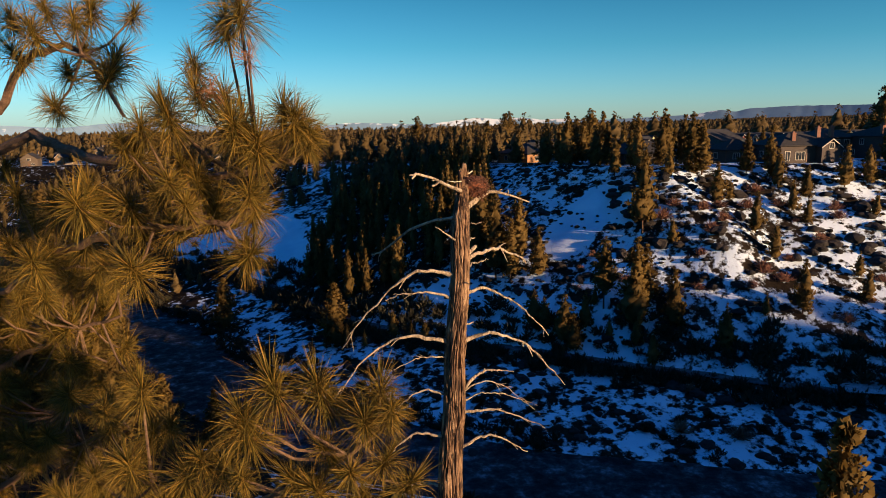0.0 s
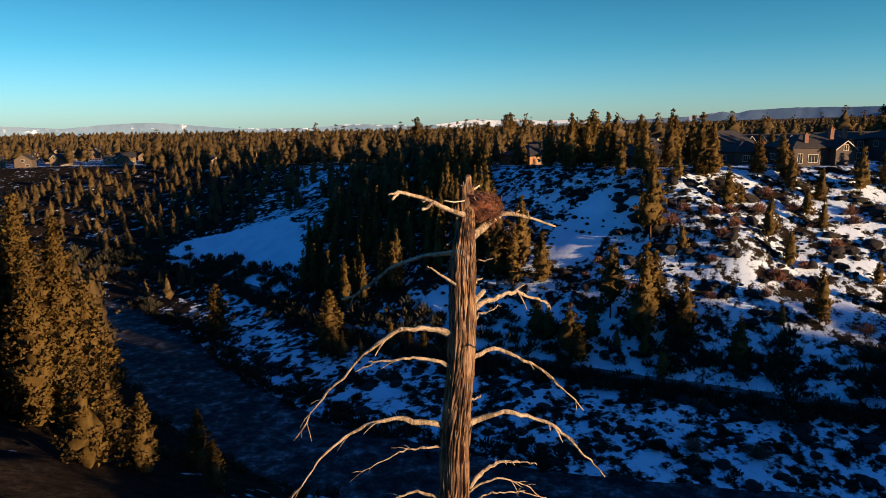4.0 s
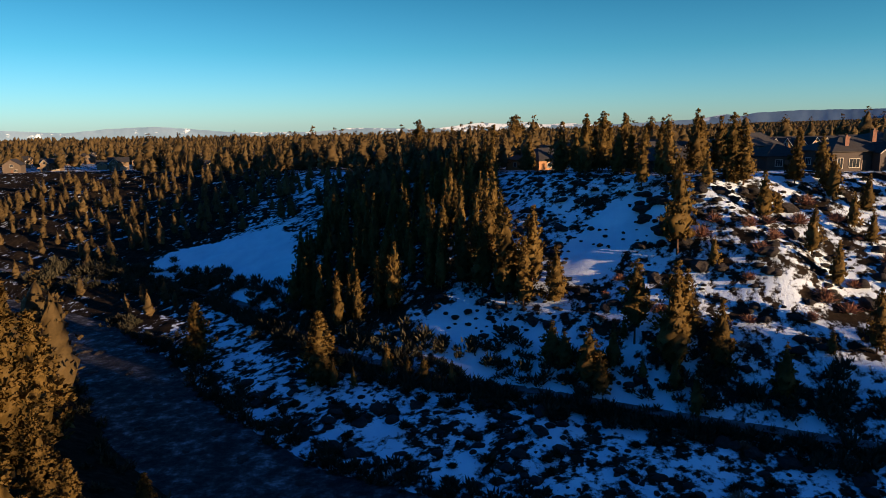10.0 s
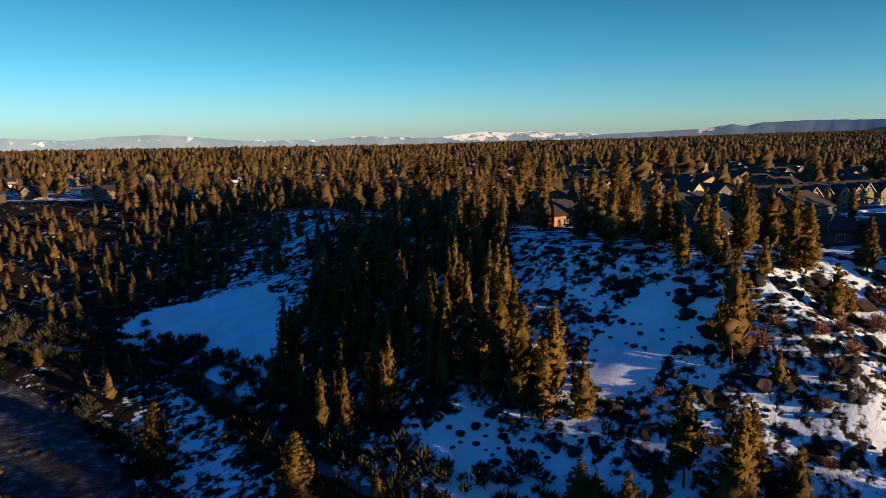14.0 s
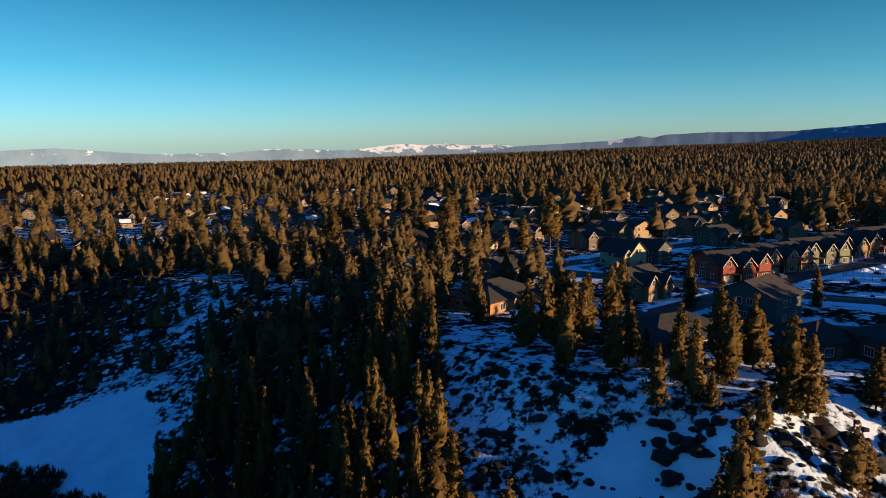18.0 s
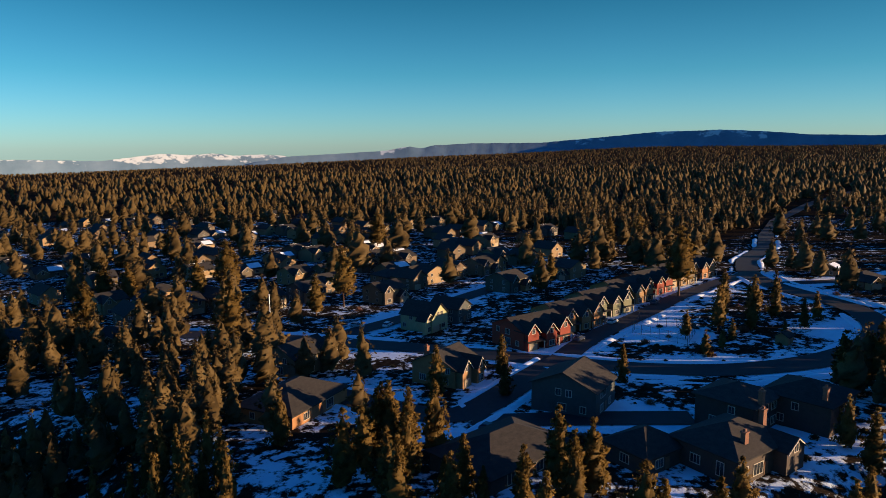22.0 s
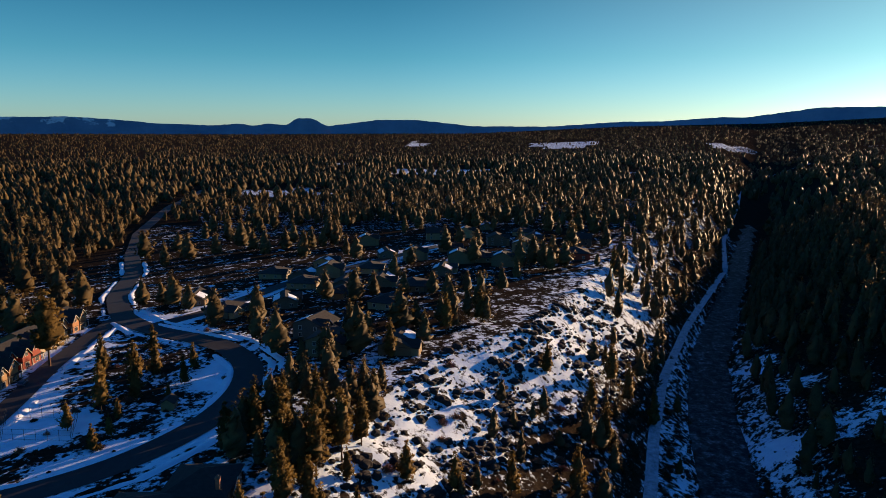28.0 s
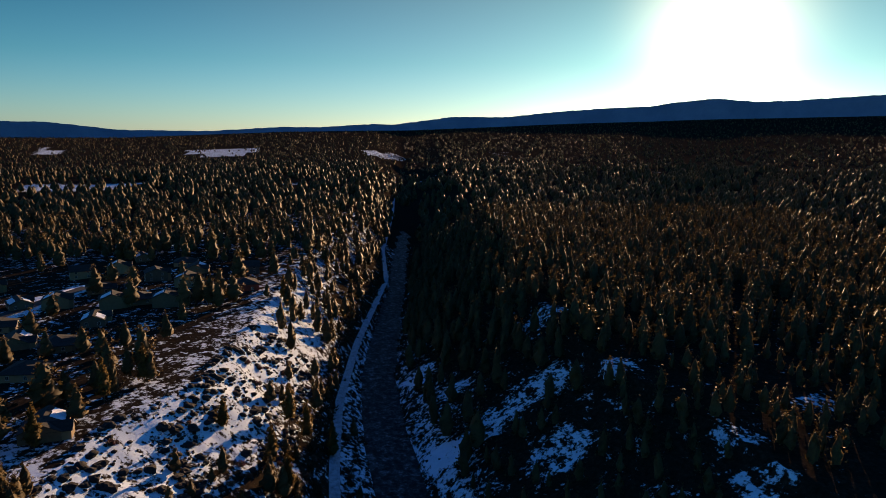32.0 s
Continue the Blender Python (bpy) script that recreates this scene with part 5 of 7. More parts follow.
for x, y, h, k in [(64.3, 178.6, 8.8, 8), (60.6, 160.5, 12.0, 8), (57.8, 161.2, 10.4, 7), (71.3, 161.3, 9.6, 8), (41.9, 186.2, 7.2, 7), (45.7, 181.0, 6.8, 7), (48.6, 164.6, 5.6, 7), (77.7, 159.1, 5.6, 7), (140.8, 184.6, 15, 1), (140.3, 176.9, 16, 4), (133.7, 168.1, 15, 1), (118.7, 166.1, 12, 0), (120.2, 160.9, 13, 0), (115.5, 156.2, 12, 2), (108.7, 157.9, 9, 2), (135.3, 188.8, 13, 0)]:
    pine(x, y, h, k, wide=0.95, group="pines along the rim", label="ponderosa pine at the canyon rim beside the houses")
for x, y, h, k in [(-55.6, 94.3, 31, 6), (-53.1, 98.4, 30, 6), (-56.2, 110.2, 21, 8), (-51, 88, 24, 6), (-43, 88, 12, 7), (-30, 84, 8, 7), (-38, 74, 12, 7), (-34, 78.2, 9.5, 7), (-24.8, 74.5, 6, 7), (-60, 100, 29, 6), (-62, 92, 31, 6), (-66, 106, 22, 8), (-70, 99, 24, 8)]:
    pine(x, y, h, k, wide=1.05, group="near bank pines", label="large sunlit pine on the near river bank")

for x, y, h in [(-54.9, 166, 13), (-24.1, 145.8, 14)]:
    pine(x, y, h, 7, wide=1.3, group="pines below the rim", label="full young pine catching low sun beside the track")
pine(13.5, 21.5, 17, 8, wide=0.7, group="near bank pines", label="thin sunlit pine on the near slope below the flight line")
pine(17.5, 20.0, 15, 7, wide=0.7, group="near bank pines", label="thin sunlit pine on the near slope below the flight line")
for x, y, h, k in TALUS_PINES:
    pine(x, y, h, k, group="pines below the rim", label="pine standing against the bright talus slope")
for x, y, h in scatter(26, 28, 135, 108, 160, 61, lambda x, y: (rim_side(x, y) < -6) & (dist_line(x, y, TRAIL)[1] > 0), 4.0, 9, (4, 8)):
    pine(x, y, h, group="pines below the rim", label="young pine on the snowy rock slope")
for x, y, h in scatter(9, 58, 140, 148, 178, 62, lambda x, y: (rim_side(x, y) > -14) & (rim_side(x, y) < 7), 4.0, 9, (6, 10)):
    pine(x, y, h, group="pines along the rim", label="ponderosa pine at the canyon rim beside the houses")
# woods on the far slope and along the rim, tree by tree
deeper = []
for n, box, seed, keep, gap, tall, grp in (
        (150, (-38, 14, 160, 245), 21, lambda x, y: (rim_side(x, y) < 4) & (rim_side(x, y) > -60) & (x > -44 + (y - 170) * 0.05), 2.6, (8.5, 13.5), "shaded woods on the slope"),
        (80, (-60, 62, 165, 340), 23, lambda x, y: (rim_side(x, y) >= -3) & (rim_side(x, y) < 40), 3.4, (9.5, 15), "pines along the rim"),
        (14, (165, 330, 95, 215), 25, lambda x, y: (rim_side(x, y) > 4) & (rim_side(x, y) < 45), 5, (11, 17), "pines along the rim")):
    for x, y, h in scatter(n, *box, seed, keep, gap, 9.0, tall):
        if y > 222 or x > 165:
            deeper.append((x, y, h))
            continue
        pine(x, y, h, wide=0.62 if "shaded" in grp else 0.85, group=grp, label="tall pine in the shaded woods" if "shaded" in grp else "ponderosa pine with sunlit olive crown")
park = [(150, 236, 14, 1), (155, 240, 13, 0), (160, 233, 12, 2), (166, 238, 15, 4), (148, 229, 6, 5), (172, 226, 9, 2), (178, 240, 10, 3), (184, 231, 9, 2), (139, 224, 6, 5), (131, 222, 7, 3), (162, 224, 5, 5), (190, 250, 12, 1), (176, 258, 13, 0)]
for x, y, h, k in park:
    pine(x, y, h, k, group="park pines", label="dark pine standing in the snowy park")

for x, y, h, k in [(37.4, 383.8, 25, 4), (72.4, 338.9, 23, 4), (133.6, 473.5, 24, 4), (59.6, 329.7, 15, 0), (27.5, 301.2, 20, 1), (-11.2, 323.6, 21, 4), (0.6, 396.7, 18, 1), (157.7, 330.6, 13, 0), (178.5, 280.6, 26, 4), (235.5, 368.3, 22, 4), (241.0, 397.4, 19, 1), (138.8, 236.5, 8, 0), (25.0, 376.3, 20, 1), (22.7, 498.5, 22, 4), (-8.6, 403.8, 20, 1)]:
    pine(x, y, h, k, wide=1.1, group="estate pines", label="tall ponderosa pine standing between the houses")

# joined woods
NEAR_KINDS = [(16, *pine_puffs(90 + i, 16, 4.8, 42, 6, 0.13, 0.72, 1.1)) for i in range(6)]
MID_KINDS = [(16, *pine_puffs(70 + i, 16, 5.2, 38, 6, 0.14, 0.66, 1.25)) for i in range(6)]
FAR_KINDS = [(16, *pine_puffs(50 + i, 16, 5.4, 12, 4, 0.12, 0.62, 1.7, 0.6, 4)) for i in range(6)]
BLUR_KINDS = [(16, *lump(30 + i, 16, 5.2, 4, 6, 0.05, 0.55)) for i in range(6)]
left = deeper + scatter(230, -190, -30, 195, 345, 22, lambda x, y: (rim_side(x, y) < 0) & (dist_line(x, y, BENCH)[0] > 15), 2.8, 9, (5, 8.5))
left += scatter(60, -150, -60, 265, 380, 27, lambda x, y: (rim_side(x, y) >= 0) & (rim_side(x, y) < 60), 3.4, 9, (9, 15))
left += scatter(28, 130, 400, 55, 135, 26, lambda x, y: (rim_side(x, y) < -24), 3.5, 9, (6, 13))
left += scatter(60, -150, 50, 240, 360, 24, lambda x, y: rim_side(x, y) > 25, 6, 9, (11, 19))
left += scatter(44, 330, 620, 10, 130, 38, lambda x, y: (rim_side(x, y) < 4) & (dist_line(x, y, TRAIL)[1] > 0), 4.5, 9, (8, 14))
left += scatter(16, 150, 330, 85, 150, 39, lambda x, y: (rim_side(x, y) < -19) & (dist_line(x, y, TRAIL)[1] > 0), 3.5, 9, (6, 11))
left += scatter(26, 128, 178, 148, 196, 28, lambda x, y: rim_side(x, y) > -4, 3.2, 9, (9, 15))
left += scatter(26, -110, -62, 100, 150, 29, lambda x, y: dist_line(x, y, RIVER)[1] < 0, 4, 9, (14, 24))
woods("slope_pine_woods", left, NEAR_KINDS, "pine woods on the shaded slopes and among the houses")
CANOPY_KINDS = [(16, *pine_puffs(110 + i, 16, 5.0, 18, 4, 0.12, 0.64, 1.55, 0.55, 4)) for i in range(6)]
rng = np.random.RandomState(31)
gx, gy = np.meshgrid(np.arange(110, 700, 8.4), np.arange(-420, 46, 8.4))
gx, gy = gx.ravel() + rng.uniform(-3, 3, gx.size), gy.ravel() + rng.uniform(-3, 3, gx.size)
rd, rs = dist_line(gx, gy, RIVER)
ok = (rs < 0) & (rd > 14) & (gy > -0.45 * gx - 150) & (rng.uniform(0, 1, gx.size) < 0.82) & (np.hypot(gx - 7, gy - 104) > 150) & ((gx > 150) | (gy < -100))
for hx, hy, hr in GLADES:
    ok &= np.hypot(gx - hx, gy - hy) > hr * (1 + 0.25 * waves(gx, gy, 9, 4))
near_side = np.stack([gx, gy, rng.uniform(11, 19, gx.size) * np.where((gx < 230) & (gy > -95), 0.65, 1)], 1)[ok]
woods("near_side_pine_woods", near_side, CANOPY_KINDS, "dense shaded pine woods on the near side of the canyon")
town = scatter(130, 185, 560, 100, 420, 34, lambda x, y: (rim_side(x, y) > 6) & (np.hypot(x - 160, y - 235) > 45), 5.0, 8.5, (12, 21))
town += scatter(40, 20, 270, 300, 640, 33, lambda x, y: inside(x, y, ESTATE), 14, 8.5, (16, 25))
town += scatter(230, -340, 30, 330, 900, 35, lambda x, y: inside(x, y, ESTATE) & (rim_side(x, y) > 10), 8, 8.5, (13, 21))
town += scatter(50, 40, 260, 600, 840, 36, lambda x, y: inside(x, y, ESTATE), 11, 8.5, (14, 22))
woods("estate_pine_woods", town, MID_KINDS, "tall pines scattered between the houses and behind them")
rng = np.random.RandomState(4)
DISTANT_KINDS = [(16, *lump(130 + i, 16, 8.0, 2, 5, 0.02, 0.5)) for i in range(6)]
for n_far, d0, d1, power, kinds in ((1500, 290, 520, 1.0, CANOPY_KINDS), (3300, 500, 800, 1.0, FAR_KINDS), (8000, 780, 1600, 1.0, BLUR_KINDS), (22000, 1550, 4450, 1.3, DISTANT_KINDS)):
    d = d0 + (d1 - d0) * rng.uniform(0, 1, n_far) ** power
    a = np.where(rng.uniform(0, 1, n_far) < 0.22, rng.uniform(-48, 20, n_far), rng.uniform(20, 150, n_far))
    fx, fy = 5 + d * np.sin(np.radians(a)), 100 + d * np.cos(np.radians(a))
    ok = (dist_line(fx, fy, RIVER)[0] > np.where(fx < 1150, 18, 2)) & (dist_line(fx, fy, FAR_STREET)[0] > 9) & (dist_line(fx, fy, LOOP)[0] > 9)
    ok &= ~inside(fx, fy, ESTATE) & ~((fx < 700) & (fy < 50) & (fy > -420) & (fy > -0.45 * fx - 150) & (dist_line(fx, fy, RIVER)[1] < 0))
    for ca, cd, wa, wd in CLEARINGS:
        ok &= (((a - ca) / wa) ** 2 + ((d - cd) / wd) ** 2 > 1) | (rng.uniform(0, 1, n_far) < 0.14)
    woods("far_pine_woods", np.stack([fx, fy, rng.uniform(12, 20, n_far) * (0.9 if d0 < 1000 else 0.45)], 1)[ok], kinds, "dense dark pine woods reaching to the skyline")

# ---- the dead tree with the nest ----
def weathered(name, c0, c1, c2, scale):
    m, nt, b = base(name, 0.85)
    streak = noise_of(nt, scale, 6, 0.7, (1, 1, 0.09))
    big = noise_of(nt, scale * 0.12, 3, 0.6)
    f = maths(nt, "ADD", maths(nt, "MULTIPLY", streak, 0.7), maths(nt, "MULTIPLY", big, 0.35))
    nt.links.new(ramp(nt, f, [(0.45, c0), (0.53, c1), (0.69, c2)]), b.inputs["Base Color"])
    bumped(nt, b, maths(nt, "ADD", streak, maths(nt, "MULTIPLY", noise_of(nt, scale * 3, 4, 0.7), 0.4)), 1.0, 0.06)
    return m


MAT_DEAD = weathered("weathered_dead_wood", (0.020, 0.010, 0.006), (0.155, 0.082, 0.042), (0.44, 0.285, 0.16), 13.0)
MAT_DEAD_GREY = weathered("grey_dead_branch", (0.14, 0.10, 0.065), (0.36, 0.27, 0.18), (0.55, 0.43, 0.30), 14.0)
MAT_STICK = surface("nest_sticks", (0.045, 0.020, 0.013), (0.19, 0.080, 0.045), 8, 0.9, 0.4, 0.01, 0.45, True)
MAT_LITTER = surface("nest_litter", (0.09, 0.026, 0.012), (0.24, 0.080, 0.036), 18, 0.95, 0.8, 0.03)


def tube(bm, pts, radii, sides=7, seed=0, ridge=0.0, cap=True):
    """A bent, tapering limb through points."""
    rng = random.Random(seed)
    ph = [rng.uniform(0, 6.28) for _ in range(4)]
    up = Vector((0.13, 0.21, 0.97))
    rings = []
    n = len(pts)
    for i, (p, r) in enumerate(zip(pts, radii)):
        t = (pts[min(i + 1, n - 1)] - pts[max(i - 1, 0)]).normalized()
        if abs(t.dot(up)) > 0.95:
            up = Vector((0.9, 0.3, 0.1))
        u = t.cross(up).normalized()
        v = t.cross(u)
        ring = []
        for k in range(sides):
            a = k * math.tau / sides
            rr = r * (1 + ridge * (math.sin(5 * a + ph[0] + i * 0.05) * 0.5 + math.sin(9 * a + ph[1] - i * 0.09) * 0.35 + math.sin(3 * a + ph[2] + i * 0.13) * 0.4) + rng.uniform(-ridge, ridge) * 0.35)
            ring.append(bm.verts.new(p + (u * math.cos(a) + v * math.sin(a)) * rr))
        rings.append(ring)
    for a, b in zip(rings, rings[1:]):
        for k in range(sides):
            bm.faces.new((a[k], a[(k + 1) % sides], b[(k + 1) % sides], b[k]))
    if cap:
        bm.faces.new(rings[0][::-1])
        bm.faces.new(rings[-1])
    return rings


SNAG_FOOT = ground_z(-0.9, 20.3)


def snag_axis(z):
    """Where the leaning trunk's heart is at a height."""
    t = (11.65 - z) / 24
    return Vector((0.66 - 1.6 * t + 1.0 * t * t, 19.75 + 1.1 * math.exp(-(11.65 - z) / 1.3), z))


snag = empty("dead_tree", pose(*snag_axis(SNAG_FOOT)), "tall weathered dead pine with bare drooping branches", "dead tree")
inv = Matrix.Translation(-snag_axis(SNAG_FOOT))


def snag_part(name, bm, mat, label="", smooth=False, parent=None):
    bmesh.ops.transform(bm, matrix=inv, verts=bm.verts)
    ob = part(name, bm, mat, parent or snag, label)
    if smooth:
        ob.data.shade_smooth()
    return ob


bm = bmesh.new()
zs = [SNAG_FOOT - 0.5 + (11.28 - SNAG_FOOT + 0.5) * i / 190 for i in range(191)]
rad = [0.11 + 0.135 * max(0, min(1, (11.4 - z) / 1.4)) + 0.012 * max(0, 9.0 - z) + (0.25 * max(0, 1 - (z - SNAG_FOOT) / 1.5) if z < SNAG_FOOT + 1.5 else 0) for z in zs]
# the weathered trunk: long ribs with deep cracks between them
SIDES = 84
rings = []
for i, (z, r) in enumerate(zip(zs, rad)):
    c = snag_axis(z) + Vector((0.03 * math.sin(z * 1.7), 0.03 * math.cos(z * 1.3), 0))
    ring = []
    for k in range(SIDES):
        a = k * math.tau / SIDES + 0.10 * math.sin(z * 0.9)
        u = Vector((math.cos(a), math.sin(a), 0))
        wide = noise.noise(Vector((u.x * 1.6, u.y * 1.6, z * 0.22)))
        crack = abs(noise.noise(Vector((u.x * 3.4 + 7, u.y * 3.4, z * 0.28))))
        fine_crack = abs(noise.noise(Vector((u.x * 9 + 3, u.y * 9, z * 0.75))))
        rr = r * (1.16 + 0.16 * wide - 0.34 * math.exp(-(crack / 0.055) ** 2) - 0.13 * math.exp(-(fine_crack / 0.07) ** 2) + 0.05 * noise.noise(Vector((u.x * 14, u.y * 14, z * 5))))
        ring.append(bm.verts.new(c + u * rr))
    rings.append(ring)
for ra, rb in zip(rings, rings[1:]):
    for k in range(SIDES):
        bm.faces.new((ra[k], ra[(k + 1) % SIDES], rb[(k + 1) % SIDES], rb[k]))
bm.faces.new(rings[-1])
snag_part("trunk", bm, MAT_DEAD, "tan furrowed bare trunk")
# splintered spires at the broken top
for i, (dx, dy, z0, z1, r) in enumerate([(0.68, 21.0, 10.6, 11.86, 0.062), (0.76, 20.98, 10.6, 11.68, 0.04), (0.585, 20.95, 10.7, 11.72, 0.032), (0.53, 20.44, 10.2, 11.69, 0.060), (0.61, 20.46, 10.2, 11.45, 0.05), (0.43, 20.4, 9.9, 11.3, 0.05)]):
    bm = bmesh.new()
    a = Vector((0, 0, z0))
    n = 9
    tube(bm, [a + Vector((dx + 0.01 * math.sin(k * 2.1 + i), dy + 0.012 * math.cos(k * 1.4), (z1 - z0) * k / n)) for k in range(n + 1)], [r * (1.6 - 0.5 * k / n) for k in range(n + 1)], 12, 40 + i, 0.2)
    for v in bm.verts:
        if v.co.z > z1 - 0.02:
            v.co.z += random.uniform(-0.07, 0.06)
    snag_part("spire", bm, MAT_DEAD, "splintered pale spire")
# strips of bark and splinters standing off the trunk
rng = random.Random(8)
for i in range(80):
    z = rng.uniform(4.5, 10.7)
    a = rng.uniform(0, 6.28)
    c = snag_axis(z)
    r = 0.11 + 0.135 * min(1, (11.2 - z) / 2.2) + 0.012 * max(0, 9.0 - z)
    l = rng.uniform(0.15, 0.55)
    o = Vector((math.cos(a), math.sin(a), 0))
    bm = bmesh.new()
    tube(bm, [c + o * (r * 0.97) - Vector((0, 0, l / 2)), c + o * (r * 1.06), c + o * (r * rng.uniform(1.0, 1.25)) + Vector((0, 0, l / 2))], [rng.uniform(0.015, 0.035), rng.uniform(0.015, 0.03), 0.004], 5, i, 0.2)
    snag_part("bark_strip", bm, MAT_DEAD)


def dead_branch(z, az, length, rise, droop, thick, seed, twigs=2, start=0.6):
    """Leaves the trunk at a height towards az (degrees, from +x), rises, then bends down."""
    rng = random.Random(seed)
    c = snag_axis(z)
    a = radians(az)
    o = Vector((math.cos(a), math.sin(a), 0))
    s = Vector((-math.sin(a), math.cos(a), 0))
    n = 26
    pts, rad = [], []
    kink = Vector((0, 0, 0))
    for i in range(n + 1):
        t = i / n
        h = rise * math.sin(min(1, t * 1.7) * math.pi / 2) - droop * max(0, t - 0.25) ** 1.6 / 0.75 ** 1.6
        pts.append(c + o * (0.1 + length * t) + s * (0.06 * length * math.sin(t * 4 + seed) * t + rng.uniform(-0.012, 0.012)) + Vector((0, 0, h + rng.uniform(-0.012, 0.012))) + kink * min(1, t * 4))
        kink = kink * 0.86 + Vector((rng.gauss(0, 1), rng.gauss(0, 1), rng.gauss(0, 1))) * 0.014 * length ** 0.5
        rad.append(thick * (1 - 0.78 * t ** 0.8) * rng.uniform(0.84, 1.16) + (thick * 0.5 * max(0, 1 - t * 9)))
    bm = bmesh.new()
    tube(bm, pts, rad, 12, seed, 0.2)
    br = snag_part("branch", bm, MAT_DEAD_GREY, "bare grey drooping branch", True)
    for k in range(twigs + 2):
        j = rng.randint(int(n * 0.45), n - 1)
        p = pts[j]
        d = (pts[j] - pts[j - 1]).normalized() + Vector((rng.uniform(-0.7, 0.7), rng.uniform(-0.7, 0.7), rng.uniform(-0.9, 0.3)))
        l = rng.uniform(0.12, 0.3) * min(1.3, length * 0.4)
        bm = bmesh.new()
        tube(bm, [p, p + d * l * 0.5 + Vector((0, 0, 0.02)), p + d * l], [rad[j] * 0.7, rad[j] * 0.5, rad[j] * 0.25], 6, seed + k, 0.1)
        snag_part("twig", bm, MAT_DEAD_GREY, parent=br)


BRANCHES_HIGH = [(9.05, 45, 3.2, 0.3, 0.95, 0.075, 4, 3), (8.75, 56, 1.8, 0.12, 0.1, 0.035, 5, 1),
                 (8.65, 196, 3.5, 0.42, 2.3, 0.062, 6, 3), (8.08, 24, 2.9, 0.18, 1.8, 0.058, 7, 3)]
BRANCHES_MID = [(7.9, 196, 2.1, 0.4, 0.25, 0.052, 8, 2), (6.6, 192, 3.7, 0.42, 2.0, 0.062, 9, 3), (6.6, 14, 3.6, 0.4, 2.2, 0.068, 10, 3), (6.1, 200, 2.2, 0.25, 0.4, 0.03, 11, 2),
                (4.85, 12, 1.8, 0.75, 0.1, 0.062, 12, 3), (4.3, 8, 2.7, 0.15, 0.8, 0.05, 13, 3)]
BRANCHES_LOW = [(3.5, 190, 2.2, 0.35, 1.0, 0.055, 15, 2), (3.1, 10, 2.4, 0.55, 0.9, 0.06, 16, 2), (4.9, 188, 2.6, 0.4, 1.6, 0.04, 17, 3), (1.8, 170, 2.5, 0.3, 1.2, 0.055, 18, 2), (1.0, 20, 2.6, 0.4, 1.3, 0.06, 19, 2),
                (8.4, 300, 0.5, 0.1, 0.0, 0.03, 20, 0), (10.1, 20, 0.5, 0.08, 0.0, 0.025, 21, 0), (7.0, 40, 0.6, 0.1, 0.0, 0.05, 22, 1), (9.5, 60, 0.9, 0.1, 0.0, 0.06, 23, 1), (4.6, 20, 2.6, 0.5, 1.0, 0.03, 24, 5), (4.9, 5, 2.4, 0.6, 1.1, 0.028, 25, 5)]
for bz, baz, bl, brise, bdroop, bt, bs, btw in BRANCHES_HIGH + BRANCHES_MID + BRANCHES_LOW:
    dead_branch(bz, baz, bl, brise, bdroop, bt, bs, btw)



def crooked_branch(z, az, bends, thick, seed, parent=None, mat=None):
    """A branch of a known crook: bends are outward reach and rise above the root, thickness at both ends."""
    rng = random.Random(seed)
    c = snag_axis(z)
    o = Vector((math.cos(radians(az)), math.sin(radians(az)), 0))
    s = Vector((-o.y, o.x, 0))
    pts, rad = [], []
    m = (len(bends) - 1) * 6
    for i in range(m + 1):
        k, f = min(i // 6, len(bends) - 2), (i - 6 * min(i // 6, len(bends) - 2)) / 6
        out = bends[k][0] + (bends[k + 1][0] - bends[k][0]) * f
        up = bends[k][1] + (bends[k + 1][1] - bends[k][1]) * f
        pts.append(c + o * out + s * rng.gauss(0, 0.008) + Vector((0, 0, up + rng.gauss(0, 0.006))))
        rad.append((thick[0] + (thick[1] - thick[0]) * (i / m) ** 0.6) * rng.uniform(0.86, 1.16))
    bm = bmesh.new()
    tube(bm, pts, rad, 12, seed, 0.22)
    return snag_part("branch" if parent is None else "twig", bm, mat or MAT_DEAD_GREY, "gnarled pale branch" if parent is None else "", True, parent)


def free_branch(bends, thick, seed, parent=None, mat=None, name="branch"):
    """A gnarled branch through given places, thick at both ends."""
    rng = random.Random(seed)
    pts, rad = [], []
    m = (len(bends) - 1) * 6
    for i in range(m + 1):
        k = min(i // 6, len(bends) - 2)
        p = Vector(bends[k]).lerp(Vector(bends[k + 1]), (i - 6 * k) / 6)
        pts.append(p + Vector((rng.gauss(0, 0.006), rng.gauss(0, 0.006), rng.gauss(0, 0.006))))
        rad.append((thick[0] + (thick[1] - thick[0]) * (i / m) ** 0.8) * rng.uniform(0.88, 1.14))
    for _ in range(2):
        pts[1:-1] = [(a + b * 2 + c) / 4 for a, b, c in zip(pts, pts[1:], pts[2:])]
    bm = bmesh.new()
    tube(bm, pts, rad, 14, seed, 0.22)
    return snag_part(name, bm, mat or MAT_DEAD_GREY, "gnarled pale branch" if parent is None else "", True, parent)


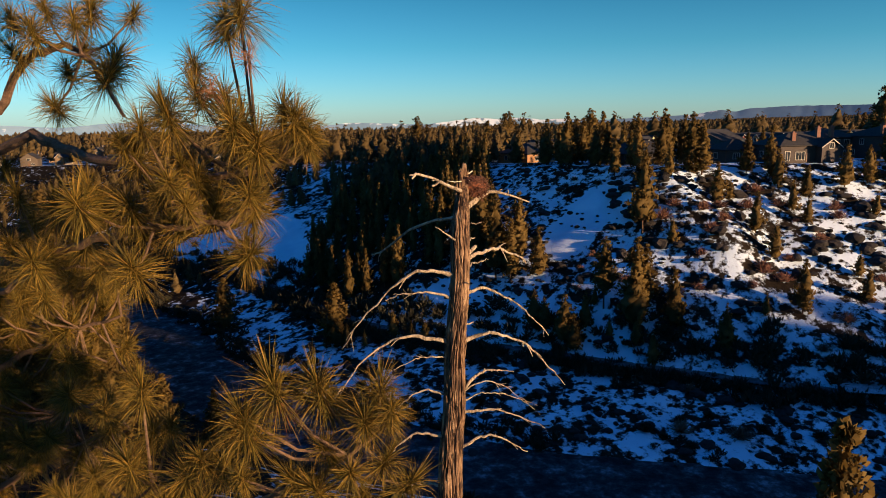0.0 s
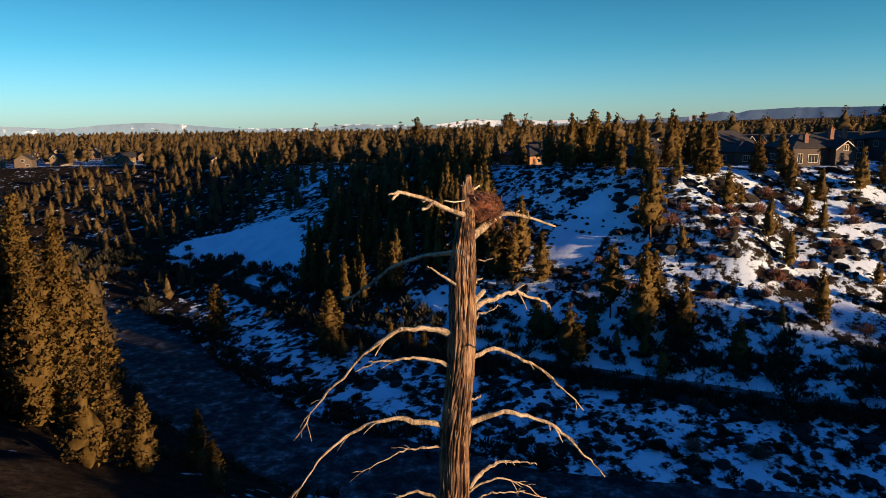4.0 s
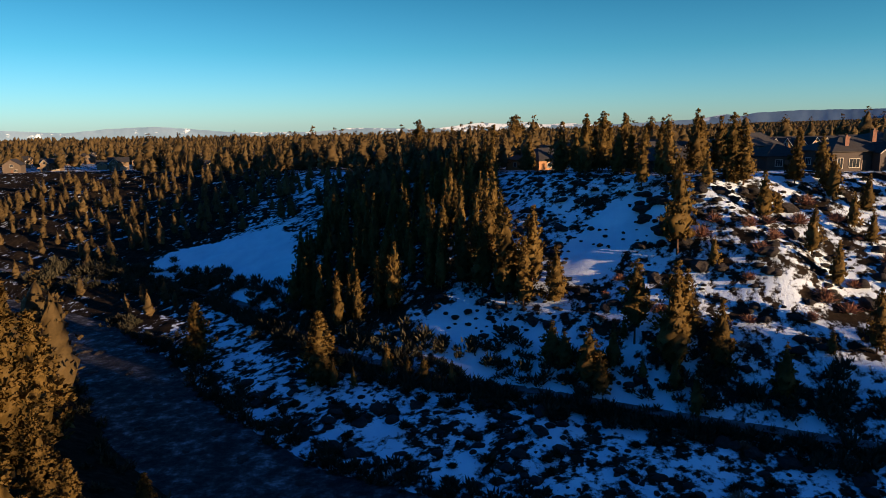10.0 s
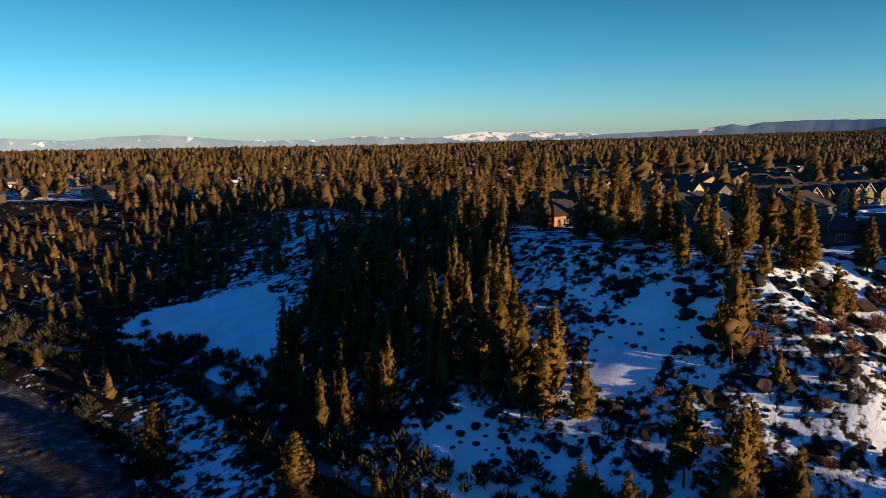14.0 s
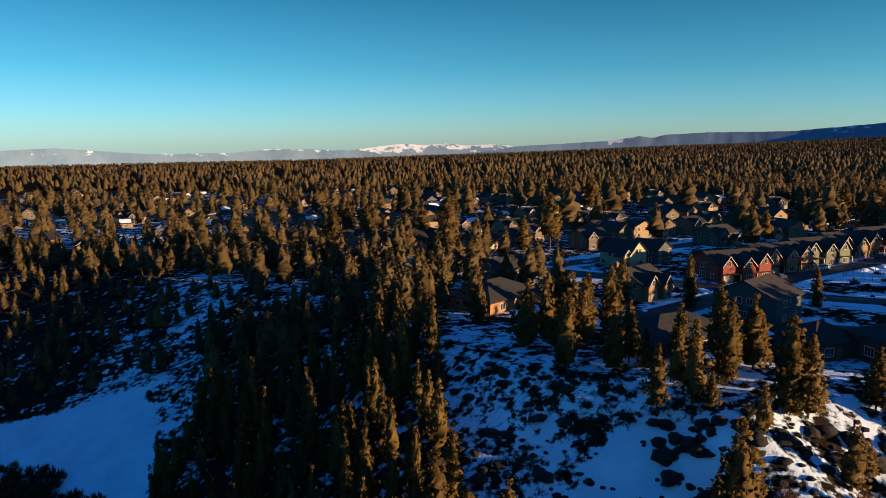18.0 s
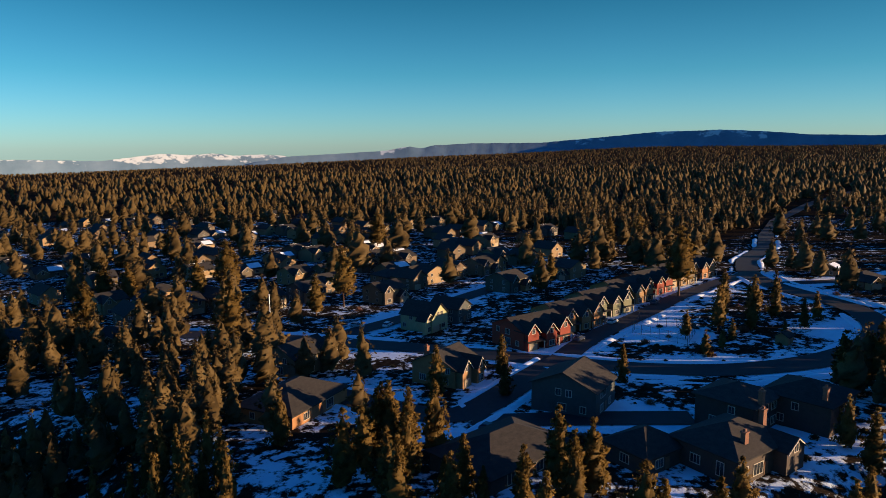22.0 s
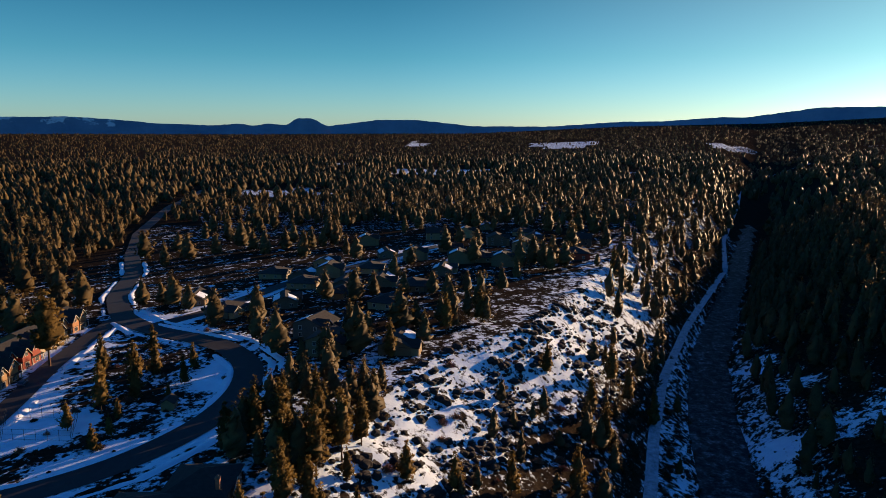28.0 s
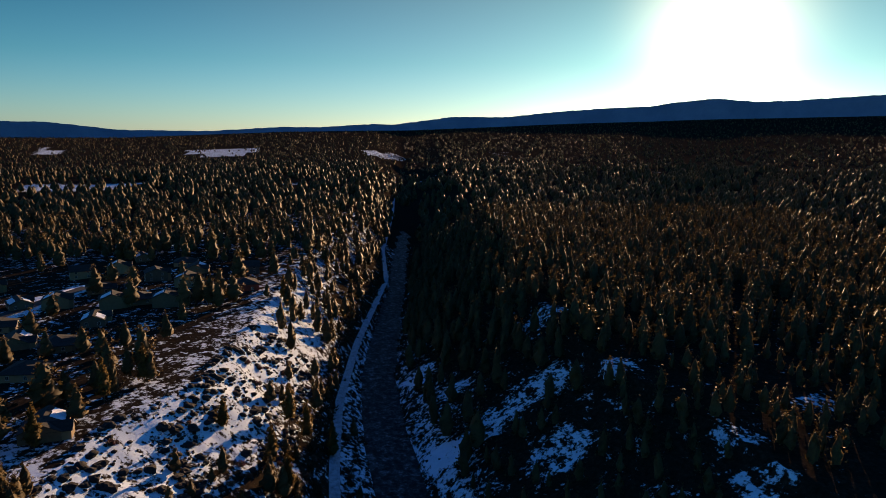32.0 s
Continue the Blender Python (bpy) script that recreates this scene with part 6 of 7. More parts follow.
high = free_branch([(0.55, 20.35, 11.12), (0.44, 19.75, 11.22), (0.16, 19.5, 11.36), (-0.08, 19.32, 11.50), (-0.2, 19.2, 11.575), (-0.42, 19.05, 11.66), (-0.6, 18.97, 11.71), (-0.73, 18.9, 11.75)], (0.052, 0.031), 31)
free_branch([(-0.07, 19.32, 11.50), (-0.13, 19.1, 11.47), (-0.2, 18.95, 11.42), (-0.28, 18.9, 11.415)], (0.036, 0.026), 32, high, name="twig")
free_branch([(-0.72, 18.9, 11.75), (-0.76, 18.8, 11.70), (-0.83, 18.68, 11.63)], (0.036, 0.026), 33, high, name="twig")
free_branch([(-0.72, 18.9, 11.75), (-0.80, 18.76, 11.735), (-0.89, 18.66, 11.73)], (0.026, 0.015), 34, high, name="twig")
free_branch([(-0.2, 19.18, 11.57), (-0.26, 19.1, 11.53), (-0.3, 19.12, 11.55)], (0.018, 0.007), 39, high, name="twig")
back_arm = free_branch([(0.7, 20.4, 10.6), (1.1, 20.9, 10.84), (1.44, 21.35, 10.98), (1.7, 21.7, 10.94), (1.95, 21.95, 10.86), (2.3, 22.15, 10.74), (2.85, 22.5, 10.5)], (0.085, 0.022), 40)
free_branch([(2.1, 22.05, 10.8), (2.12, 21.95, 10.92), (2.08, 21.9, 10.99)], (0.03, 0.012), 41, back_arm, name="twig")
free_branch([(1.75, 21.75, 10.93), (1.85, 21.7, 11.0), (1.9, 21.75, 11.02)], (0.03, 0.01), 42, back_arm, name="twig")
far_arm = crooked_branch(9.75, 150, [(0.1, 0.62), (1.0, 0.45), (1.82, 0.12), (2.4, -0.32), (2.9, -0.68), (3.27, -0.8)], (0.05, 0.022), 35)
crooked_branch(9.75, 150, [(2.9, -0.66), (3.0, -0.85), (3.02, -1.0)], (0.022, 0.008), 36, far_arm)
crooked_branch(8.6, 200, [(0.1, 1.12), (0.45, 1.36), (0.62, 1.5), (0.74, 1.56)], (0.034, 0.012), 37)
crooked_branch(9.05, 52, [(0.1, 0.02), (0.5, 0.22), (0.8, 0.36)], (0.075, 0.05), 38)

# the nest of sticks in the broken top
NEST = Vector((0.90, 20.92, 11.22))
nest = empty("bird_nest", pose(*NEST), "large untidy bird nest of brown sticks in the dead tree", "nest")
bm = bmesh.new()
bmesh.ops.create_icosphere(bm, subdivisions=4, radius=1.0)
for v in bm.verts:
    n = noise.noise(v.co * 3.1) * 0.10 + noise.noise(v.co * 9) * 0.05
    k = 1 + n
    v.co = Vector((v.co.x * 0.45 * k, v.co.y * 0.45 * k, v.co.z * (0.26 if v.co.z > 0 else 0.34) * k))
part("lining", bm, MAT_LITTER, nest, "matted red-brown twigs and litter").data.shade_smooth()


def stick(bm, c, d, l, r, seed):
    rng = random.Random(seed)
    bend = Vector((rng.uniform(-1, 1), rng.uniform(-1, 1), rng.uniform(-1, 1))) * l * 0.08
    tube(bm, [c - d * l / 2, c + bend, c + d * l / 2], [r, r * 0.9, r * 0.55], 4, seed)


rng = random.Random(5)
fine = bmesh.new()
for i in range(900):
    a, e = rng.uniform(0, 6.28), rng.uniform(-1.0, 1.25)
    p = Vector((math.cos(a) * math.cos(e) * 0.43, math.sin(a) * math.cos(e) * 0.43, math.sin(e) * (0.27 if e > 0 else 0.34)))
    tang = Vector((-math.sin(a), math.cos(a), 0)) * rng.choice((-1, 1)) + Vector((rng.uniform(-0.8, 0.8), rng.uniform(-0.8, 0.8), rng.uniform(-0.7, 0.2)))
    stick(fine, p * rng.uniform(0.95, 1.08), tang.normalized(), rng.uniform(0.08, 0.30), rng.uniform(0.003, 0.007), i)
part("twigs", fine, MAT_STICK, nest, "tangle of thin brown twigs")["kind"] = "stuff"
for i in range(170):
    a = rng.gauss(-0.45, 0.9)
    e = rng.uniform(-1.0, 0.4)
    p = Vector((math.cos(a) * math.cos(e) * 0.44, math.sin(a) * math.cos(e) * 0.44, math.sin(e) * 0.32))
    out = Vector((math.cos(a), math.sin(a), 0))
    tang = Vector((-math.sin(a), math.cos(a), 0)) * rng.choice((-1, 1)) * rng.uniform(0.2, 1) + out * rng.uniform(-0.1, 0.5) + Vector((0, 0, rng.uniform(-1.1, 0.1)))
    bm = bmesh.new()
    stick(bm, p, tang.normalized(), rng.uniform(0.25, 0.62), rng.uniform(0.007, 0.015), 900 + i)
    part("stick", bm, MAT_STICK, nest)
MAT_PALE = weathered("bleached_stick", (0.42, 0.33, 0.22), (0.60, 0.50, 0.36), (0.72, 0.62, 0.48), 10)
for (p, q, r) in [((-0.33, -0.62, 0.19), (-0.75, -1.0, 0.24), 0.013), ((-0.18, 0.1, 0.36), (0.03, 0.28, 0.42), 0.028), ((-0.12, -0.32, 0.22), (0.02, -0.36, 0.08), 0.014)]:
    bm = bmesh.new()
    p, q = Vector(p), Vector(q)
    tube(bm, [p, (p + q) / 2 + Vector((0, 0, -0.03)), q], [r, r * 0.95, r * 0.7], 8, 3, 0.06)
    part("stick", bm, MAT_PALE, nest, "bleached pale stick")
for (p, q, h, r) in [((-0.38, 0.15, 0.22), (0.22, 0.1, 0.16), 0.14, 0.013), ((-0.2, -0.3, 0.14), (0.28, -0.34, 0.12), 0.03, 0.013), ((0.0, -0.38, 0.1), (0.26, -0.46, -0.18), 0.06, 0.015)]:
    bm = bmesh.new()
    p, q = Vector(p), Vector(q)
    tube(bm, [p.lerp(q, k / 6) + Vector((0, 0, h * math.sin(math.pi * k / 6))) for k in range(7)], [r * (1 - 0.06 * k) for k in range(7)], 6, 5, 0.1)
    part("stick", bm, MAT_STICK, nest, "curved brown stick laid over the nest")

# ---- the pine beside the flight's start ----
def needle_material(name, c0, c1, c2):
    m, nt, b = base(name, 0.6, 0, 0.12)
    nt.links.new(ramp(nt, rand_of(nt, True), [(0.0, c0), (0.5, c1), (1.0, c2)]), b.inputs["Base Color"])
    return m


MAT_LONG = needle_material("long_pine_needle", (0.045, 0.035, 0.006), (0.115, 0.078, 0.012), (0.22, 0.125, 0.022))
MAT_DRY = needle_material("dry_pine_needle", (0.20, 0.07, 0.03), (0.30, 0.11, 0.05), (0.22, 0.13, 0.05))
MAT_TWIG = surface("pine_twig_bark", (0.06, 0.035, 0.022), (0.22, 0.13, 0.075), 30, 0.9, 0.7, 0.01)


def tuft_mesh(seed, n=150, length=0.165, mat=None):
    """A brush of long needles round a shoot."""
    rng = np.random.RandomState(seed)
    V, T = [], []
    for i in range(n):
        z0 = rng.uniform(-0.06, 0.05)
        a = rng.uniform(0, 6.283)
        e = rng.uniform(-0.75, 1.4) ** 1.0 + z0 * 4 if rng.uniform() < 0.8 else rng.uniform(-1.3, -0.3)
        d = np.array([math.cos(a) * math.cos(e), math.sin(a) * math.cos(e), math.sin(e)])
        s = np.cross(d, rng.normal(0, 1, 3))
        s /= np.linalg.norm(s) + 1e-9
        l = length * rng.uniform(0.6, 1.2)
        w = 0.0015
        p = np.array([0, 0, z0])
        sag = np.array([0, 0, -rng.uniform(0.05, 0.22) * l * math.cos(e)])
        k = len(V)
        V += [p + s * w, p - s * w, p + d * l * 0.55 + s * w, p + d * l * 0.55 - s * w, p + d * l + sag]
        T += [(k, k + 1, k + 3), (k, k + 3, k + 2), (k + 2, k + 3, k + 4)]
    return tris_mesh("needle_tuft", np.array(V), np.array(T), mat or MAT_LONG)


TUFTS = [tuft_mesh(i, 380, 0.155 + 0.012 * i) for i in range(6)]
DRY_TUFT = tuft_mesh(9, 110, 0.14, MAT_DRY)
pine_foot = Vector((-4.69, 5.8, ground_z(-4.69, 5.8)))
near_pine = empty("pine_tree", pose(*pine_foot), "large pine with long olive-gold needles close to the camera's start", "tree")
bm = bmesh.new()
tube(bm, [Vector((0.05 * math.sin(i), 0.05 * math.cos(i * 1.3), -0.6 + 24 * i / 20)) for i in range(21)], [0.34 - 0.015 * i for i in range(21)], 14, 4, 0.1)
part("trunk", bm, MAT_BARK, near_pine).data.shade_smooth()


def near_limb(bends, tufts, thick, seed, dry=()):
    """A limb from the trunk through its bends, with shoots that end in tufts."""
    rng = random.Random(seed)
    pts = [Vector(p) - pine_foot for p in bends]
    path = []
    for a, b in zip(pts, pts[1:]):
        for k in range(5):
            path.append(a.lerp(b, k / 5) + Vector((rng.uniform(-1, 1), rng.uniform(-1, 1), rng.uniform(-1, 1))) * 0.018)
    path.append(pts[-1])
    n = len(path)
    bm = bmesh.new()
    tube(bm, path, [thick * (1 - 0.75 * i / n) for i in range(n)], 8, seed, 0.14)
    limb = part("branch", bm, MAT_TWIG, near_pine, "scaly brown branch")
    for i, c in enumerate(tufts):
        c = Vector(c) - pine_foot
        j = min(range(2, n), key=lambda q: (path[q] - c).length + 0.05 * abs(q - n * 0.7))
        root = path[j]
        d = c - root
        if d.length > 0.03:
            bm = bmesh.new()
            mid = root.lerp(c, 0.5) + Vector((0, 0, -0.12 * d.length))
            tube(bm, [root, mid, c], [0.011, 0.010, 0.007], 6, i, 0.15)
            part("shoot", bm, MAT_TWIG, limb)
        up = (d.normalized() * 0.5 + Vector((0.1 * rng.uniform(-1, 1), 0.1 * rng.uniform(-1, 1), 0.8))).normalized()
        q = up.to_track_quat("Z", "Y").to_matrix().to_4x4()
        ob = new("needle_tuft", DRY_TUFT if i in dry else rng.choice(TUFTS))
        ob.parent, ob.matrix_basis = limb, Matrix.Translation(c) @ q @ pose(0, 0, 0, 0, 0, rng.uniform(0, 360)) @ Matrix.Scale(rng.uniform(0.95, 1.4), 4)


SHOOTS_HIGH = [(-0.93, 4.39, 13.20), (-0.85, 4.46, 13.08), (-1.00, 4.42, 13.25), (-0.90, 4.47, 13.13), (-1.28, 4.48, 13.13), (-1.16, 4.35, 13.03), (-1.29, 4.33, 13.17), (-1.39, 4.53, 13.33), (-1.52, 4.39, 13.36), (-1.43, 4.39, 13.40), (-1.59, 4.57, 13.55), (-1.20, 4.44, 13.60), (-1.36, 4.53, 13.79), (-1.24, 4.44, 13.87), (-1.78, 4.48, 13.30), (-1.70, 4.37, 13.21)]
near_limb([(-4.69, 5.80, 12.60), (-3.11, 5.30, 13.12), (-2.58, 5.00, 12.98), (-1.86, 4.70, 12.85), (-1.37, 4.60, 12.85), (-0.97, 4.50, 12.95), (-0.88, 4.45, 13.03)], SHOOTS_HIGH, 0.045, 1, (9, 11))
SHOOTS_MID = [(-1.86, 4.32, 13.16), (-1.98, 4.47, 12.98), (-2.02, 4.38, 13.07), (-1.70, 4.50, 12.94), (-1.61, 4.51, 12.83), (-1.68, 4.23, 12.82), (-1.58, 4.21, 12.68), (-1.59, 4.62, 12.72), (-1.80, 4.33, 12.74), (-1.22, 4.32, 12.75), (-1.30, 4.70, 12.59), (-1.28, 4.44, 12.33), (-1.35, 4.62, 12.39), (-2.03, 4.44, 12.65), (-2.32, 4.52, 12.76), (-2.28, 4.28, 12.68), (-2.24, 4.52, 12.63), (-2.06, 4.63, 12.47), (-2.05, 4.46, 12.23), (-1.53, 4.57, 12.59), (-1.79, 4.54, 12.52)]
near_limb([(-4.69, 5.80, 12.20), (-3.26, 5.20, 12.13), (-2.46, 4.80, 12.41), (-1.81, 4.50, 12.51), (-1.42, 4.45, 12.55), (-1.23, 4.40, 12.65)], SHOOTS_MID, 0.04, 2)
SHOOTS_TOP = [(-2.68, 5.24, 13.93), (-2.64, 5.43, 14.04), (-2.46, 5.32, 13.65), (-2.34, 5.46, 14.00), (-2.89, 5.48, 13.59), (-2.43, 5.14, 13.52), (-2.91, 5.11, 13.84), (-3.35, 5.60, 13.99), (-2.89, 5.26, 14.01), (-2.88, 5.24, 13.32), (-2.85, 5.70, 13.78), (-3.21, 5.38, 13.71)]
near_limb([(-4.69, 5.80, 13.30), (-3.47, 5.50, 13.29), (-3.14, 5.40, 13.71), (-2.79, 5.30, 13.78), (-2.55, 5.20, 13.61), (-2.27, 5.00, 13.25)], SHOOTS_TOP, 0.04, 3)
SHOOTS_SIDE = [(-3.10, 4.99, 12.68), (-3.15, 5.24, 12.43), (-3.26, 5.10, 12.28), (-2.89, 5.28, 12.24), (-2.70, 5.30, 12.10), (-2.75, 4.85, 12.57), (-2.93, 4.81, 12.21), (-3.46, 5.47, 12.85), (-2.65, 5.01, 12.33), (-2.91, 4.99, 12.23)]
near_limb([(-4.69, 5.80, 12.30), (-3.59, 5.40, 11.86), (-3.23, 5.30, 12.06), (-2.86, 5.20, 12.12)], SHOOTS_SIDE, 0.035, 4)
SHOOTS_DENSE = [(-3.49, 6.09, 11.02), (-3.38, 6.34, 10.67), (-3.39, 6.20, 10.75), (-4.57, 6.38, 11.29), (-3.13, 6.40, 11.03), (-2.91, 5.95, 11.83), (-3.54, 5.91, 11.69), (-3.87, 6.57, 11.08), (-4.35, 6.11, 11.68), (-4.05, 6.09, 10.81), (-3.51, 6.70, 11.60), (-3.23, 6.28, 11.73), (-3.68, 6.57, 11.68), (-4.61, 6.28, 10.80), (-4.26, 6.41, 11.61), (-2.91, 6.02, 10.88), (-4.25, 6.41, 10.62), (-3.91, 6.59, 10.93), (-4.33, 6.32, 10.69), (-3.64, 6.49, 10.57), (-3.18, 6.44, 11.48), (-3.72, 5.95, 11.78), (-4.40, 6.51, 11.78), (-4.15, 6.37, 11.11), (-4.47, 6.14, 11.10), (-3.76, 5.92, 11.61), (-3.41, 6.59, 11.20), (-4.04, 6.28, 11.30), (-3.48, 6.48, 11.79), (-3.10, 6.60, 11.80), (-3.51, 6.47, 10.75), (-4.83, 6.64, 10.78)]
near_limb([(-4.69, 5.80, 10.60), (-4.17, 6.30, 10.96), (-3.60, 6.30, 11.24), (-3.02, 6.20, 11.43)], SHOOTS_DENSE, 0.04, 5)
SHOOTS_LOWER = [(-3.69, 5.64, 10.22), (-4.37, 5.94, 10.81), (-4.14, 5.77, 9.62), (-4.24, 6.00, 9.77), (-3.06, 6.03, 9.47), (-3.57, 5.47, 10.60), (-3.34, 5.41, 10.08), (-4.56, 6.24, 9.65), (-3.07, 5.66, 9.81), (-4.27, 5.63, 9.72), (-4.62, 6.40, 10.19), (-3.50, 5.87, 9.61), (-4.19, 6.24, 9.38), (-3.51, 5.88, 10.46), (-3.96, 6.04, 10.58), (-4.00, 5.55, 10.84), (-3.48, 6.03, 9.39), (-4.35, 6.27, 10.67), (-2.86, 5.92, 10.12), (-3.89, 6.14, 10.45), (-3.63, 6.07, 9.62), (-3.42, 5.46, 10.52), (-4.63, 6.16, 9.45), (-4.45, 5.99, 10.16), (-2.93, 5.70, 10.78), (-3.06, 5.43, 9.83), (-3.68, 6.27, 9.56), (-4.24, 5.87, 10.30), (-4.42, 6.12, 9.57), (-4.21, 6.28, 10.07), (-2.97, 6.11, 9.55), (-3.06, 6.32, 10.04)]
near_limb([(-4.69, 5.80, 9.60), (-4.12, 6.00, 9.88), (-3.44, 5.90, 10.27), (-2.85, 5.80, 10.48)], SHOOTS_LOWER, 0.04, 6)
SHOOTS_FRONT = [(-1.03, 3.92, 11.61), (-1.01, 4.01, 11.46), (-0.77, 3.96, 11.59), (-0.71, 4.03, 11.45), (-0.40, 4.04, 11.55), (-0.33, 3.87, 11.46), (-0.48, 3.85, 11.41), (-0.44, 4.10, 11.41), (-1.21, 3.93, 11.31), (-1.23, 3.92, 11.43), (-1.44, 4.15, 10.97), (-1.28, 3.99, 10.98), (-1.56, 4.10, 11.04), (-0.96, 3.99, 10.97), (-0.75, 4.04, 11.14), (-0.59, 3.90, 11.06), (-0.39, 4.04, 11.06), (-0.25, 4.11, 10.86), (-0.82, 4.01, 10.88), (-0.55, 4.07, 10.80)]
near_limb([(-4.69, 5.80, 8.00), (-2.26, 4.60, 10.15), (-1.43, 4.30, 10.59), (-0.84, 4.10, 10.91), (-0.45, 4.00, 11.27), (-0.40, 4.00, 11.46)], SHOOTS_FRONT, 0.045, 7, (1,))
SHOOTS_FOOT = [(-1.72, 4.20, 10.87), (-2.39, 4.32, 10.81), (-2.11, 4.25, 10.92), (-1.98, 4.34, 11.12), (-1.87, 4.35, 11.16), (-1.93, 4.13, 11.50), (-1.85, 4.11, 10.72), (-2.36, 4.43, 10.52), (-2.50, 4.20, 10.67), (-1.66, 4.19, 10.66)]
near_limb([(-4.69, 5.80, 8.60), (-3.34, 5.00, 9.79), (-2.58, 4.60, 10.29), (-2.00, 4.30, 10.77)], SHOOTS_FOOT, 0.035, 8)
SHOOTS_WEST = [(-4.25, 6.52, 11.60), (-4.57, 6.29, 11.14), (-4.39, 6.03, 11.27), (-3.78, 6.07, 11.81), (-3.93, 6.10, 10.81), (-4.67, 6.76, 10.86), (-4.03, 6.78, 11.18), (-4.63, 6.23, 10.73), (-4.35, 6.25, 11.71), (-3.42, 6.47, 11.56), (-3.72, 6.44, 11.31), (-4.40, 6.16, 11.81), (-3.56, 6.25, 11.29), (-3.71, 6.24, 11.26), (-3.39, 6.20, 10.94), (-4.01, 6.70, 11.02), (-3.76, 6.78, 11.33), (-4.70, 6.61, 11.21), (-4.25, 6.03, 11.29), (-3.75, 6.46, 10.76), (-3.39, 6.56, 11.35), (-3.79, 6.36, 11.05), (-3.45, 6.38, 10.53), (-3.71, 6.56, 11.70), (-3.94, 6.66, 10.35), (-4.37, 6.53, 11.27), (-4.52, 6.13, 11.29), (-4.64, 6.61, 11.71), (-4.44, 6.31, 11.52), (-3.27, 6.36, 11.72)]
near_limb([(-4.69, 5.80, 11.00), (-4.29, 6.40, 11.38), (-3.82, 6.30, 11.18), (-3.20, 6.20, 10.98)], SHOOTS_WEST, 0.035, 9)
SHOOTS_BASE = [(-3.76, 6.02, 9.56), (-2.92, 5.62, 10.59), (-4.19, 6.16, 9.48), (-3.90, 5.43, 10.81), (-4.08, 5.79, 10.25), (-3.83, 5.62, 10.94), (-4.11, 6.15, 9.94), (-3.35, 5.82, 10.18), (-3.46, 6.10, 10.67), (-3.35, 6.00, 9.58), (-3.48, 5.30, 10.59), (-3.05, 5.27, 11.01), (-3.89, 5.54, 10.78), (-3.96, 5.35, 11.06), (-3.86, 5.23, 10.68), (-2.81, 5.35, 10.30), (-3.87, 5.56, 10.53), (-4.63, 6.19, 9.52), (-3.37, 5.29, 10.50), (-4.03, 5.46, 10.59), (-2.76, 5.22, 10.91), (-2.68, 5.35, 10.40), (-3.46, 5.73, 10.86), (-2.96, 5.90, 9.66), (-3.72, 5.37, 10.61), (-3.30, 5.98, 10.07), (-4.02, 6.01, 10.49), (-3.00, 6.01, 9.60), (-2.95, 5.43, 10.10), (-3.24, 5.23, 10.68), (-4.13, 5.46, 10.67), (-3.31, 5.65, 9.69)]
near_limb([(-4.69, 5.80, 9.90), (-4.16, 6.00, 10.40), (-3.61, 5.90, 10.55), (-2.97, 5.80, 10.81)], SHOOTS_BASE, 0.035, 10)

# ---- boulders and shrubs ----
def rock_mesh(seed, sub=2):
    rng = random.Random(seed)
    bm = bmesh.new()
    bmesh.ops.create_icosphere(bm, subdivisions=sub, radius=1.0)
    off = Vector((rng.uniform(-9, 9), rng.uniform(-9, 9), rng.uniform(-9, 9)))
    for v in bm.verts:
        k = 1 + 0.5 * noise.noise(v.co * 0.9 + off) + 0.35 * noise.noise(v.co * 2.6 + off)
        q = v.co * k
        v.co = Vector((round(q.x * 2.4) / 2.4 * 0.4 + q.x * 0.6, round(q.y * 2.4) / 2.4 * 0.4 + q.y * 0.6, q.z * 0.75))
    return bm


ROCKS = []
for i in range(7):
    bm = rock_mesh(i, 2)
    bmesh.ops.triangulate(bm, faces=bm.faces)
    me = bpy.data.meshes.new("boulder")
    bm.to_mesh(me)
    me.materials.append(MAT_BASALT)
    bm.verts.ensure_lookup_table()
    ROCKS.append((me, np.array([v.co[:] for v in bm.verts]), np.array([[l.vert.index for l in f.loops] for f in bm.faces])))
    bm.free()


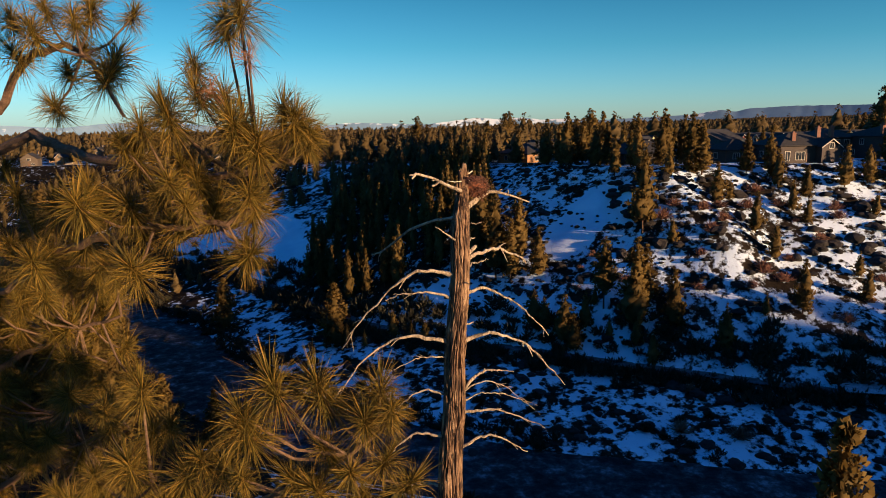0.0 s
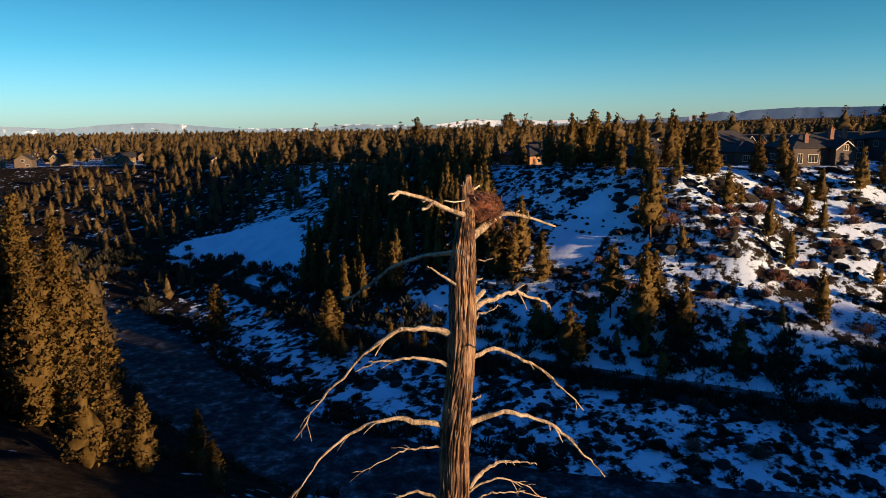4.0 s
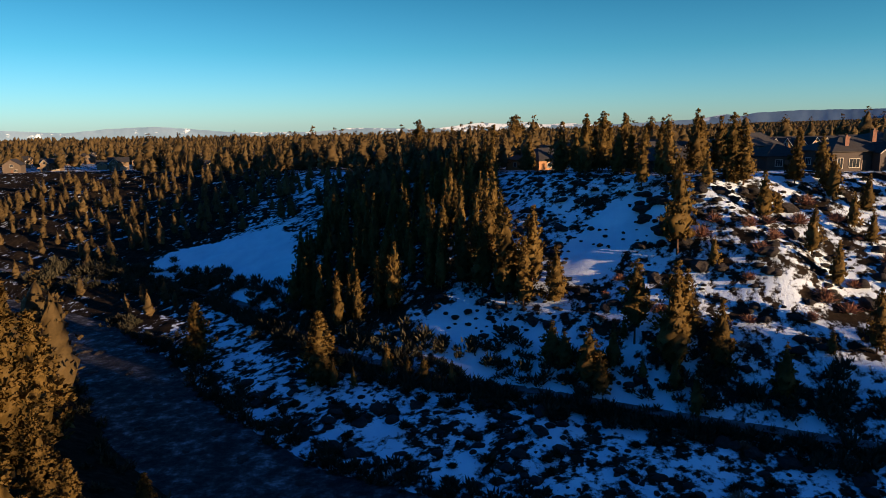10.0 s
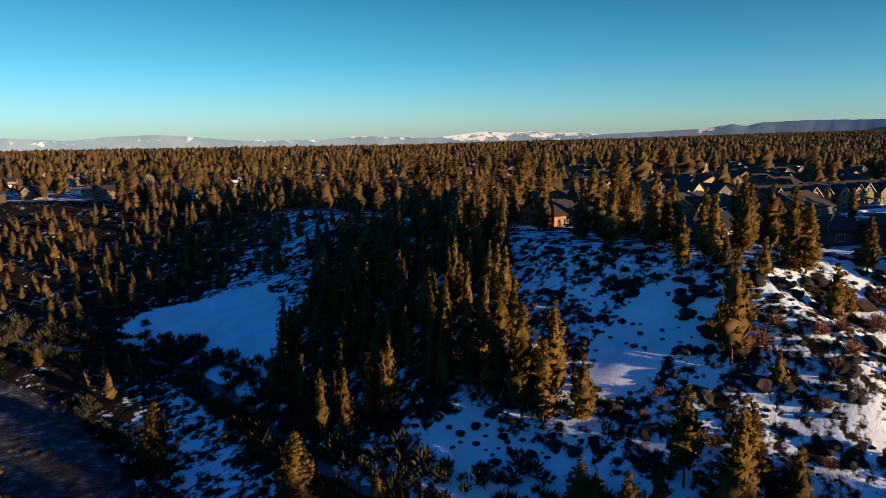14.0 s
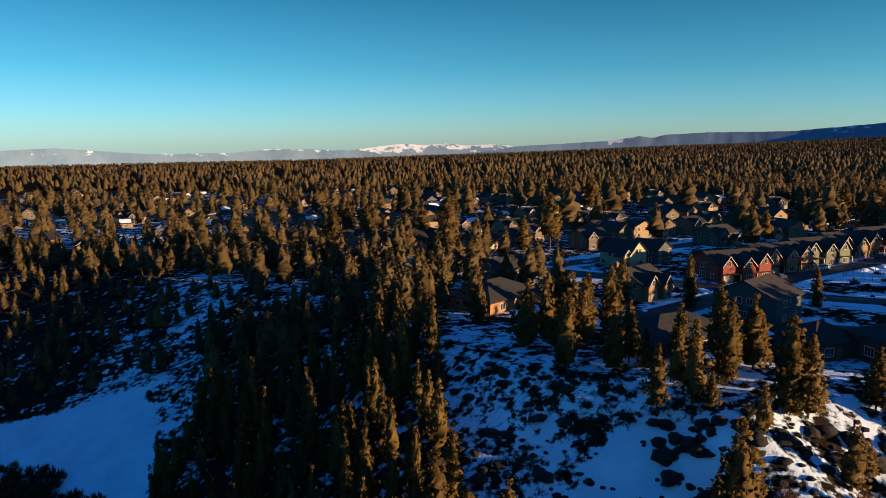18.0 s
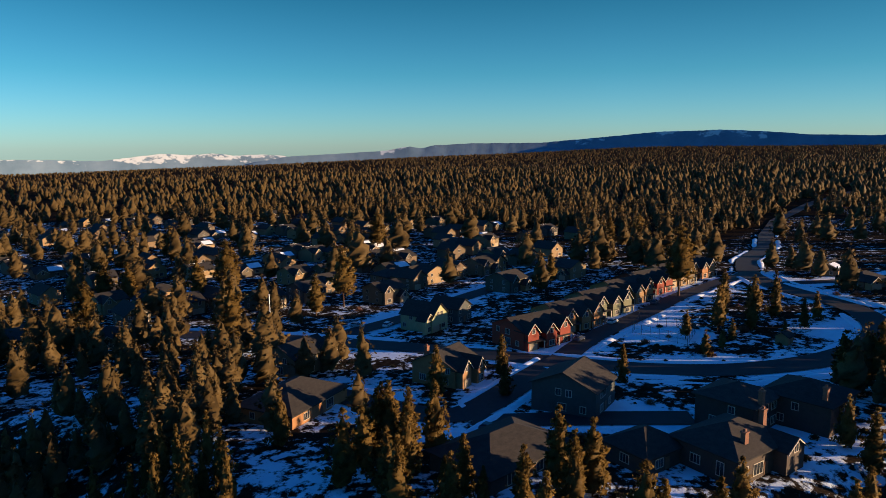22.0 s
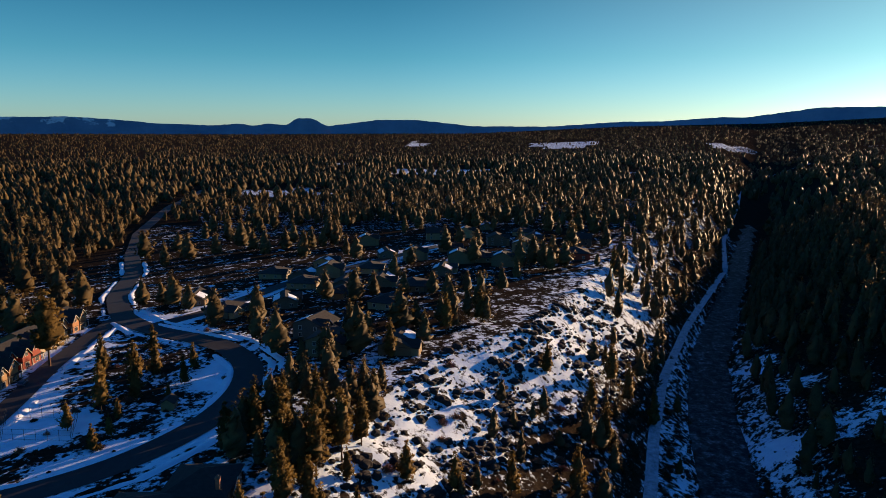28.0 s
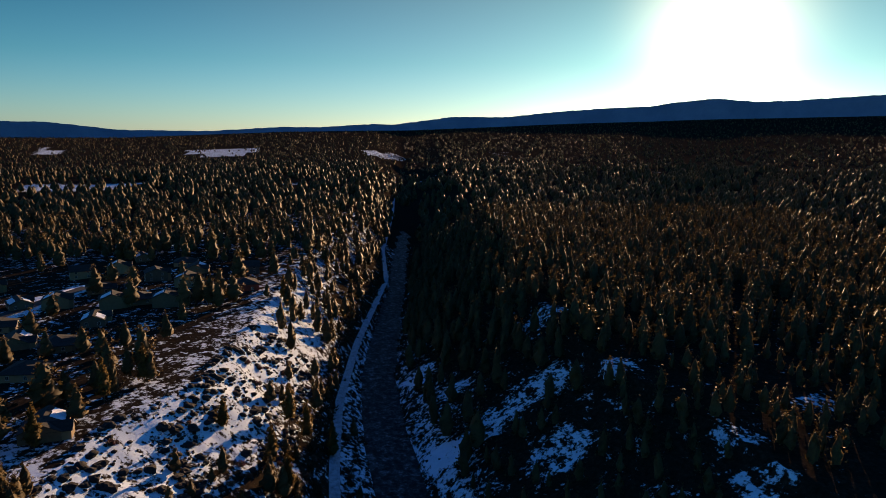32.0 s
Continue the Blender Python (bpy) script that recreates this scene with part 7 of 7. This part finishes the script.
def rock_field(n, x0, x1, y0, y1, seed, keep, size, singles, label, group):
    """Boulders on a slope: the biggest as things, the rest joined."""
    rng = np.random.RandomState(seed)
    x, y = rng.uniform(x0, x1, n * 3), rng.uniform(y0, y1, n * 3)
    ok = keep(x, y) & (dist_line(x, y, TRAIL)[0] > 3) & (dist_line(x, y, RIVER)[0] > 8)
    clump = waves(x, y, 11, seed) + rng.normal(0, 0.4, len(x)) > -0.1
    x, y = x[ok & clump][:n], y[ok & clump][:n]
    s = size[0] + (size[1] - size[0]) * rng.uniform(0, 1, len(x)) ** 3
    order = np.argsort(-s)
    x, y, s = x[order], y[order], s[order]
    z = height(x, y)
    for i in range(min(singles, len(x))):
        ob = new("boulder", ROCKS[rng.randint(7)][0])
        ob.matrix_basis = pose(x[i], y[i], z[i] + s[i] * 0.12, rng.uniform(-15, 15), rng.uniform(-15, 15), rng.uniform(0, 360)) @ Matrix.Diagonal((s[i] * rng.uniform(0.8, 1.4), s[i], s[i] * rng.uniform(0.6, 1.0), 1))
        tagged(ob, label, "boulder", group)
    V, T, off = [], [], 0
    for i in range(min(singles, len(x)), len(x)):
        _, v, t = ROCKS[rng.randint(7)]
        a = rng.uniform(0, 6.283)
        c, q = math.cos(a), math.sin(a)
        w = s[i] * rng.uniform(0.8, 1.4)
        V.append(np.stack([(v[:, 0] * c - v[:, 1] * q) * w + x[i], (v[:, 0] * q + v[:, 1] * c) * s[i] + y[i], v[:, 2] * s[i] * 0.8 + z[i] + 0.1 * s[i]], 1))
        T.append(t + off)
        off += len(v)
    me = tris_mesh("talus_rocks", np.concatenate(V), np.concatenate(T), MAT_BASALT)
    tagged(new("talus_rocks", me), "dark basalt rocks lying in the snow", "rocks", group, "stuff")


rock_field(2700, 40, 330, 95, 175, 41, lambda x, y: (rim_side(x, y) < np.where(x < 135, -5, 2)) & (rim_side(x, y) > -32) & (x > 38), (0.4, 1.8), 170, "dark basalt boulder lying in snow on the rim slope", "rim boulders")
rock_field(700, -20, 60, 125, 200, 42, lambda x, y: (rim_side(x, y) < 0) & (rim_side(x, y) > -45), (0.3, 1.3), 40, "dark rock poking out of the shaded snow", "slope rocks")
rock_field(900, -70, 110, 70, 150, 43, lambda x, y: (dist_line(x, y, RIVER)[0] < 34) & (dist_line(x, y, RIVER)[1] > 0) & (dist_line(x, y, TRAIL)[1] < 0), (0.3, 1.4), 60, "dark river-bank boulder with a snow cap", "bank boulders")
rock_field(700, 110, 420, -10, 90, 44, lambda x, y: (dist_line(x, y, RIVER)[0] < 26), (0.3, 1.3), 20, "dark river-bank boulder with a snow cap", "bank boulders")
rng = np.random.RandomState(17)
for i in range(46):
    t = rng.uniform(0, 1)
    px, py = np.interp(t, np.linspace(0, 1, 9), [-98, -70, -48, -26, 12, 84, 168, 234, 330]), np.interp(t, np.linspace(0, 1, 9), [192, 162, 132, 110, 91, 77, 68, 65, 57])
    ob = new("river_rock", ROCKS[rng.randint(7)][0])
    s = rng.uniform(0.4, 1.3)
    ob.matrix_basis = pose(px + rng.uniform(-7, 7), py + rng.uniform(-7, 7), RIVER_Z + 0.1, 0, 0, rng.uniform(0, 360)) @ Matrix.Diagonal((s * 1.4, s, s * 0.6, 1))
    tagged(ob, "wet dark rock breaking the river's surface", "rock", "river rocks")

MAT_SHRUB = surface("bare_red_twigs", (0.12, 0.055, 0.035), (0.28, 0.13, 0.08), 3, 0.9, 0, 0, 0.3)
MAT_BRUSH = surface("dark_brush", (0.014, 0.016, 0.009), (0.055, 0.044, 0.022), 2, 0.9, 0, 0, 0.3)


def shrub_mesh(seed, n, leafy):
    rng = np.random.RandomState(seed)
    V, T = [], []
    for i in range(n):
        a, e = rng.uniform(0, 6.283), rng.uniform(0.25, 1.5)
        d = np.array([math.cos(a) * math.cos(e), math.sin(a) * math.cos(e), math.sin(e)])
        r0, l = rng.uniform(0.15, 0.7), rng.uniform(0.25, 0.5)
        s = np.cross(d, rng.normal(0, 1, 3))
        s /= np.linalg.norm(s)
        p = d * r0 + rng.normal(0, 0.1, 3) * [1, 1, 0.3]
        w = 0.11 if leafy else 0.028
        k = len(V)
        V += [p - s * w, p + s * w, p + d * l + rng.normal(0, 0.08, 3)]
        T += [(k, k + 1, k + 2)]
        if not leafy:
            V += [p * 0, p * 0 + s * 0.02, p]
            T += [(k + 3, k + 4, k + 5)]
    return np.array(V), np.array(T)


SHRUBS = [tris_mesh("shrub", *shrub_mesh(i, 420, False), MAT_SHRUB) for i in range(3)]
BRUSH = [tris_mesh("bush", *shrub_mesh(20 + i, 260, True), MAT_BRUSH) for i in range(3)]


def shrubs(n, x0, x1, y0, y1, seed, keep, meshes, size, name, label, group):
    for x, y, s in scatter(n, x0, x1, y0, y1, seed, keep, 1.8, 8, size):
        ob = new(name, meshes[int(s * 997) % 3])
        ob.matrix_basis = pose(x, y, ground_z(x, y) - 0.1, 0, 0, s * 1000) @ Matrix.Diagonal((s, s, s * 0.85, 1))
        tagged(ob, label, "shrub", group)


for x, y, s in [(48, 148, 2.6), (50.5, 149, 2.2), (56, 141, 2.6), (59, 143, 2.2), (53, 138, 1.8), (33, 148, 1.7), (30, 146, 1.5), (64, 133, 2.2), (60, 130, 1.9), (67, 150, 2.6), (74, 150, 2.4), (28, 141, 1.5), (78, 140, 2.2), (70, 136, 1.8), (46, 152, 2.0), (85, 146, 2.2)]:
    ob = new("shrub", SHRUBS[int(s * 10) % 3])
    ob.matrix_basis = pose(x, y, ground_z(x, y) - 0.1, 0, 0, x * 37) @ Matrix.Diagonal((s, s, s * 0.9, 1))
    tagged(ob, "bare red-brown willow shrub on the snow slope", "shrub", "red shrubs")
shrubs(110, 34, 330, 80, 160, 51, lambda x, y: (rim_side(x, y) < -4), SHRUBS, (1.2, 2.6), "shrub", "bare red-brown willow shrub on the snow slope", "red shrubs")
shrubs(150, -90, 120, 80, 200, 52, lambda x, y: (dist_line(x, y, TRAIL)[0] < 8), BRUSH, (0.9, 2.2), "bush", "dark bush beside the river track", "track bushes")
shrubs(110, 120, 420, 10, 90, 53, lambda x, y: (dist_line(x, y, TRAIL)[0] < 12), BRUSH, (0.9, 2.2), "bush", "dark bush beside the river track", "track bushes")
shrubs(110, -70, 110, 60, 140, 54, lambda x, y: (dist_line(x, y, RIVER)[0] < 30), BRUSH, (0.7, 1.8), "bush", "dark low bush on the snowy bank", "bank bushes")
shrubs(90, -30, 130, 155, 200, 55, lambda x, y: (rim_side(x, y) > -6) & (rim_side(x, y) < 14), BRUSH, (0.5, 1.3), "bush", "low brown bush at the canyon rim", "rim bushes")
shrubs(90, 40, 240, 180, 300, 56, lambda x, y: rim_side(x, y) > 20, BRUSH, (0.5, 1.2), "bush", "small garden bush by the houses", "garden bushes")
shrubs(40, 60, 240, 190, 330, 57, lambda x, y: rim_side(x, y) > 25, SHRUBS, (1.2, 2.2), "shrub", "bare reddish garden tree", "garden shrubs")


def thicket(line, n, wide, off, seed, size, label):
    """Dense dark brush joined along a line."""
    rng = np.random.RandomState(seed)
    p = np.array(line, float)
    seg = np.concatenate([[0], np.cumsum(np.linalg.norm(np.diff(p, axis=0), axis=1))])
    t = rng.uniform(0, seg[-1], n)
    x, y = np.interp(t, seg, p[:, 0]), np.interp(t, seg, p[:, 1])
    tx, ty = np.interp(t + 1, seg, p[:, 0]) - x, np.interp(t + 1, seg, p[:, 1]) - y
    q = rng.normal(off, wide, n)
    l = np.hypot(tx, ty) + 1e-6
    x, y = x - ty / l * q, y + tx / l * q
    z = height(x, y)
    V, T, o = [], [], 0
    lib = [shrub_mesh(60 + i, 70, True) for i in range(4)]
    for i in range(n):
        v, f = lib[i % 4]
        s, a = rng.uniform(*size), rng.uniform(0, 6.283)
        V.append(np.stack([(v[:, 0] * math.cos(a) - v[:, 1] * math.sin(a)) * s + x[i], (v[:, 0] * math.sin(a) + v[:, 1] * math.cos(a)) * s + y[i], v[:, 2] * s * rng.uniform(0.8, 1.5) + z[i] - 0.1], 1))
        T.append(f + o)
        o += len(v)
    me = tris_mesh("thicket", np.concatenate(V), np.concatenate(T), MAT_BRUSH)
    tagged(new("thicket", me), label, "brush", kind="stuff")


thicket(TRAIL[3:14], 560, 2.4, 4.2, 1, (1.2, 2.6), "dense dark brush along the riverside track")
thicket(TRAIL[3:13], 330, 1.5, -3.2, 2, (1.0, 2.4), "dense dark brush along the riverside track")
thicket(TRAIL[13:20], 260, 1.8, 5.5, 3, (1.3, 2.8), "dark leafless brush along the riverside track")
thicket(TRAIL[13:20], 80, 1.0, -4.0, 4, (0.8, 1.6), "dark leafless brush along the riverside track")
thicket(offset_line(RIVER[4:15], -11), 280, 1.6, 0.0, 5, (0.9, 2.2), "dark brush on the near river bank")
thicket(offset_line(RIVER[5:15], 11), 140, 1.2, 0.0, 6, (0.6, 1.5), "dark brush at the water's edge")
thicket(TRAIL[7:14], 300, 0.7, -2.4, 7, (1.4, 2.6), "tall dark brush on the river side of the track")
thicket(offset_line(RIVER[3:8], 12), 260, 1.8, 0.0, 8, (0.8, 2.0), "dark brush and driftwood on the river's edge")
